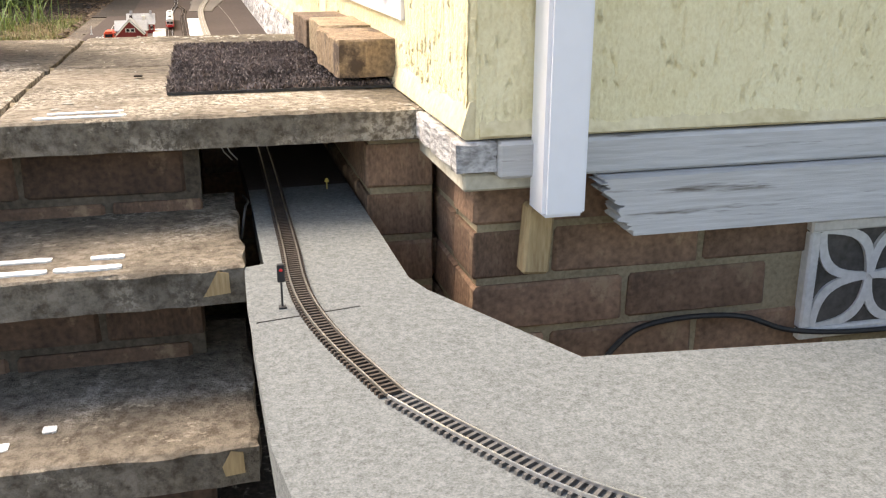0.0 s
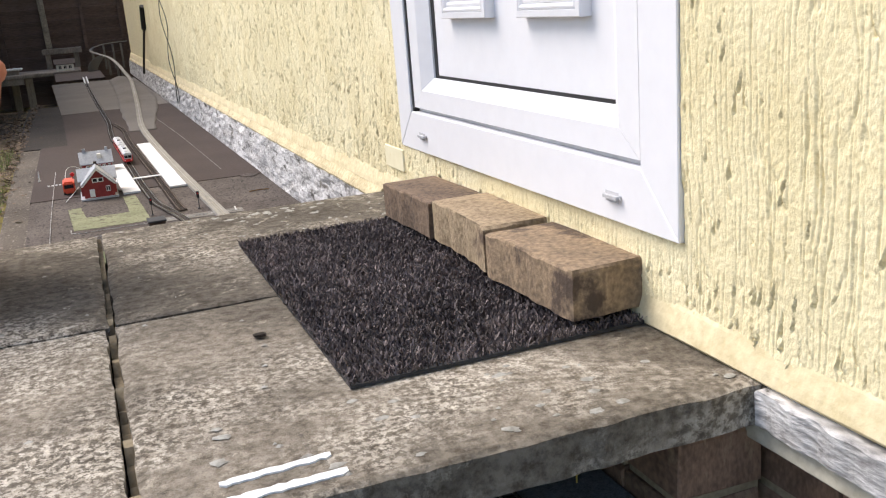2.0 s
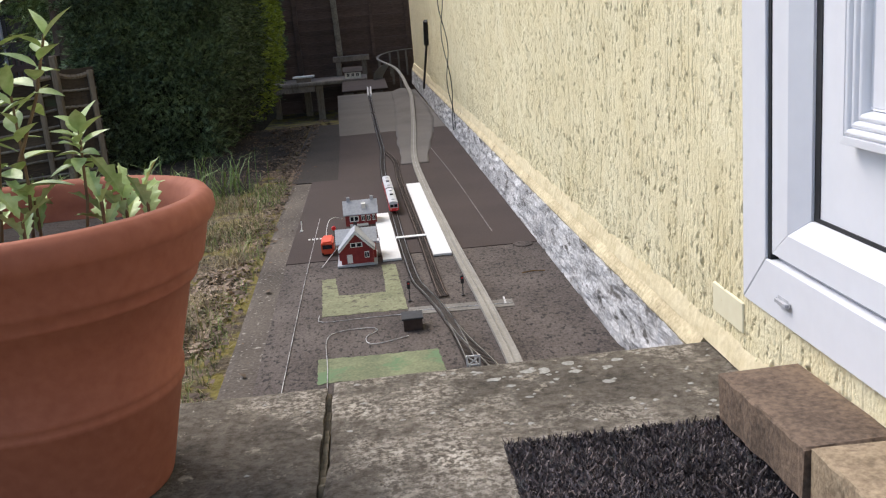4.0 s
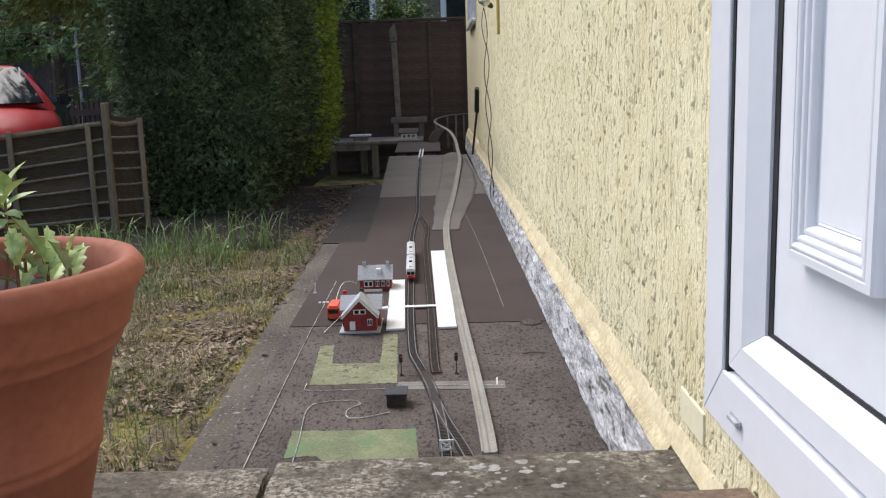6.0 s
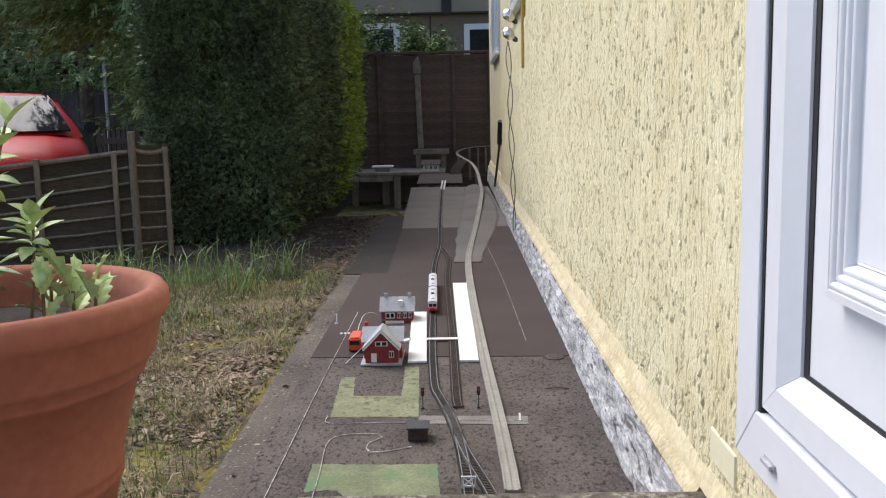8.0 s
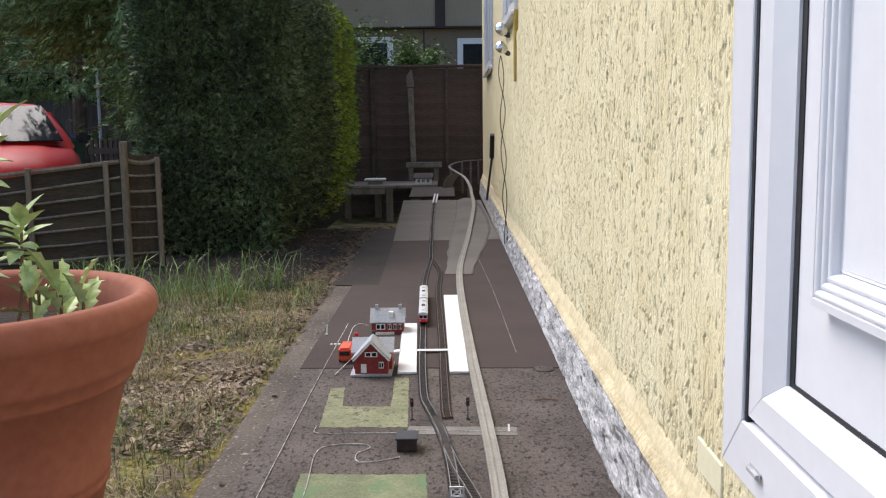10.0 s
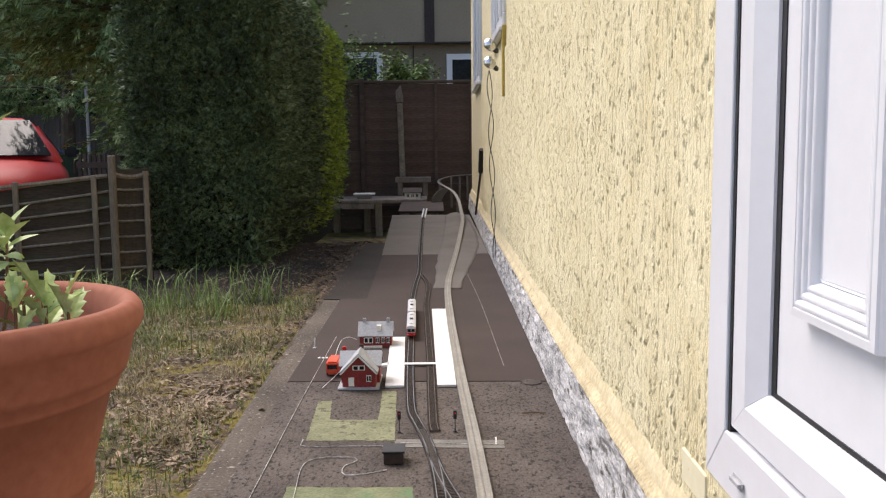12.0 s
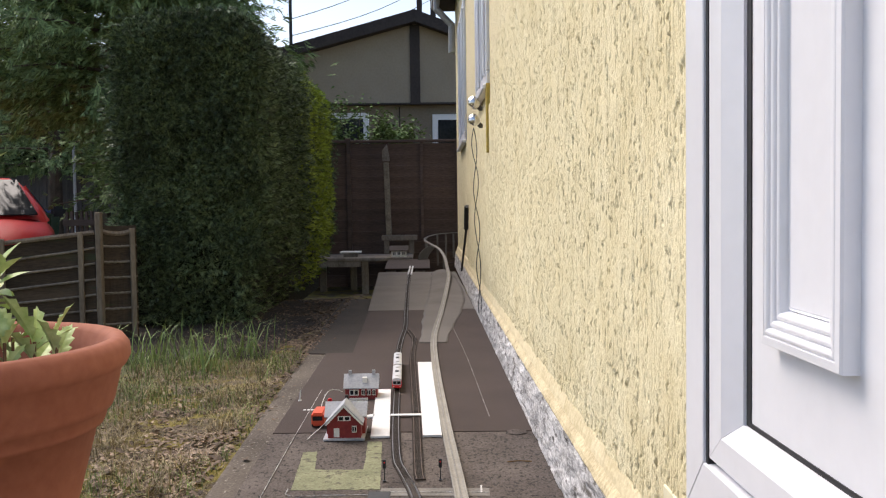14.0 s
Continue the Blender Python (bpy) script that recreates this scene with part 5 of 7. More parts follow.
# ---- rolling stock and model buildings ----
def train():
    line = smooth_line([(x, y, FELT + 0.0068) for x, y in MAIN], 0.002)
    start = min(range(len(line)), key=lambda i: abs(line[i].y - 2.98))
    t = thing("model_train", "red two-car model railcar with silver roof on the track", "model train")
    for c in range(2):
        a, b = line[start + c * 145], line[start + c * 145 + 140]
        d = (b - a).normalized()
        base = Matrix.Translation((a + b) / 2) @ Matrix.Rotation(math.atan2(d.y, d.x) - math.pi / 2, 4, "Z")
        L, W = 0.136, 0.0165
        bm = box((-W, -L, 0.007), (W, L, 0.033), 0.003, m=base, seg=2)
        body = part("car_body", bm, "train_red", t)
        prof = [(-W + 0.0005, 0.033), (-W + 0.0015, 0.037), (-0.009, 0.0405), (0, 0.0415), (0.009, 0.0405), (W - 0.0015, 0.037), (W - 0.0005, 0.033)]
        bm = prism(prof, -L + 0.002, L - 0.002, axis="y")
        bm.transform(base)
        part("roof", bm, "train_grey", t, "silver ribbed roof")
        for s in (-1, 1):
            for k in range(9):
                y = -L + 0.03 + k * 0.027
                x0, x1 = sorted((s * (W - 0.0005), s * (W + 0.0006)))
                part("window", box((x0, y, 0.021), (x1, y + 0.019, 0.03), 0.0, m=base), "dark_glass", body)
        for k in range(3):
            y = -0.1 + k * 0.085
            part("roof_box", box((-0.006, y, 0.0405), (0.006, y + 0.022, 0.0445), 0.001, m=base), "dark_plastic" if k == 1 else "train_grey", t)
        e = -1 if c == 0 else 1
        y0, y1 = sorted((e * (L - 0.001), e * (L + 0.0008)))
        part("cab_surround", box((-W + 0.002, y0, 0.018), (W - 0.002, y1, 0.033), 0.0005, m=base), "train_grey", t)
        y0, y1 = sorted((e * L, e * (L + 0.0016)))
        for s0, s1 in ((-0.0125, -0.001), (0.001, 0.0125)):
            part("windscreen", box((s0, y0, 0.021), (s1, y1, 0.031), 0.0, m=base), "dark_glass", t)
        for sx in (-0.011, 0.011):
            part("headlamp", box((sx - 0.002, y0, 0.012), (sx + 0.002, y1, 0.0145), 0.0005, m=base), "model_white", t)
        for yb in (-0.09, 0.09):
            part("bogie", box((-0.011, yb - 0.02, 0.0), (0.011, yb + 0.02, 0.008), 0.001, m=base), "dark_plastic", t)
    mid = line[start + 142]
    part("gangway", box((mid.x - 0.011, mid.y - 0.006, mid.z + 0.008), (mid.x + 0.011, mid.y + 0.006, mid.z + 0.034)), "dark_plastic", t)


train()


def gable_roof(x0, x1, y0, y1, z0, z1, over, along, t=0.003):
    """Two thin pitched slopes over a rectangle, ridge along x or y."""
    bm = bmesh.new()
    if along == "x":
        m = (y0 + y1) / 2
        k = (z1 - z0) / ((y1 - y0) / 2)
        poly = [(y0 - over, z0 - over * k), (m, z1), (y1 + over, z0 - over * k), (y1 + over, z0 - over * k + t), (m, z1 + t * 1.3), (y0 - over, z0 - over * k + t)]
        return prism(poly, x0 - over, x1 + over, bm, "x")
    m = (x0 + x1) / 2
    k = (z1 - z0) / ((x1 - x0) / 2)
    poly = [(x0 - over, z0 - over * k), (m, z1), (x1 + over, z0 - over * k), (x1 + over, z0 - over * k + t), (m, z1 + t * 1.3), (x0 - over, z0 - over * k + t)]
    return prism(poly, y0 - over, y1 + over, bm, "y")


def model_window(parent, x, y, z, w, h, name="window"):
    f = part(name, box((x - w / 2, y - 0.002, z), (x + w / 2, y + 0.001, z + h)), "model_white", parent)
    if name == "window":
        for i in (-1, 1):
            part("pane", box((x + i * w * 0.24 - w * 0.17, y - 0.0026, z + h * 0.14), (x + i * w * 0.24 + w * 0.17, y - 0.0019, z + h * 0.86)), "dark_glass", f)


def model_houses():
    z = FELT
    h = thing("model_house", "red boarded model station house with grey gabled roof", "model house")
    part("plinth", box((-0.618, 2.34, z), (-0.506, 2.49, z + 0.005)), "model_roof", h)
    part("wall", prism([(-0.606, z + 0.005), (-0.516, z + 0.005), (-0.516, z + 0.05), (-0.561, z + 0.094), (-0.606, z + 0.05)], 2.352, 2.4, axis="y"), "model_red", h)
    part("rear_wall", prism([(2.4, z + 0.005), (2.475, z + 0.005), (2.475, z + 0.055), (2.4375, z + 0.082), (2.4, z + 0.055)], -0.614, -0.508, axis="x"), "model_red", h)
    part("roof", gable_roof(-0.606, -0.516, 2.35, 2.43, z + 0.051, z + 0.096, 0.007, "y"), "model_roof", h)
    part("rear_roof", gable_roof(-0.614, -0.508, 2.4, 2.475, z + 0.056, z + 0.084, 0.006, "x"), "model_roof", h)
    part("chimney", box((-0.565, 2.43, z + 0.08), (-0.555, 2.44, z + 0.106)), "brown_plastic", h)
    model_window(h, -0.561, 2.352, z + 0.052, 0.034, 0.013)
    model_window(h, -0.534, 2.352, z + 0.02, 0.013, 0.018)
    model_window(h, -0.582, 2.352, z + 0.008, 0.015, 0.024, "door")
    for s in (-1, 1):
        bm = prism([(-0.561 + s * 0.052, z + 0.042), (-0.561 + s * 0.047, z + 0.042), (-0.561, z + 0.09), (-0.561, z + 0.098)], 2.3425, 2.3465, axis="y")
        part("bargeboard", bm, "model_white", h)
    k = thing("model_house", "low model station building with pale grey roof and white windows", "model house")
    part("wall", box((-0.604, 2.875, z), (-0.5, 2.955, z + 0.042)), "model_red", k)
    part("roof", gable_roof(-0.604, -0.5, 2.875, 2.955, z + 0.041, z + 0.075, 0.006, "x"), "model_roof", k)
    for x in (-0.59, -0.512):
        part("chimney", box((x - 0.005, 2.91, z + 0.07), (x + 0.005, 2.92, z + 0.09)), "model_roof", k)
    part("dormer", box((-0.548, 2.885, z + 0.05), (-0.534, 2.905, z + 0.07)), "model_white", k)
    for x, w in ((-0.575, 0.03), (-0.545, 0.012), (-0.527, 0.012), (-0.51, 0.01)):
        model_window(k, x, 2.875, z + 0.014, w, 0.019)
    part("veranda", box((-0.59, 2.86, z), (-0.53, 2.875, z + 0.006)), "model_white", k)
    b = thing("model_bus", "small orange-red model bus beside the station house", "model bus")
    part("body", box((-0.668, 2.49, z + 0.005), (-0.632, 2.585, z + 0.043), 0.005, seg=2), "orange_red", b)
    part("windscreen", box((-0.664, 2.4885, z + 0.022), (-0.636, 2.4905, z + 0.034)), "dark_glass", b)
    for y in (2.51, 2.53, 2.55):
        part("side_window", box((-0.6325, y, z + 0.022), (-0.6315, y + 0.014, z + 0.034)), "dark_glass", b)
    for y in (2.51, 2.565):
        for x in (-0.668, -0.64):
            part("wheel", lathe([(0.0, 0), (0.007, 0), (0.007, 0.008), (0.0, 0.008)], 12, m=Matrix.Translation((x, y, z + 0.007)) @ Matrix.Rotation(radians(90), 4, "Y")), "tyre", b)
    s = thing("model_sign", "red round model sign on a thin post", "model sign")
    part("post", tube([(-0.638, 2.72, z), (-0.638, 2.72, z + 0.03)], 0.0015, 6), "dark_plastic", s)
    part("disc", lathe([(0, -0.003), (0.006, -0.003), (0.0075, 0), (0.006, 0.003), (0, 0.003)], 16, m=Matrix.Translation((-0.638, 2.72, z + 0.032)) @ Matrix.Rotation(radians(90), 4, "X")), "train_red", s)
    bx = thing("model_hut", "small dark brown model hut", "model hut")
    part("wall", box((-0.458, 1.748, z), (-0.417, 1.796, z + 0.024)), "brown_plastic", bx)
    part("roof", box((-0.461, 1.744, z + 0.024), (-0.414, 1.8, z + 0.028), 0.001), "dark_plastic", bx)
    for x, y in ((-0.435, 1.965), (-0.306, 1.965), (-0.242, -0.372)):
        g = thing("model_signal", "small black model railway signal on a post", "model signal", "signals", at=(x, y, z))
        part("post", tube([(0, 0, 0), (0, 0, 0.04)], 0.0013, 6), "dark_plastic", g)
        part("head", box((-0.004, -0.003, 0.03), (0.004, 0.003, 0.05), 0.001), "gasket", g)
        part("foot", box((-0.004, -0.004, 0), (0.004, 0.004, 0.002)), "dark_plastic", g)
        part("lens", lathe([(0, 0), (0.002, 0), (0.0, 0.001)], 8, m=Matrix.Translation((0, -0.003, 0.044)) @ Matrix.Rotation(radians(90), 4, "X")), "train_red", g)
    u = thing("buffer_stop", "white lattice model buffer stop at the spur end", "buffer stop")
    for x in (-0.347, -0.323):
        part("upright", box((x - 0.0015, 1.492, z), (x + 0.0015, 1.496, z + 0.024)), "white_card", u)
    for q in (z + 0.003, z + 0.021):
        part("crossbar", box((-0.345, 1.492, q), (-0.325, 1.495, q + 0.003)), "white_card", u)
    for s0 in (-1, 1):
        part("brace", tube([(-0.335 - 0.01 * s0, 1.4935, z + 0.005), (-0.335 + 0.01 * s0, 1.4935, z + 0.021)], 0.0014, 6), "white_card", u)
    for i in range(5):
        single("road_dash", box((-0.722 + i * 0.012, 2.722, FELT - 0.001), (-0.715 + i * 0.012, 2.735, FELT + 0.0018)), "white_card", "short white dash of a painted model road line", "paint mark", "model road dashes")
    mk = thing("model_marker", "thin white model marker post by the felt edge", "marker")
    part("post", tube([(-0.752, 2.87, z), (-0.75, 2.875, z + 0.034)], 0.0022, 6), "white_card", mk)
    part("foot", box((-0.757, 2.864, z), (-0.747, 2.876, z + 0.003), 0.0008), "white_card", mk)
    for pts in ([(-0.655, 2.6, z + 0.002), (-0.662, 2.7, z + 0.02), (-0.655, 2.8, z + 0.04), (-0.635, 2.84, z + 0.042), (-0.612, 2.86, z + 0.03)], [(-0.662, 2.36, z + 0.002), (-0.652, 2.41, z + 0.004), (-0.64, 2.47, z + 0.006), (-0.622, 2.5, z + 0.02)]):
        single("model_wire", tube(smooth_line(pts, 0.012), 0.0011, 5), "white_card", "thin white wire among the model buildings", "wire", "model wires")
    br = thing("model_bridge", "white sided model bridge girders over the gap between boards", "model bridge")
    for x in (-0.503, -0.474):
        part("girder", box((x - 0.006, 8.3, FELT + 0.0), (x + 0.006, 9.4, FELT + 0.012)), "white_card", br)
    part("bridge_deck", box((-0.497, 8.3, FELT + 0.0005), (-0.48, 9.4, FELT + 0.004)), "sleeper", br)


model_houses()


# ---- terrace of the far end ----
def far_end():
    tb = thing("work_table", "weathered grey timber table at the end of the boards", "table")
    part("tabletop", box((-2.25, 10.88, -0.175), (-0.5, 11.75, -0.13), 0.008), "timber", tb)
    part("apron", box((-2.2, 10.9, -0.24), (-1.12, 10.93, -0.176)), "timber", tb)
    for x, y in ((-1.07, 10.95), (-1.25, 11.5), (-1.62, 11.4), (-2.15, 10.95), (-0.6, 11.6)):
        part("leg", box((x - 0.04, y - 0.035, -0.58), (x + 0.04, y + 0.035, -0.175), 0.006), "batten", tb)
    single("back_shelf", box((-0.9, 11.6, 0.04), (-0.45, 11.85, 0.105), 0.006), "timber", "dark timber shelf along the fence", "shelf")
    for x in (-0.84, -0.52):
        single("shelf_support", box((x - 0.03, 11.64, -0.13), (x + 0.03, 11.74, 0.04)), "timber", "short timber block under the shelf", "block", "shelf blocks")
    m1 = thing("model_house", "tiny model hut with pale flat roof on the table", "model house")
    part("wall", box((-1.33, 11.0, -0.13), (-1.16, 11.12, -0.08)), "timber", m1)
    part("roof", box((-1.37, 10.97, -0.08), (-1.12, 11.16, -0.06), 0.004), "white_card", m1)
    m2 = thing("model_house", "tiny brown model cottage with cream walls on the table", "model house")
    part("wall", box((-0.76, 11.0, -0.13), (-0.57, 11.12, -0.05)), "model_white", m2)
    part("roof", gable_roof(-0.76, -0.57, 11.0, 11.12, -0.05, -0.01, 0.02, "x", 0.008), "brown_plastic", m2)
    for x in (-0.72, -0.665, -0.61):
        model_window(m2, x, 10.999, -0.115, 0.034, 0.045)
    p = thing("timber_post", "weathered timber post with a notched top, leaning at the fence", "post")
    mat = pose(-0.81, 11.78, 0.105, 0, -1.5, 0)
    part("shaft", box((-0.035, -0.035, 0), (0.035, 0.035, 0.93), 0.006, m=mat), "lap_edge", p)
    part("cap_block", prism([(-0.045, 0.95), (0.045, 0.95), (0.045, 1.02), (0.02, 1.16), (-0.045, 1.08)], -0.04, 0.04, axis="y"), "timber", p).matrix_basis = mat
    # dark panel fence
    f = thing("wall_fence", "dark brown overlapped board fence closing the garden", "fence", kind="structure")
    slat = finish("slat", box((-0.92, -0.008, -0.085), (0.92, 0.008, 0.085), 0.003, m=Matrix.Rotation(radians(5), 4, "X")), "fence_dark")
    rnd = random.Random(8)
    for cx in (-2.28, -0.38, 1.52):
        for k in range(13):
            ob = new("slat", slat)
            ob.parent = f
            ob.matrix_basis = Matrix.LocRotScale((cx + rnd.uniform(-0.004, 0.004), 12.0, -0.5 + 0.142 * k), Euler((0, rnd.uniform(-0.004, 0.004), 0)), (1, 1, 1))
        part("post", box((cx + 0.92, 11.95, -0.6), (cx + 0.98, 12.05, 1.36), 0.005), "fence_dark", f)
        part("capping", box((cx - 0.92, 11.96, 1.3), (cx + 0.92, 12.04, 1.335), 0.004), "fence_dark", f)
        for dx in (-0.45, 0.0, 0.45):
            part("batten", box((cx + dx - 0.02, 11.965, -0.55), (cx + dx + 0.02, 11.985, 1.3)), "fence_dark", f)
    # neighbouring house
    h = thing("neighbour_house", "taupe panelled bungalow with dark trim behind the fence", "house")
    Y = 16.0
    part("gable", prism([(-3.4, 2.25), (1.6, 2.25), (1.6, 2.9), (-0.48, 3.6), (-3.4, 2.82)], Y, Y + 0.12, axis="y"), "far_wall", h)
    part("wall", box((-3.4, Y + 0.14, -0.6), (1.6, Y + 0.3, 2.25)), "far_lower", h)
    part("house_side", box((-3.4, Y + 0.3, -0.6), (1.6, Y + 8, 1.9)), "far_lower", h)
    roof = [(-3.65, 2.76), (-0.48, 3.6), (1.9, 2.72), (1.9, 2.9), (-0.48, 3.8), (-3.65, 2.94)]
    part("roof", prism(roof, Y - 0.25, Y + 8, axis="y"), "far_trim", h)
    part("centre_board", box((-0.57, Y - 0.03, 2.22), (-0.4, Y - 0.002, 3.58)), "far_trim", h)
    part("eaves_board", box((-3.4, Y - 0.02, 2.225), (1.6, Y + 0.13, 2.252)), "far_trim", h)
    part("panel_joint", box((-0.78, Y + 0.125, 0), (-0.76, Y + 0.139, 2.2)), "far_trim", h)
    for a, b, c, d in ((-0.2, 0.9, 1.2, 2.06), (-2.3, -1.3, 1.3, 2.1)):
        w = part("window", box((a, Y + 0.1, c), (b, Y + 0.14, d), 0.01), "white_plastic", h)
        part("pane", box((a + 0.1, Y + 0.09, c + 0.1), (b - 0.1, Y + 0.104, d - 0.1)), "car_glass", w)
    for x in (-0.4, -0.15):
        part("flue", box((x - 0.05, Y + 1.0, 3.4), (x + 0.05, Y + 1.1, 4.7)), "far_trim", h)
    single("mast", tube([(-2.75, 17.0, -0.6), (-2.75, 17.0, 5.5)], 0.03, 8), "dark_plastic", "thin dark metal mast behind the hedge", "mast")
    for k, (a, b) in enumerate((((-2.75, 17, 3.9), (0.5, 30, 9.5)), ((-2.75, 17, 3.6), (1.5, 30, 9.0)), ((-2.75, 17, 3.3), (2.5, 30, 9.0)))):
        pts = [Vector(a).lerp(Vector(b), i / 12) - Vector((0, 0, 0.5 * math.sin(math.pi * i / 12))) for i in range(13)]
        single("overhead_wire", tube(pts, 0.008, 5), "cable", "thin overhead wire against the sky", "wire", "overhead wires")


far_end()


def wall_fittings():
    for y, z in ((4.66, 1.005), (4.66, 0.915)):
        s = thing("spotlight", "small silver spotlight on the yellow wall", "spotlight", "wall spotlights", at=pose(-0.072, y, z, 75, 0, -25))
        part("shell", lathe([(0.0, -0.034), (0.017, -0.03), (0.025, -0.01), (0.028, 0.026), (0.025, 0.034)], 18), "chrome", s, smooth=True)
        part("glass", lathe([(0.0, 0.03), (0.024, 0.03), (0.024, 0.033), (0, 0.033)], 18), "dark_glass", s)
        part("arm", box((-0.009, -0.009, -0.09), (0.009, 0.009, -0.033)), "dark_plastic", s)
    single("ochre_batten", box((-0.022, 4.52, 0.745), (0.0, 4.58, 1.09), 0.003), "yellow_batten", "ochre painted batten under the window", "batten")
    for k in range(2):
        pts = []
        for i in range(36):
            t = i / 35
            pts.append((-0.045 + 0.016 * math.sin(t * 12 + 3 * t * t + k * (math.pi + 0.8 * math.sin(4 * t))) * (1 - 0.4 * t), 5.3 - 0.45 * t + 0.03 * math.sin(t * 9 + k * 2.4), 0.93 - 1.03 * t))
        single("wall_cable", tube(smooth_line(pts, 0.03), 0.0026, 6), "cable", "thin black cable hanging down the yellow wall", "cable", "wall cables")
    a = thing("garden_probe", "black stick with a thick head leaning on the wall", "stick")
    part("shaft", tube([(-0.05, 7.35, -0.05), (-0.025, 6.95, 0.3)], 0.009, 8), "cable", a)
    part("head", tube([(-0.025, 6.95, 0.3), (-0.022, 6.85, 0.47)], 0.02, 10), "cable", a)
    pts = [(0.2, -0.222, -0.34), (0.225, -0.222, -0.31), (0.26, -0.222, -0.287), (0.33, -0.222, -0.279), (0.42, -0.222, -0.287), (0.52, -0.228, -0.318), (0.75, -0.228, -0.33), (1.5, -0.225, -0.33)]
    single("hose", tube(smooth_line(pts, 0.015), 0.0042, 8), "cable", "black hose along the brick plinth", "hose")
    single("drain_cover", lathe([(0, 0), (0.03, 0), (0.028, 0.002), (0, 0.002)], 20, m=Matrix.Translation((-0.087, 2.405, FELT - 0.001))), "felt_near", "small round dark mark on the felt", "cover")
    single("twig", tube([(-0.14, 2.1, FELT + 0.002), (-0.11, 2.105, FELT + 0.003), (-0.08, 2.1, FELT + 0.002)], 0.0018, 5), "stem", "short dark twig lying on the felt", "twig")


wall_fittings()


def step_wedges():
    for x, y, z in ((-0.3, -0.241, -0.194), (-0.3, -0.403, -0.344)):
        bm = prism([(x - 0.026, z + 0.014), (x + 0.006, z + 0.017), (x + 0.005, z + 0.042), (x - 0.008, z + 0.045)], y, y + 0.02, axis="y")
        single("wood_wedge", bm, "raw_wood", "pale split wood wedge let into the step edge", "wedge", "step wedges")
    single("tunnel_wire", tube(smooth_line([(-0.262, 0.1, FELT + 0.002), (-0.258, 0.02, FELT + 0.014), (-0.264, -0.03, FELT + 0.018), (-0.272, -0.05, FELT - 0.02)], 0.01), 0.002, 6), "cable", "thin dark wire at the opening under the landing", "wire")
    for x in (-0.284, -0.292):
        single("hanging_wire", tube([(x, 0.025, -0.05), (x + 0.006, 0.022, -0.062), (x + 0.016, 0.02, -0.073)], 0.0009, 5), "rail", "thin bare wire hanging under the slab edge", "wire", "hanging wires")
    single("pebble", rough_slab(-0.422, -0.411, 0.368, 0.377, 0.0, 0.006, 77, 5, 0.003), "soil", "small dark stone lying on the slab", "stone")
    # Small yellow cone for an unidentified yellow spot by the track.
    g = thing("yellow_cone", "tiny yellow cone on a post beside the track", "model lamp")
    part("post", tube([(-0.13, 0.12, FELT), (-0.13, 0.12, FELT + 0.012)], 0.001, 6), "yellow_batten", g)
    part("shade", lathe([(0.0, 0.011), (0.004, 0.012), (0.002, 0.017), (0, 0.018)], 10, m=Matrix.Translation((-0.13, 0.12, FELT))), "yellow_batten", g)


step_wedges()

# ---- plants ----
def leaf_shape(l, w, lobes=0):
    """Half-folded leaf outline in the xz plane, base at the origin, as verts and faces."""
    n = 6
    verts, faces = [(0, 0, 0)], []
    for i in range(1, n):
        t = i / n
        ww = w * math.sin(math.pi * t ** 0.8) * (1.0 if not lobes else (1.15 if i % 2 else 0.55))
        droop = -0.18 * l * t * t
        verts += [(-ww, l * t, droop + ww * 0.35), (0, l * t, droop), (ww, l * t, droop + ww * 0.35)]
    verts.append((0, l, -0.18 * l))
    faces += [(0, 2, 1), (0, 3, 2)]
    for i in range(n - 2):
        b = 1 + 3 * i
        faces += [(b, b + 1, b + 4, b + 3), (b + 1, b + 2, b + 5, b + 4)]
    b = 1 + 3 * (n - 2)
    e = len(verts) - 1
    faces += [(b, b + 1, e), (b + 1, b + 2, e)]
    return verts, faces


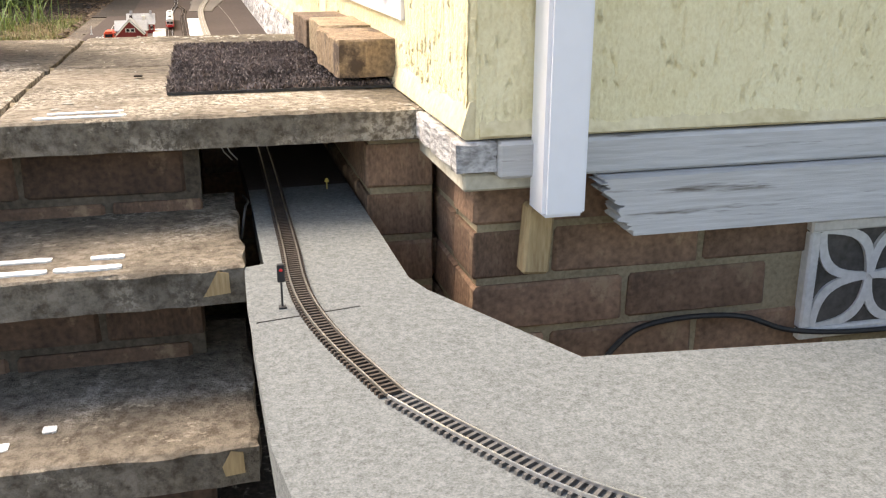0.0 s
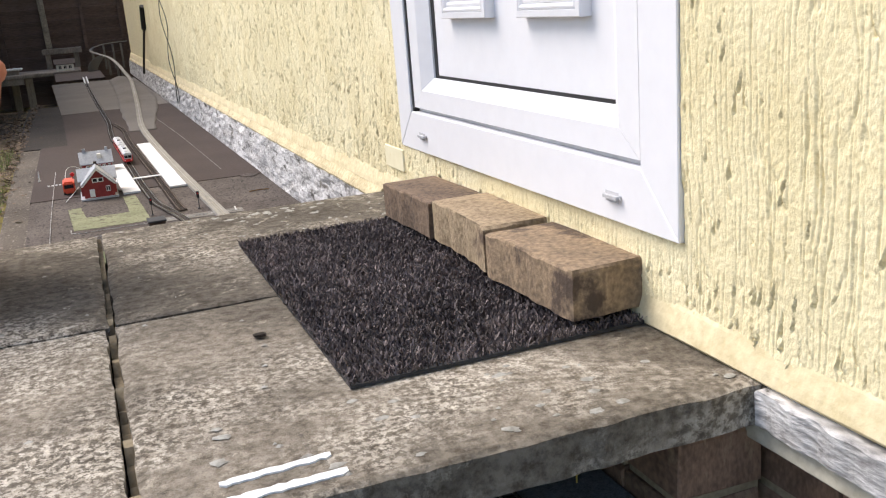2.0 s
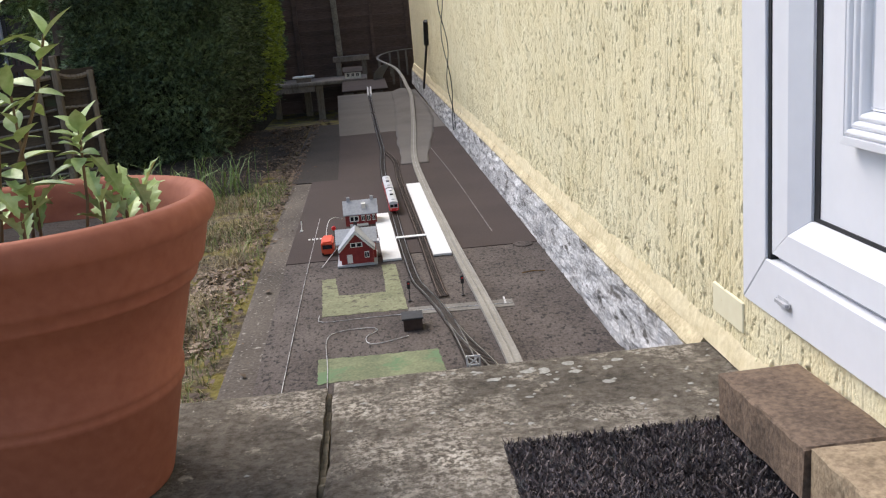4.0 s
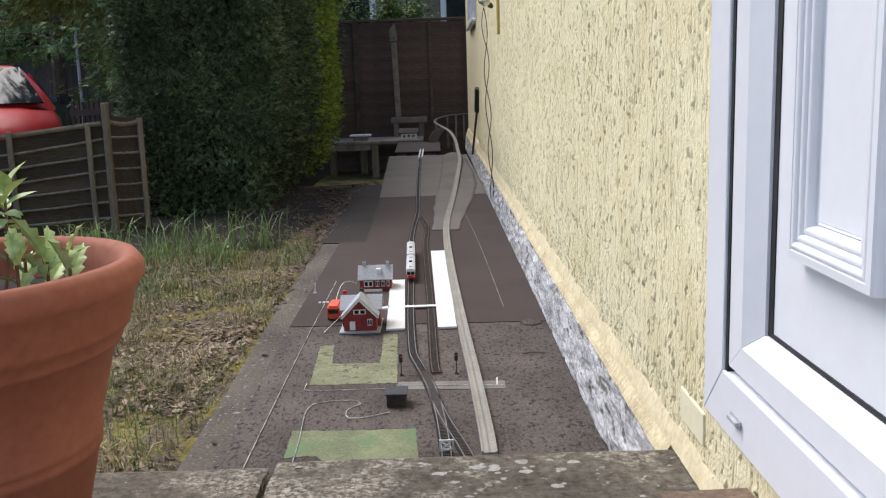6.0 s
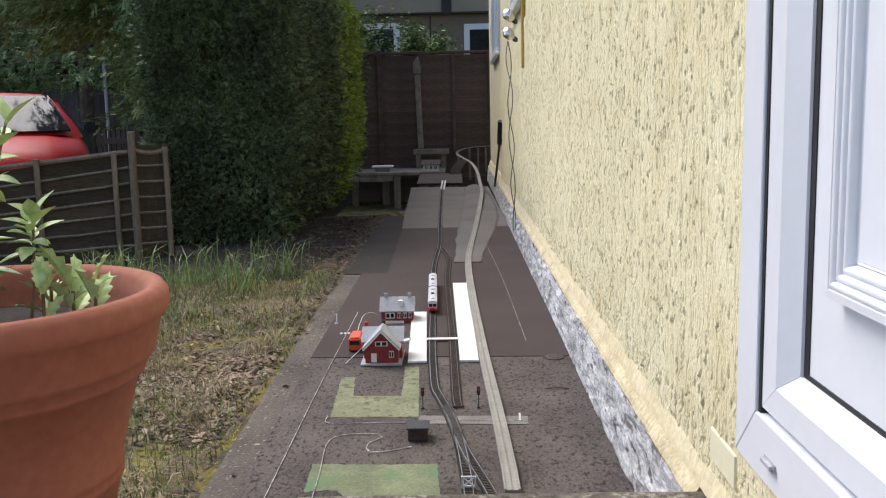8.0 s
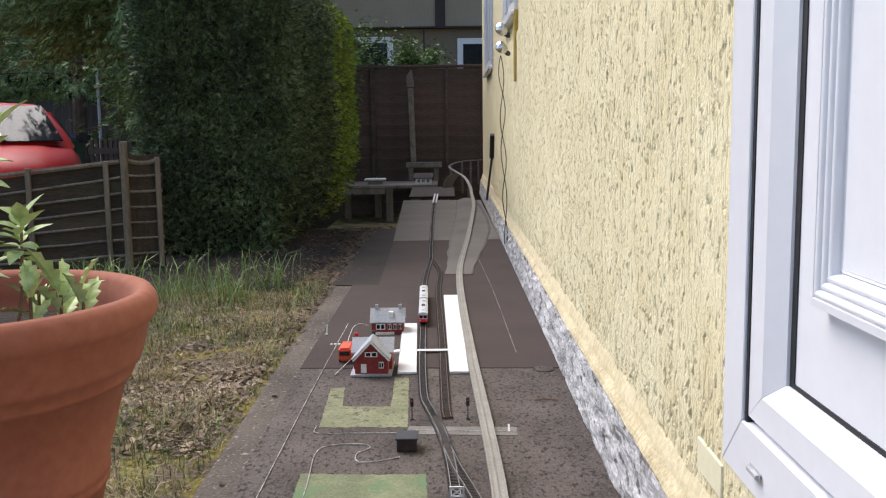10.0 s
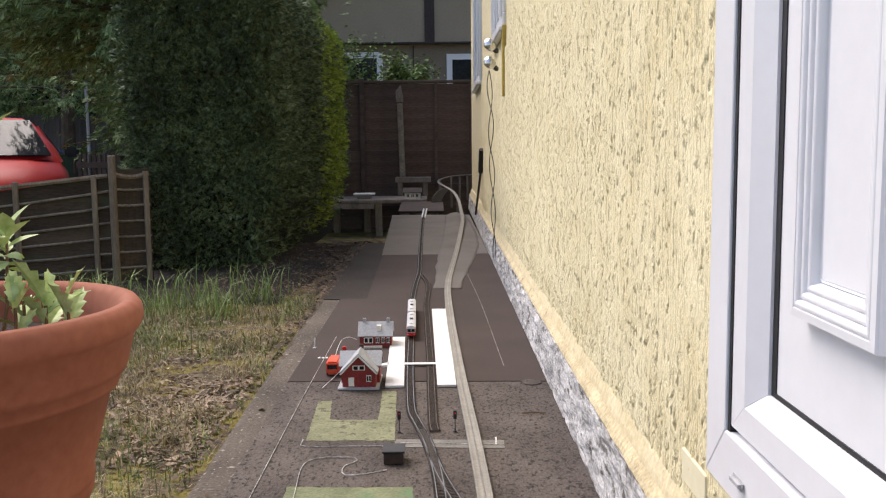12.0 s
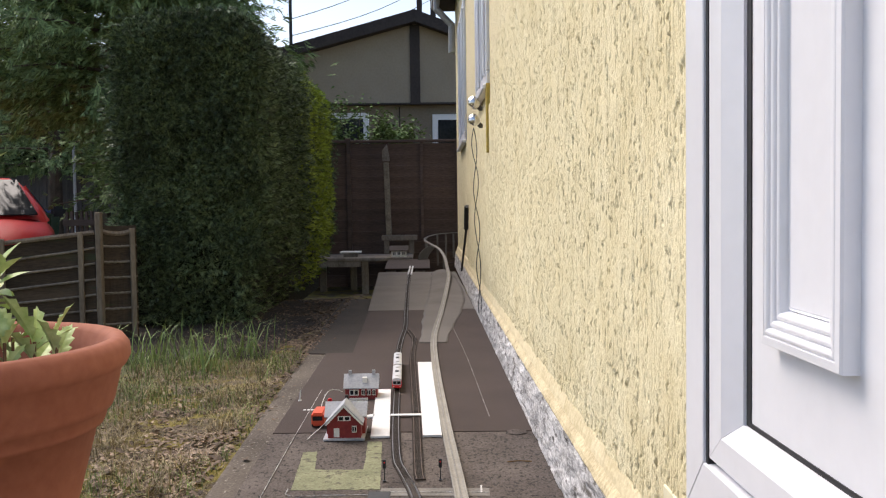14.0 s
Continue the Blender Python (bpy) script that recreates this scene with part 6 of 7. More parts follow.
def potted_plant():
    CX, CY = -0.88, 0.87
    p = thing("flower_pot", "large ribbed terracotta flower pot on the landing", "flower pot", at=(CX, CY, 0.0))
    # plain tapered body with one double bead, and a deep two-tier collar under a rolled rim
    prof = [(0.0, 0.001), (0.113, 0.001), (0.12, 0.005), (0.1225, 0.012), (0.1475, 0.118), (0.1505, 0.1205), (0.151, 0.126), (0.1495, 0.13), (0.152, 0.133), (0.1525, 0.139), (0.1505, 0.143), (0.1755, 0.236), (0.182, 0.238), (0.1845, 0.243), (0.1865, 0.253), (0.192, 0.256), (0.1945, 0.262), (0.2035, 0.298), (0.209, 0.302), (0.2135, 0.311), (0.2125, 0.323), (0.206, 0.3315), (0.196, 0.333), (0.187, 0.325), (0.18, 0.3), (0.176, 0.28), (0.0, 0.28)]
    prof = [(r, z * 1.022) for r, z in prof]
    part("pot", lathe(prof, 72), "terracotta", p, smooth=True)
    part("soil", lathe([(0, 0.284), (0.172, 0.284), (0.176, 0.29), (0.12, 0.298), (0.0, 0.302)], 36), "soil", p)
    rnd = random.Random(21)
    SHIFT = Vector((-0.024, 0.022, -0.008))

    def sprig(base, top, count, ll, ww, spread, label):
        pl = thing("pot_plant", label, "plant", "plants in the pot")
        base, top = Vector(base) + SHIFT, Vector(top) + SHIFT
        part("stem", tube([base, base.lerp(top, 0.5) + Vector((0.004, 0.003, 0)), top], 0.0022, 6, r_end=0.0014), "stem", pl)
        for i in range(count):
            u = i / max(1, count - 1)
            c = base.lerp(top, spread + (1 - spread) * u)
            v, f = leaf_shape(ll * rnd.uniform(0.7, 1.15), ww * rnd.uniform(0.8, 1.2))
            m = Matrix.Translation(c) @ Euler((radians(-8 + 62 * u + rnd.uniform(-12, 12)), radians(rnd.uniform(-20, 20)), i * 2.4 + rnd.uniform(-0.3, 0.3))).to_matrix().to_4x4()
            raw("leaf", [m @ Vector(q) for q in v], f, "leaf_light", pl, smooth=True)

    pale = "young plant with pale oval leaves on a thin stem"
    sprig((-0.785, 0.83, 0.275), (-0.77, 0.84, 0.43), 20, 0.034, 0.0078, 0.74, pale)
    sprig((-0.84, 0.83, 0.275), (-0.83, 0.83, 0.47), 13, 0.05, 0.0095, 0.4, pale)
    sprig((-0.835, 0.83, 0.4), (-0.785, 0.83, 0.53), 12, 0.046, 0.009, 0.45, pale)
    sprig((-0.88, 0.84, 0.275), (-0.845, 0.84, 0.55), 14, 0.05, 0.0095, 0.45, pale)
    sprig((-0.95, 0.78, 0.275), (-0.97, 0.76, 0.5), 12, 0.05, 0.01, 0.5, pale)

    def toothed(l, w):
        """A jagged leaf: broad blade with teeth along both edges and a folded midrib."""
        n = 9
        verts, faces = [(0, 0, 0)], []
        for i in range(1, n):
            t = i / n
            ww = w * math.sin(math.pi * t ** 0.75) ** 0.8 * (1.2 if i % 2 else 0.72)
            z = -0.3 * l * t * t
            up = 0.0 if i % 2 == 0 else 0.06 * l
            verts += [(-ww, l * t + up, z + ww * 0.4), (0, l * t, z), (ww, l * t + up, z + ww * 0.4)]
        verts.append((0, l, -0.3 * l))
        faces += [(0, 2, 1), (0, 3, 2)]
        for i in range(n - 2):
            b = 1 + 3 * i
            faces += [(b, b + 1, b + 4, b + 3), (b + 1, b + 2, b + 5, b + 4)]
        b = 1 + 3 * (n - 2)
        faces += [(b, b + 1, len(verts) - 1), (b + 1, b + 2, len(verts) - 1)]
        return verts, faces

    for x, y, k, size in ((-0.762, 0.868, 5, 0.054), (-0.738, 0.868, 3, 0.056), (-0.79, 0.878, 4, 0.05), (-0.855, 0.86, 5, 0.05), (-0.775, 0.825, 4, 0.036), (-0.85, 0.8, 4, 0.042), (-0.91, 0.88, 5, 0.045), (-0.91, 0.76, 4, 0.04), (-0.97, 0.92, 4, 0.045)):
        w = thing("pot_weed", "low green weed with jagged leaves in the pot soil", "plant", "weeds in the pot")
        h = rnd.uniform(0.03, 0.05)
        part("stem", tube([(x, y, 0.262), (x + 0.002, y, 0.3 + h)], 0.0018, 6), "stem", w)
        for j in range(k):
            v, f = toothed(size * rnd.uniform(0.75, 1.1), size * 0.18)
            m = Matrix.Translation((x, y, 0.303 + h * (j + 1) / k)) @ Euler((radians(rnd.uniform(38, 80)), radians(rnd.uniform(-25, 25)), j * 2.4 + rnd.uniform(-0.4, 0.4))).to_matrix().to_4x4()
            raw("leaf", [m @ Vector(q) for q in v], f, "leaf_light", w)


potted_plant()


def blades(name, count, where, mat, lo, hi, label, seed, width=0.002, bend=0.5):
    """Many thin two-segment blades as one sheet of growth."""
    rnd = random.Random(seed)
    verts, faces = [], []
    while len(faces) < count * 2:
        q = where(rnd)
        if q is None:
            continue
        x, y, z = q
        h = rnd.uniform(lo, hi)
        a = rnd.uniform(0, 6.283)
        b = rnd.uniform(0.1, bend) * h
        w = width * rnd.uniform(0.6, 1.4)
        dx, dy = math.cos(a), math.sin(a)
        px, py = -dy * w, dx * w
        i = len(verts)
        verts += [(x - px, y - py, z - 0.005), (x + px, y + py, z - 0.005), (x + dx * b * 0.4 - px * 0.8, y + dy * b * 0.4 - py * 0.8, z + h * 0.6), (x + dx * b * 0.4 + px * 0.8, y + dy * b * 0.4 + py * 0.8, z + h * 0.6), (x + dx * b, y + dy * b, z + h * (1 - 0.3 * b / h))]
        faces += [(i, i + 1, i + 3, i + 2), (i + 2, i + 3, i + 4)]
    return tagged(raw(name, verts, faces, mat), label, "grass", kind="stuff")


def lawn():
    def patchy(rnd):
        x, y = rnd.uniform(-2.9, -0.87), 1.2 + 2.9 * rnd.random() ** 1.1
        if noise.noise((x * 2.2, y * 2.2, 0)) < -0.12:
            return None
        return x, y, ground_height(x, y)

    def all_over(rnd):
        x, y = rnd.uniform(-2.9, -0.87), 1.2 + 3.0 * rnd.random() ** 1.1
        return x, y, ground_height(x, y)

    def tall(rnd):
        cx, cy = rnd.choice([(-1.85, 3.95), (-1.5, 3.95), (-1.46, 3.98), (-1.16, 4.1), (-1.95, 4.1), (-1.3, 3.75), (-1.88, 3.98)])
        x, y = rnd.gauss(cx, 0.085), rnd.gauss(cy, 0.1)
        return x, y, ground_height(x, y)

    def back(rnd):
        x, y = rnd.uniform(-2.8, -0.95), rnd.uniform(2.7, 4.25)
        if noise.noise((x * 3, y * 3, 8)) < 0.12:
            return None
        return x, y, ground_height(x, y)

    blades("long_grass", 800, back, "grass", 0.03, 0.11, "longer arching green grass towards the hedge", 5, 0.0014, 2.0)
    blades("grass", 14000, patchy, "grass", 0.012, 0.06, "short patchy green grass beside the path", 1, 0.001, 1.2)
    blades("dry_grass", 32000, all_over, "dry_grass", 0.004, 0.02, "flattened straw-coloured dry grass", 2, 0.0009, 5.0)
    blades("tall_grass", 520, tall, "tall_grass", 0.05, 0.25, "tall green grass tufts at the hedge foot", 3, 0.0022, 1.2)
    def straw(rnd):
        x, y = -0.93 - abs(rnd.gauss(0, 0.4)), rnd.uniform(1.3, 3.9)
        if noise.noise((x * 3, y * 3, 4)) < -0.05:
            return None
        return x, y, ground_height(x, y)

    blades("straw", 4200, straw, "dry_grass", 0.02, 0.075, "longer bent straw among the lawn grass", 6, 0.0012, 2.2)
    # bare soil under the hedge, its near-black colour standing in for shade
    verts, faces = [], []
    ys = [3.95 + 0.1 * i for i in range(58)]
    for y in ys:
        for k in range(25):
            e = -0.9 + 0.06 * noise.noise((y * 4, 3, 0)) - 0.12 * (1 - step_between(y, 4.2, 5.2))
            x = -2.7 + (e + 2.7) * k / 24
            yy = y + (0.12 * noise.noise((x * 5, 0, 1)) if y < 4.2 else 0)
            drop = -0.02 if k in (0, 24) or y == ys[0] else 0.012
            verts.append((x, yy, ground_height(x, yy) + drop + 0.008 * noise.noise((x * 11, y * 11, 2))))
    for i in range(len(ys) - 1):
        for k in range(24):
            faces.append((25 * i + k, 25 * i + k + 1, 25 * i + k + 26, 25 * i + k + 25))
    tagged(raw("shaded_soil_bed", verts, faces, "soil", smooth=True), "bare soil under the hedge, darkened for the shade there", "soil", kind="stuff")
    rnd = random.Random(9)
    verts, faces = [], []
    for _ in range(15000):
        x = -0.84 - abs(rnd.gauss(0, 0.5))
        y = 1.25 + rnd.random() * 8
        f = rnd.random()
        if f < 0.01:
            x = rnd.uniform(-0.9, -0.77)
        elif f < 0.5:
            x, y = -0.85 - abs(rnd.gauss(0, 0.16)), rnd.uniform(2.9, 8.6)
            if noise.noise((x * 6, y * 3, 2)) < -0.1:
                continue
        z = (ground_height(x, y) + (0.012 if y > 4.1 else 0) if x < -0.88 else -0.156 - 0.37 * step_between(y, 6.2, 9.8)) + 0.006
        s = rnd.uniform(0.004, 0.008 + 0.012 * rnd.random() + (0.012 if y < 3 and rnd.random() < 0.1 else 0))
        m = Matrix.Translation((x, y, z - 0.003)) @ Euler((rnd.uniform(-0.4, 0.4), rnd.uniform(-0.4, 0.4), rnd.uniform(0, 6.28))).to_matrix().to_4x4()
        b = len(verts)
        verts += [tuple(m @ Vector(q)) for q in ((-s, 0, 0), (0, -s * 0.45, s * 0.15), (s, 0, 0), (0, s * 0.45, s * 0.15))]
        faces += [(b, b + 1, b + 3), (b + 1, b + 2, b + 3)]
    pale_v, pale_f = [], []
    for k in range(4300):
        x, y = -0.9 - abs(rnd.gauss(0, 0.55 if k < 2300 else 0.14)), rnd.uniform(1.25, 3.7 if k < 2300 else 2.9)
        if noise.noise((x * 2.5, y * 2.5, 6)) < -0.15:
            continue
        s = rnd.uniform(0.005, 0.015)
        m = Matrix.Translation((x, y, ground_height(x, y) + 0.009)) @ Euler((rnd.uniform(-0.5, 0.5), rnd.uniform(-0.5, 0.5), rnd.uniform(0, 6.28))).to_matrix().to_4x4()
        b = len(pale_v)
        pale_v += [tuple(m @ Vector(q)) for q in ((-s, 0, 0), (-s * 0.3, -s * 0.45, s * 0.2), (s * 0.5, -s * 0.35, s * 0.12), (s, 0, 0), (s * 0.4, s * 0.4, s * 0.15), (-s * 0.4, s * 0.42, s * 0.22))]
        pale_f += [(b, b + 1, b + 2, b + 3), (b, b + 3, b + 4, b + 5)]
    tagged(raw("fallen_leaves", pale_v, pale_f, "pale_leaf"), "pale curled dead leaves scattered over the lawn", "leaves", kind="stuff")
    tagged(raw("leaf_litter", verts, faces, "dead_leaf"), "scattered brown dead leaves along the lawn edge", "leaves", kind="stuff")


lawn()


def low_fence():
    f = thing("low_fence", "low weathered lap-board fence with grey battens", "fence")
    rnd = random.Random(14)
    a, b = Vector((-4.3, 4.5, 0)), Vector((-2.14, 4.95, 0))

    def panel(a, b, za, zb, n_boards, battens):
        d = (b - a)
        L = d.length
        rot = math.atan2(d.y, d.x)
        for k in range(n_boards):
            t = k / n_boards
            bm = bmesh.new()
            nseg = 16
            h = (za + 0.32) / n_boards * 1.3
            rows = []
            for i in range(nseg + 1):
                u = i / nseg
                p = a.lerp(b, u)
                top = za + (zb - za) * u
                sag = -min(0.045, 0.02 * L) * math.sin(math.pi * u) * (0.2 + t)
                z0 = -0.32 + (top + 0.32) * t + sag
                off = Vector((d.y, -d.x, 0)).normalized()
                z1 = z0 + h
                wob = 0.006 * noise.noise((u * 8, k, 0))
                rows.append([bm.verts.new(p + off * (0.012 + wob) + Vector((0, 0, z0))), bm.verts.new(p + off * (0.002) + Vector((0, 0, z1))), bm.verts.new(p - off * 0.008 + Vector((0, 0, z1))), bm.verts.new(p - off * 0.004 + Vector((0, 0, z0)))])
            for r0, r1 in zip(rows, rows[1:]):
                for j in range(4):
                    bm.faces.new((r0[j], r0[(j + 1) % 4], r1[(j + 1) % 4], r1[j]))
            bmesh.ops.recalc_face_normals(bm, faces=bm.faces[:])
            bo = part("board", bm, "fence_old", f)
            off = Vector((d.y, -d.x, 0)).normalized()
            lip = [a.lerp(b, i / nseg) + off * 0.016 + Vector((0, 0, -0.32 + (za + (zb - za) * i / nseg + 0.32) * t - min(0.045, 0.02 * L) * math.sin(math.pi * i / nseg) * (0.2 + t) + 0.004 * noise.noise((i * 0.9, k, 3)))) for i in range(nseg + 1)]
            part("lap_edge", tube(lip, 0.007, 5), "lap_edge", bo)
        for u in battens:
            p = a.lerp(b, u)
            top = za + (zb - za) * u
            m = Matrix.Translation((p.x, p.y - 0.025, -0.35)) @ Matrix.Rotation(rot, 4, "Z")
            part("batten", box((-0.014, -0.012, 0), (0.014, 0.012, top + 0.36), 0.003, m=m), "batten", f)
        off = Vector((0, -0.012, 0))
        bm = tube([a.lerp(b, i / 10) + off + Vector((0, 0, za + (zb - za) * i / 10 - 0.02 * math.sin(math.pi * i / 10))) for i in range(11)], 0.014, 6)
        part("top_rail", bm, "batten", f)

    panel(a, b, 0.19, 0.36, 8, (0.15, 0.33, 0.5, 0.645, 0.79, 0.97))
    panel(Vector((-2.12, 4.98, 0)), Vector((-1.95, 5.06, 0)), 0.37, 0.37, 8, (0.93,))
    part("post", box((-2.122, 4.9, -0.4), (-2.09, 4.94, 0.47), 0.005, m=Matrix.Identity(4)), "batten", f)
    g = thing("iron_gate", "dark slatted gate beyond the low fence", "gate")
    for i in range(7):
        part("slat", box((-2.7 + i * 0.032, 6.0, -0.4), (-2.685 + i * 0.032, 6.02, 0.47 + 0.005 * (i % 2))), "fence_dark", g)
    part("gate_rail", box((-2.71, 5.98, 0.38), (-2.48, 6.0, 0.42)), "fence_dark", g)
    part("gate_post", box((-2.48, 5.95, -0.4), (-2.41, 6.02, 0.46)), "fence_old", g)


low_fence()


def sprays(name, pts, mat, size, seed, parent, label="", droop=0.3):
    """Many small feathery leaf sprays at points with outward directions."""
    rnd = random.Random(seed)
    verts, faces = [], []
    for (p, n) in pts:
        n = Vector(n)
        s = size * rnd.uniform(0.6, 1.4)
        side = n.cross(Vector((rnd.uniform(-1, 1), rnd.uniform(-1, 1), rnd.uniform(-1, 1)))).normalized()
        d = (n + 0.9 * Vector((rnd.uniform(-1, 1), rnd.uniform(-1, 1), rnd.uniform(-1, 1))) - Vector((0, 0, droop))).normalized()
        p = Vector(p)
        for k, at, reach in ((-0.8, 0.15, 0.55), (0.8, 0.25, 0.55), (-0.7, 0.45, 0.42), (0.7, 0.55, 0.4), (0.0, 0.0, 1.0)):
            q = (d + side * k).normalized()
            w = side * s * (0.07 if k == 0 else 0.055) + d * s * (0.0 if k == 0 else 0.05)
            b = len(verts)
            root = p + d * s * at
            tip = root + q * s * reach - Vector((0, 0, droop * 0.25 * s * reach))
            mid = root + q * s * reach * 0.5
            verts += [tuple(root), tuple(mid + w), tuple(tip), tuple(mid - w)]
            faces.append((b, b + 1, b + 2, b + 3))
    return raw(name, verts, faces, mat, parent, label)


HX0, HX1, HY0, HY1 = -2.14, -1.29, 5.25, 9.6


def hedge_inset(z):
    """How far the clipped sides draw in: a rounded shoulder at the top, a thin skirt at the foot."""
    t = max(0.0, (z - 1.44) / 0.2)
    return 0.17 * t ** 2.2 + 0.1 * min(1.0, max(0.0, (0.2 - z) / 0.3))


def hedge():
    h = thing("hedge", "tall clipped dark green conifer hedge with golden side", "hedge")
    # Core coloured near black: the shade within and below the hedge.
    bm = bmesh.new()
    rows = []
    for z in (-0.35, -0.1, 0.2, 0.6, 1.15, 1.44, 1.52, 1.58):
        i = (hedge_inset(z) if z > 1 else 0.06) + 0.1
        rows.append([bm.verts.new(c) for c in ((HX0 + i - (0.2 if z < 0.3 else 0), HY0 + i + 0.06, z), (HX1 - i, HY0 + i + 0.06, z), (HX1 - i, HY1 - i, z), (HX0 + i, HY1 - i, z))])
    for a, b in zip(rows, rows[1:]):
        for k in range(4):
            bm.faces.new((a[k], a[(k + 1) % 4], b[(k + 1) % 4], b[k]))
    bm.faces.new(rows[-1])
    part("shade_filler", bm, "shade_core", h)
    rnd = random.Random(31)
    green, gold = [], []

    def bulge(a, b, c):
        return 0.055 * noise.noise((a * 2.6, b * 2.6, c)) + 0.03 * noise.noise((a * 8, b * 8, c + 3)) + 0.015 * noise.noise((a * 22, b * 22, c + 6))

    for _ in range(62000):
        z = rnd.uniform(-0.2, 1.64)
        i = hedge_inset(z)
        f = rnd.random()
        deep = 0.11 * rnd.random() ** 1.6
        if f < 0.52:
            x = rnd.uniform(HX0 + i, HX1 - i)
            ed = min(x - HX0 - i, HX1 - i - x)
            y = HY0 + i + 0.1 * (max(0, 0.12 - ed) / 0.12) ** 2 - bulge(x, z, 2) + deep
            if z < 0.2 + 0.2 * noise.noise((x * 4, y * 4, 8)) and rnd.random() < 0.6:
                continue
            green.append(((x, y, z), (0, -1, 0.35)))
        elif f < 0.8:
            y = HY0 + 0.04 + (HY1 - HY0) * rnd.random() ** 1.15
            x = HX1 - i + bulge(y, z, 5) - deep - 0.1 * (max(0, 0.12 - (y - HY0)) / 0.12) ** 2
            if z < 0.2 + 0.2 * noise.noise((x * 4, y * 4, 8)) and rnd.random() < 0.6:
                continue
            q = ((x, y, z), (1, -0.3, 0.35))
            (gold if rnd.random() < 0.9 * step_between(y + 0.5 * noise.noise((z * 3, y * 2, 7)), 6.8, 8.6) and y < 9.3 else green).append(q)
        elif f < 0.92:
            x, y = rnd.uniform(HX0 + 0.12, HX1 - 0.12), rnd.uniform(HY0 + 0.1, HY1)
            green.append(((x, y, 1.63 + bulge(x, y, 0) - 0.1 * (max(0, 0.2 - min(x - HX0, HX1 - x)) / 0.2)), (0, -0.2, 1)))
        else:
            y = rnd.uniform(HY0, HY0 + 2.2)
            green.append(((HX0 + i - bulge(y, z, 9), y, z), (-1, -0.3, 0.3)))
    sprays("foliage", green, "hedge", 0.052, 1, h, "dark green scale foliage")
    sprays("golden_foliage", gold, "hedge_gold", 0.055, 2, h, "yellow-green foliage")


hedge()


def conifer(x, y, base, height, radius, seed, count, label, size=0.22, low=0.3):
    t = thing("conifer_tree", label, "tree", "conifers")
    rnd = random.Random(seed)
    part("trunk", tube([(x, y, base - 0.1), (x + 0.05, y, base + height * 0.5), (x, y, base + height)], 0.16, 9, r_end=0.02), "bark", t)
    pts = []
    limbs = bmesh.new()
    for k in range(70):
        z = base + height * (low + (0.97 - low) * k / 70)
        a = k * 2.399 + rnd.uniform(-0.3, 0.3)
        reach = radius * (1 - 0.75 * (k / 70) ** 1.5) * rnd.uniform(0.75, 1.15)
        tip = Vector((x + reach * math.cos(a), y + reach * math.sin(a), z - 0.12 * reach + 0.1))
        root = Vector((x, y, z))
        tube([root, root.lerp(tip, 0.5) + Vector((0, 0, 0.08)), tip], 0.025, 5, limbs, 0.006, cap=False)
        for _ in range(count // 70):
            u = rnd.random() ** 0.6
            p = root.lerp(tip, u) + Vector((rnd.gauss(0, 0.16), rnd.gauss(0, 0.16), rnd.gauss(-0.05, 0.1)))
            pts.append((p, (math.cos(a), math.sin(a), 0.1)))
    part("branchwork", limbs, "bark", t)
    sprays("crown", pts, "conifer", size, seed, t, droop=0.6)


conifer(-3.7, 10.4, -0.5, 5.8, 1.9, 1, 30000, "large dark conifer with drooping sprays", 0.15, 0.37)
conifer(-3.1, 11.3, -0.5, 5.0, 1.2, 2, 12000, "dark conifer behind the clipped hedge", 0.14, 0.12)
conifer(-7.6, 18.2, -0.5, 7.5, 2.0, 3, 8000, "large dark conifer behind the parked car", 0.16, 0.25)
conifer(-11.5, 20.5, -0.5, 7.5, 2.6, 4, 7000, "tall broad conifer beyond the grey fence", 0.2, 0.2)
conifer(-3.9, 13.4, -0.5, 6.0, 1.5, 5, 9000, "dark conifer behind the hedge", 0.15, 0.15)


def bush():
    b = thing("leafy_bush", "loose leafy bush showing above the dark fence", "bush")
    rnd = random.Random(77)
    br = bmesh.new()
    verts, faces = [], []
    for k in range(58):
        a = rnd.uniform(-0.5, 3.7)
        root = Vector((-1.35, 13.1, 0.4))
        tip = Vector((-1.35 + 1.0 * math.cos(a) * rnd.uniform(0.4, 1), 13.0 + rnd.uniform(-0.4, 0.4), 1.35 + rnd.uniform(-0.1, 0.75) * max(0.25, math.sin(a))))
        tube([root, root.lerp(tip, 0.6) + Vector((0, 0, 0.15)), tip], 0.014, 5, br, 0.004, cap=False)
        for _ in range(210):
            u = rnd.uniform(0.3, 1)
            p = root.lerp(tip, u) + Vector((rnd.gauss(0, 0.08), rnd.gauss(0, 0.08), rnd.gauss(0.05, 0.08)))
            v, f = leaf_shape(rnd.uniform(0.045, 0.09), 0.018)
            m = Matrix.Translation(p) @ Euler((rnd.uniform(-0.6, 0.6), rnd.uniform(-0.6, 0.6), rnd.uniform(0, 6.28))).to_matrix().to_4x4()
            i = len(verts)
            verts += [tuple(m @ Vector(q)) for q in v]
            faces += [tuple(i + j for j in g) for g in f]
    part("branchwork", br, "bark", b)
    raw("foliage", verts, faces, "bush_leaf", b)
    part("trunk", tube([(-1.35, 13.1, -0.6), (-1.35, 13.1, 0.45)], 0.05, 8), "bark", b)


M["bush_leaf"] = material("bush_leaf", (0.1, 0.16, 0.055), (0.27, 0.37, 0.14), 0.7, 4, 40, 0, island=0.4, spec=0.15)
bush()

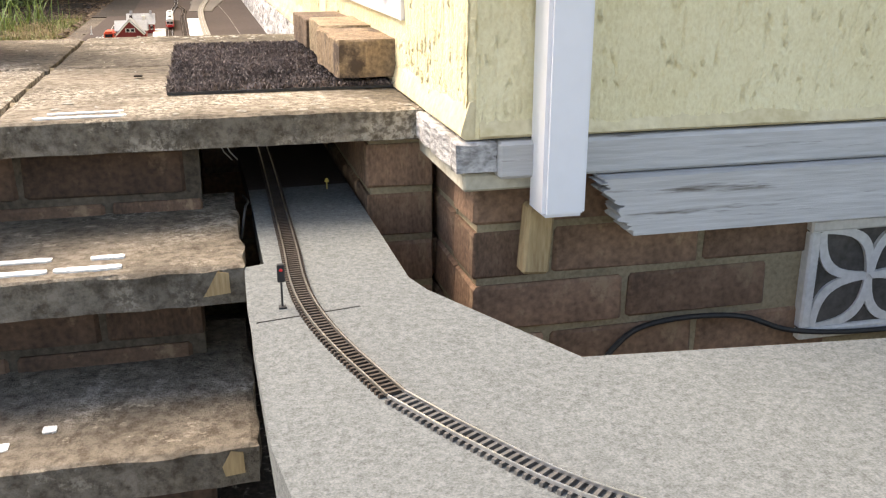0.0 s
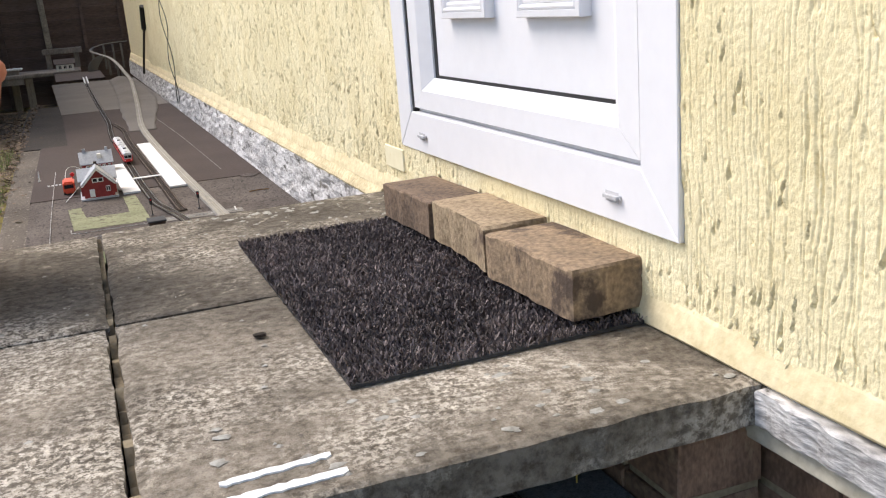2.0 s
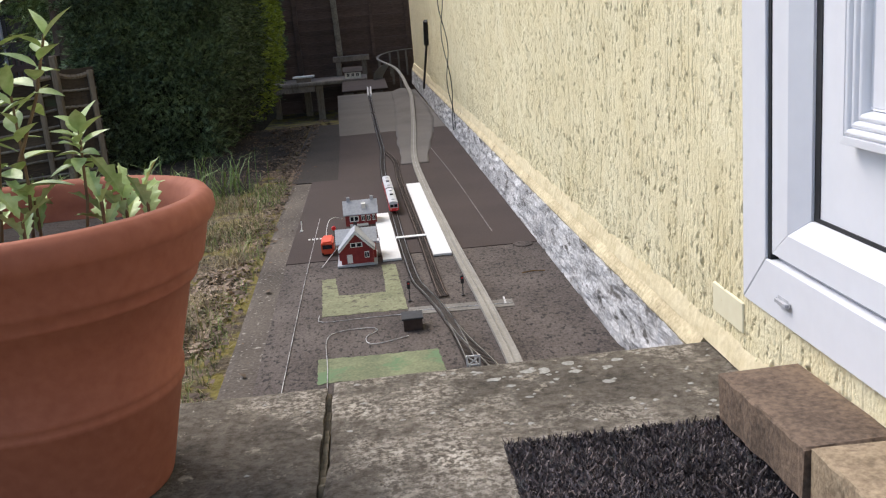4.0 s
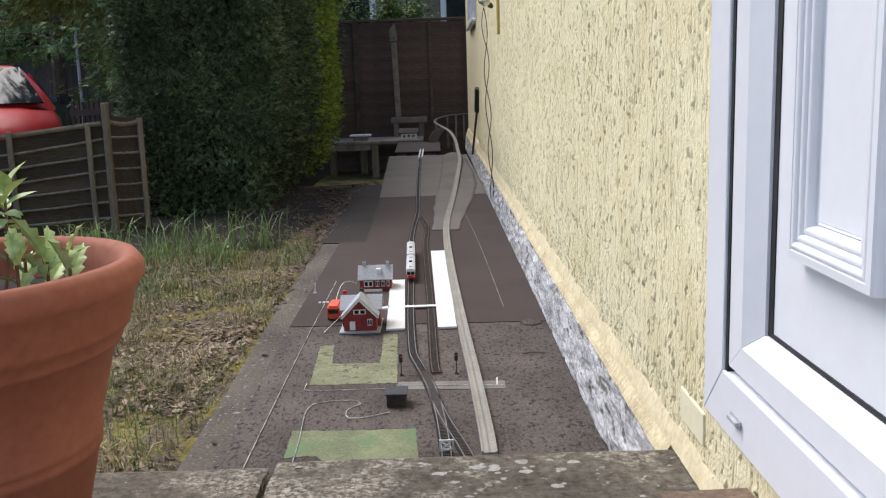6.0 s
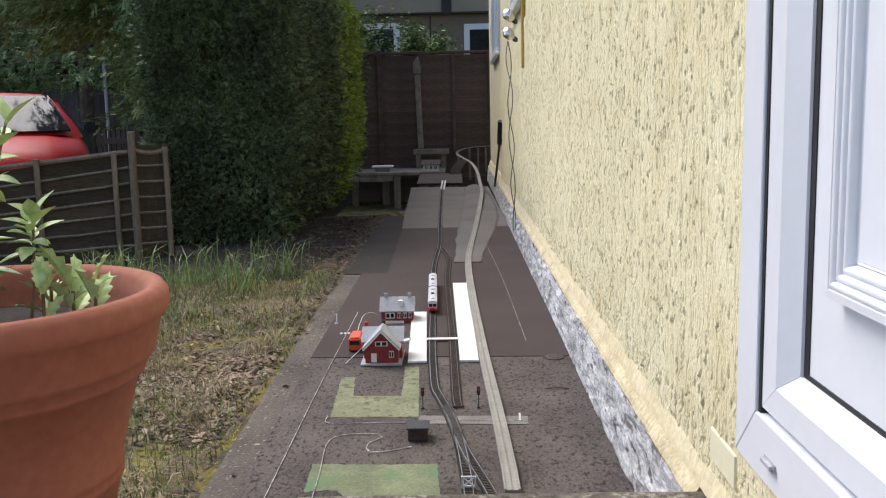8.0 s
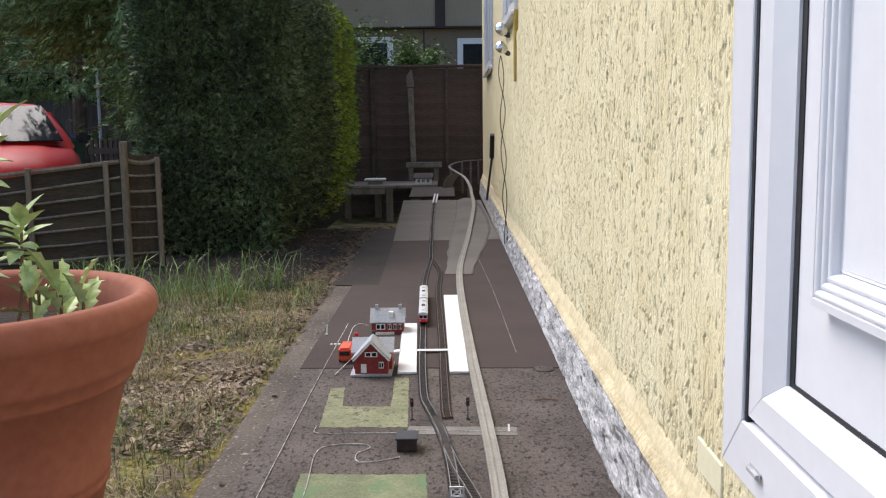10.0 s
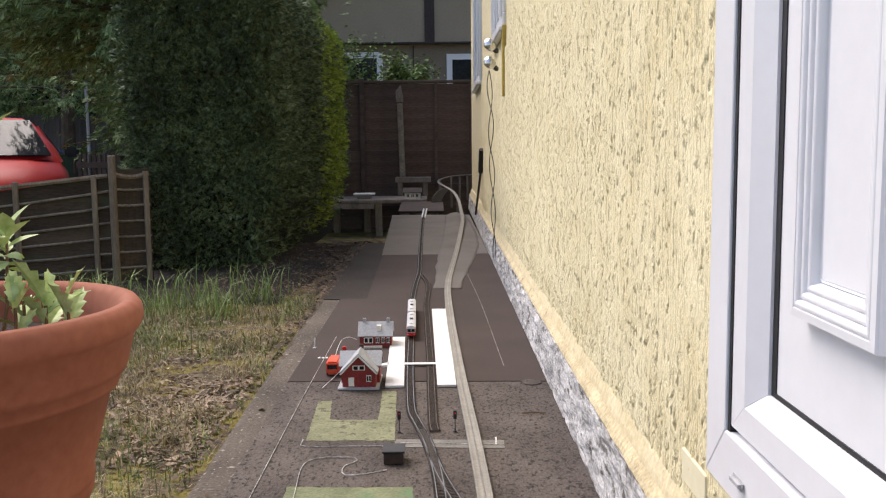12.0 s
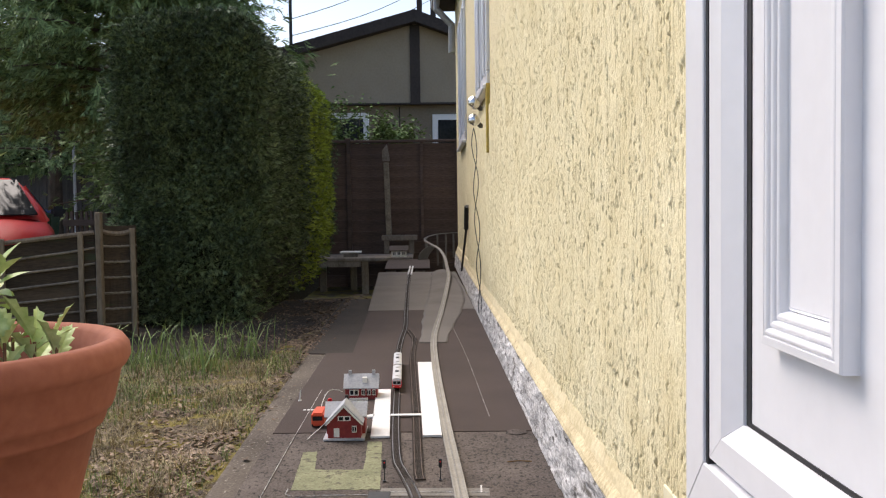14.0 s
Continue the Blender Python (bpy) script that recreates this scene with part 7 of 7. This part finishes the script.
# ---- beyond the low fence ----
def woods():
    """A dark belt of trees that closes the view to the north-west."""
    rnd = random.Random(5)
    pts = []
    for _ in range(16000):
        x = rnd.uniform(-30, -5.5)
        top = 4.5 + 2.0 * noise.noise((x * 0.35, 0, 0)) + 0.7 * noise.noise((x * 1.3, 4, 0))
        z = -0.5 + (top + 0.5) * rnd.random() ** 0.85
        y = 23.5 + 0.25 * (x + 17) ** 2 * -0.01 + rnd.uniform(-0.8, 0.8) + 0.15 * z
        pts.append(((x, y, z), (0.2, -1, 0.2)))
    w = thing("woods", "dark belt of garden trees in the distance", "trees", kind="stuff")
    sprays("foliage", pts, "conifer", 0.42, 12, w)
    # Near-black backing that puts shade between the far trees.
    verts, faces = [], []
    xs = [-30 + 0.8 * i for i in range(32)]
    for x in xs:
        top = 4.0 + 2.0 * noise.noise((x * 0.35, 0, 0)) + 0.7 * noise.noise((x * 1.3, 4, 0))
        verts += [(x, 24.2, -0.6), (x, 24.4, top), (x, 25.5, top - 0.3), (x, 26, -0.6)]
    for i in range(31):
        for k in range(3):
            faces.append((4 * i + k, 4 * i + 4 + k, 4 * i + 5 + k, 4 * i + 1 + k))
    raw("shade_filler", verts, faces, "shade_core", w)


woods()

def street():
    f = thing("board_fence", "grey vertical board fence beyond the road", "fence")
    me = finish("board", box((-0.07, -0.01, 0), (0.07, 0.01, 1.75), 0.003), "fence_grey")
    rnd = random.Random(6)
    for i in range(60):
        ob = new("board", me)
        ob.parent = f
        ob.matrix_basis = Matrix.LocRotScale((-14.0 + i * 0.146, 19.0, -0.56 + rnd.uniform(-0.02, 0.02)), Euler((0, rnd.uniform(-0.01, 0.01), 0)), (1, 1, 1))
    for z in (0.0, 0.9):
        part("rail", box((-14.1, 19.011, z), (-5.3, 19.06, z + 0.08)), "fence_grey", f)
    for x in (-13.0, -10.5, -8.0, -5.4):
        part("post", box((x - 0.05, 19.06, -0.56), (x + 0.05, 19.16, 1.3)), "fence_grey", f)
    d = thing("dark_fence", "dark brown board fence under the conifers beyond the road", "fence")
    me = finish("board", box((-0.075, -0.01, 0), (0.075, 0.01, 1.7), 0.003), "fence_dark")
    for i in range(22):
        ob = new("board", me)
        ob.parent = d
        ob.matrix_basis = Matrix.LocRotScale((-5.16 + i * 0.154, 18.9, -0.56 + rnd.uniform(-0.02, 0.02)), Euler((0, rnd.uniform(-0.01, 0.01), 0)), (1, 1, 1))
    part("rail", box((-5.3, 18.911, 0.8), (-1.85, 18.96, 0.88)), "fence_dark", d)
    single("lamp_post", tube([(-7.05, 17.8, -0.56), (-7.05, 17.8, 1.75)], 0.03, 8), "gutter", "thin grey metal pole beside the board fence", "pole")
    b = thing("wheelie_bin", "dark green wheeled bin with a blue lid", "bin", at=pose(-6.85, 15.6, -0.535, 0, 0, 8))
    prof = [(-0.22, -0.27), (0.22, -0.27), (0.22, 0.27), (-0.22, 0.27)]
    bm = bmesh.new()
    lo = [bm.verts.new((x * 0.95, y * 0.85, 0.05)) for x, y in prof]
    hi = [bm.verts.new((x * 1.25, y * 1.15, 0.95)) for x, y in prof]
    bm.faces.new(lo[::-1])
    bm.faces.new(hi)
    for k in range(4):
        bm.faces.new((lo[k], lo[(k + 1) % 4], hi[(k + 1) % 4], hi[k]))
    bmesh.ops.bevel(bm, geom=bm.edges[:], offset=0.02, segments=2, affect="EDGES")
    part("body", bm, "bin_green", b)
    part("rim", box((-0.3, -0.33, 0.93), (0.3, 0.33, 0.98), 0.015), "bin_green", b)
    bm = box((-0.31, -0.35, 0.98), (0.31, 0.33, 1.03), 0.02, seg=2)
    part("lid", bm, "bin_blue", b, "blue lid")
    part("handle", tube([(-0.25, 0.38, 0.98), (0.25, 0.38, 0.98)], 0.018, 8), "bin_green", b)
    for x in (-0.26, 0.22):
        part("wheel", lathe([(0, 0), (0.1, 0), (0.1, 0.045), (0, 0.045)], 18, m=Matrix.Translation((x, 0.24, 0.1)) @ Matrix.Rotation(radians(90), 4, "Y")), "tyre", b)


street()


def car():
    c = thing("parked_car", "red hatchback car parked facing the low fence", "car", at=pose(-4.84, 9.12, -0.53, 0, 0, 26))
    # lower body swept from cross-sections: y back from the nose, half width, sill and shoulder heights
    secs = [(0.0, 0.62, 0.3, 0.55), (0.12, 0.76, 0.22, 0.68), (0.5, 0.83, 0.2, 0.8), (1.0, 0.85, 0.2, 0.9), (1.4, 0.86, 0.2, 0.93), (2.6, 0.86, 0.2, 0.95), (3.5, 0.84, 0.22, 0.97), (3.85, 0.78, 0.3, 0.93), (3.95, 0.7, 0.4, 0.85)]
    bm = bmesh.new()
    rings = []
    for y, w, z0, z1 in secs:
        rings.append([bm.verts.new(p) for p in ((-w * 0.94, y, z0), (-w, y, z0 + 0.15), (-w * 0.99, y, z1 - 0.12), (-w * 0.9, y, z1 - 0.02), (-w * 0.5, y, z1 + 0.025), (0, y, z1 + 0.035), (w * 0.5, y, z1 + 0.025), (w * 0.9, y, z1 - 0.02), (w * 0.99, y, z1 - 0.12), (w, y, z0 + 0.15), (w * 0.94, y, z0))])
    for a, b in zip(rings, rings[1:]):
        for k in range(11):
            bm.faces.new((a[k], a[(k + 1) % 11], b[(k + 1) % 11], b[k]))
    bm.faces.new(rings[0][::-1])
    bm.faces.new(rings[-1])
    bmesh.ops.recalc_face_normals(bm, faces=bm.faces[:])
    body = part("body", bm, "car_red", c, smooth=True)
    # cabin
    cab = [(1.0, 0.76, 0.93), (1.35, 0.72, 1.14), (1.75, 0.57, 1.36), (2.2, 0.55, 1.42), (3.0, 0.55, 1.41), (3.5, 0.55, 1.33), (3.75, 0.66, 0.97)]
    bm = bmesh.new()
    rings = []
    for y, w, z in cab:
        rings.append([bm.verts.new(p) for p in ((-0.8, y, 0.9), (-w, y, z - 0.06), (-w * 0.8, y, z - 0.01), (0, y, z + 0.01), (w * 0.8, y, z - 0.01), (w, y, z - 0.06), (0.8, y, 0.9))])
    for a, b in zip(rings, rings[1:]):
        for k in range(6):
            bm.faces.new((a[k], a[k + 1], b[k + 1], b[k]))
    bmesh.ops.recalc_face_normals(bm, faces=bm.faces[:])
    part("cabin", bm, "car_red", c, smooth=True)
    # windscreen and side glass, just outside the cabin shell
    v = [(-0.68, 1.02, 0.955), (0.68, 1.02, 0.955), (0.5, 1.715, 1.36), (-0.5, 1.715, 1.36)]
    v = [(x, y - 0.012, z + 0.02) for x, y, z in v] + [(x, y - 0.005, z + 0.008) for x, y, z in v]
    part_glass = raw("windscreen", v, [(0, 1, 2, 3), (7, 6, 5, 4), (0, 4, 5, 1), (1, 5, 6, 2), (2, 6, 7, 3), (3, 7, 4, 0)], "car_glass", c)
    for s in (-1, 1):
        for a, b in ((1.45, 2.3), (2.38, 3.3)):
            q = [(s * 0.792, a + (0.0 if a > 2 else -0.1), 0.98), (s * 0.792, b, 0.98), (s * 0.6, b - 0.03, 1.31), (s * 0.6, a + (0.0 if a > 2 else 0.33), 1.31)]
            q += [(x + s * 0.012, y, z + 0.004) for x, y, z in q]
            raw("side_window", q, [(0, 1, 2, 3), (4, 7, 6, 5), (0, 4, 5, 1), (1, 5, 6, 2), (2, 6, 7, 3), (3, 7, 4, 0)], "car_glass", c)
        mir = part("mirror", box((min(s * 0.84, s * 1.0), 1.32, 0.94), (max(s * 0.84, s * 1.0), 1.42, 1.06), 0.03, seg=2), "car_red" if s < 0 else "dark_plastic", c)
        part("headlamp", box((min(s * 0.45, s * 0.74), 0.06, 0.56), (max(s * 0.45, s * 0.74), 0.2, 0.68), 0.03, seg=2), "chrome", c)
        for y in (0.7, 3.2):
            w = part("wheel", lathe([(0, -0.09), (0.26, -0.09), (0.3, -0.07), (0.3, 0.07), (0.26, 0.09), (0, 0.09)], 28, m=Matrix.Translation((s * 0.78, y, 0.3)) @ Matrix.Rotation(radians(90), 4, "Y")), "tyre", c)
            part("rim", lathe([(0, -0.015), (0.17, -0.015), (0.19, 0.0), (0.17, 0.015), (0, 0.01)], 20, m=Matrix.Translation((s * 0.875, y, 0.3)) @ Matrix.Rotation(radians(90), 4, "Y")), "chrome", w)
        part("wiper", tube([(s * 0.1, 1.0, 0.985), (s * 0.1 - 0.45 * 1, 1.03, 1.0)], 0.01, 5), "gasket", c)
    part("grille", box((-0.35, -0.005, 0.42), (0.35, 0.05, 0.54), 0.01), "gasket", c)
    part("bumper", box((-0.7, -0.03, 0.24), (0.7, 0.12, 0.4), 0.04, seg=2), "dark_plastic", c)


car()

brick_walls()
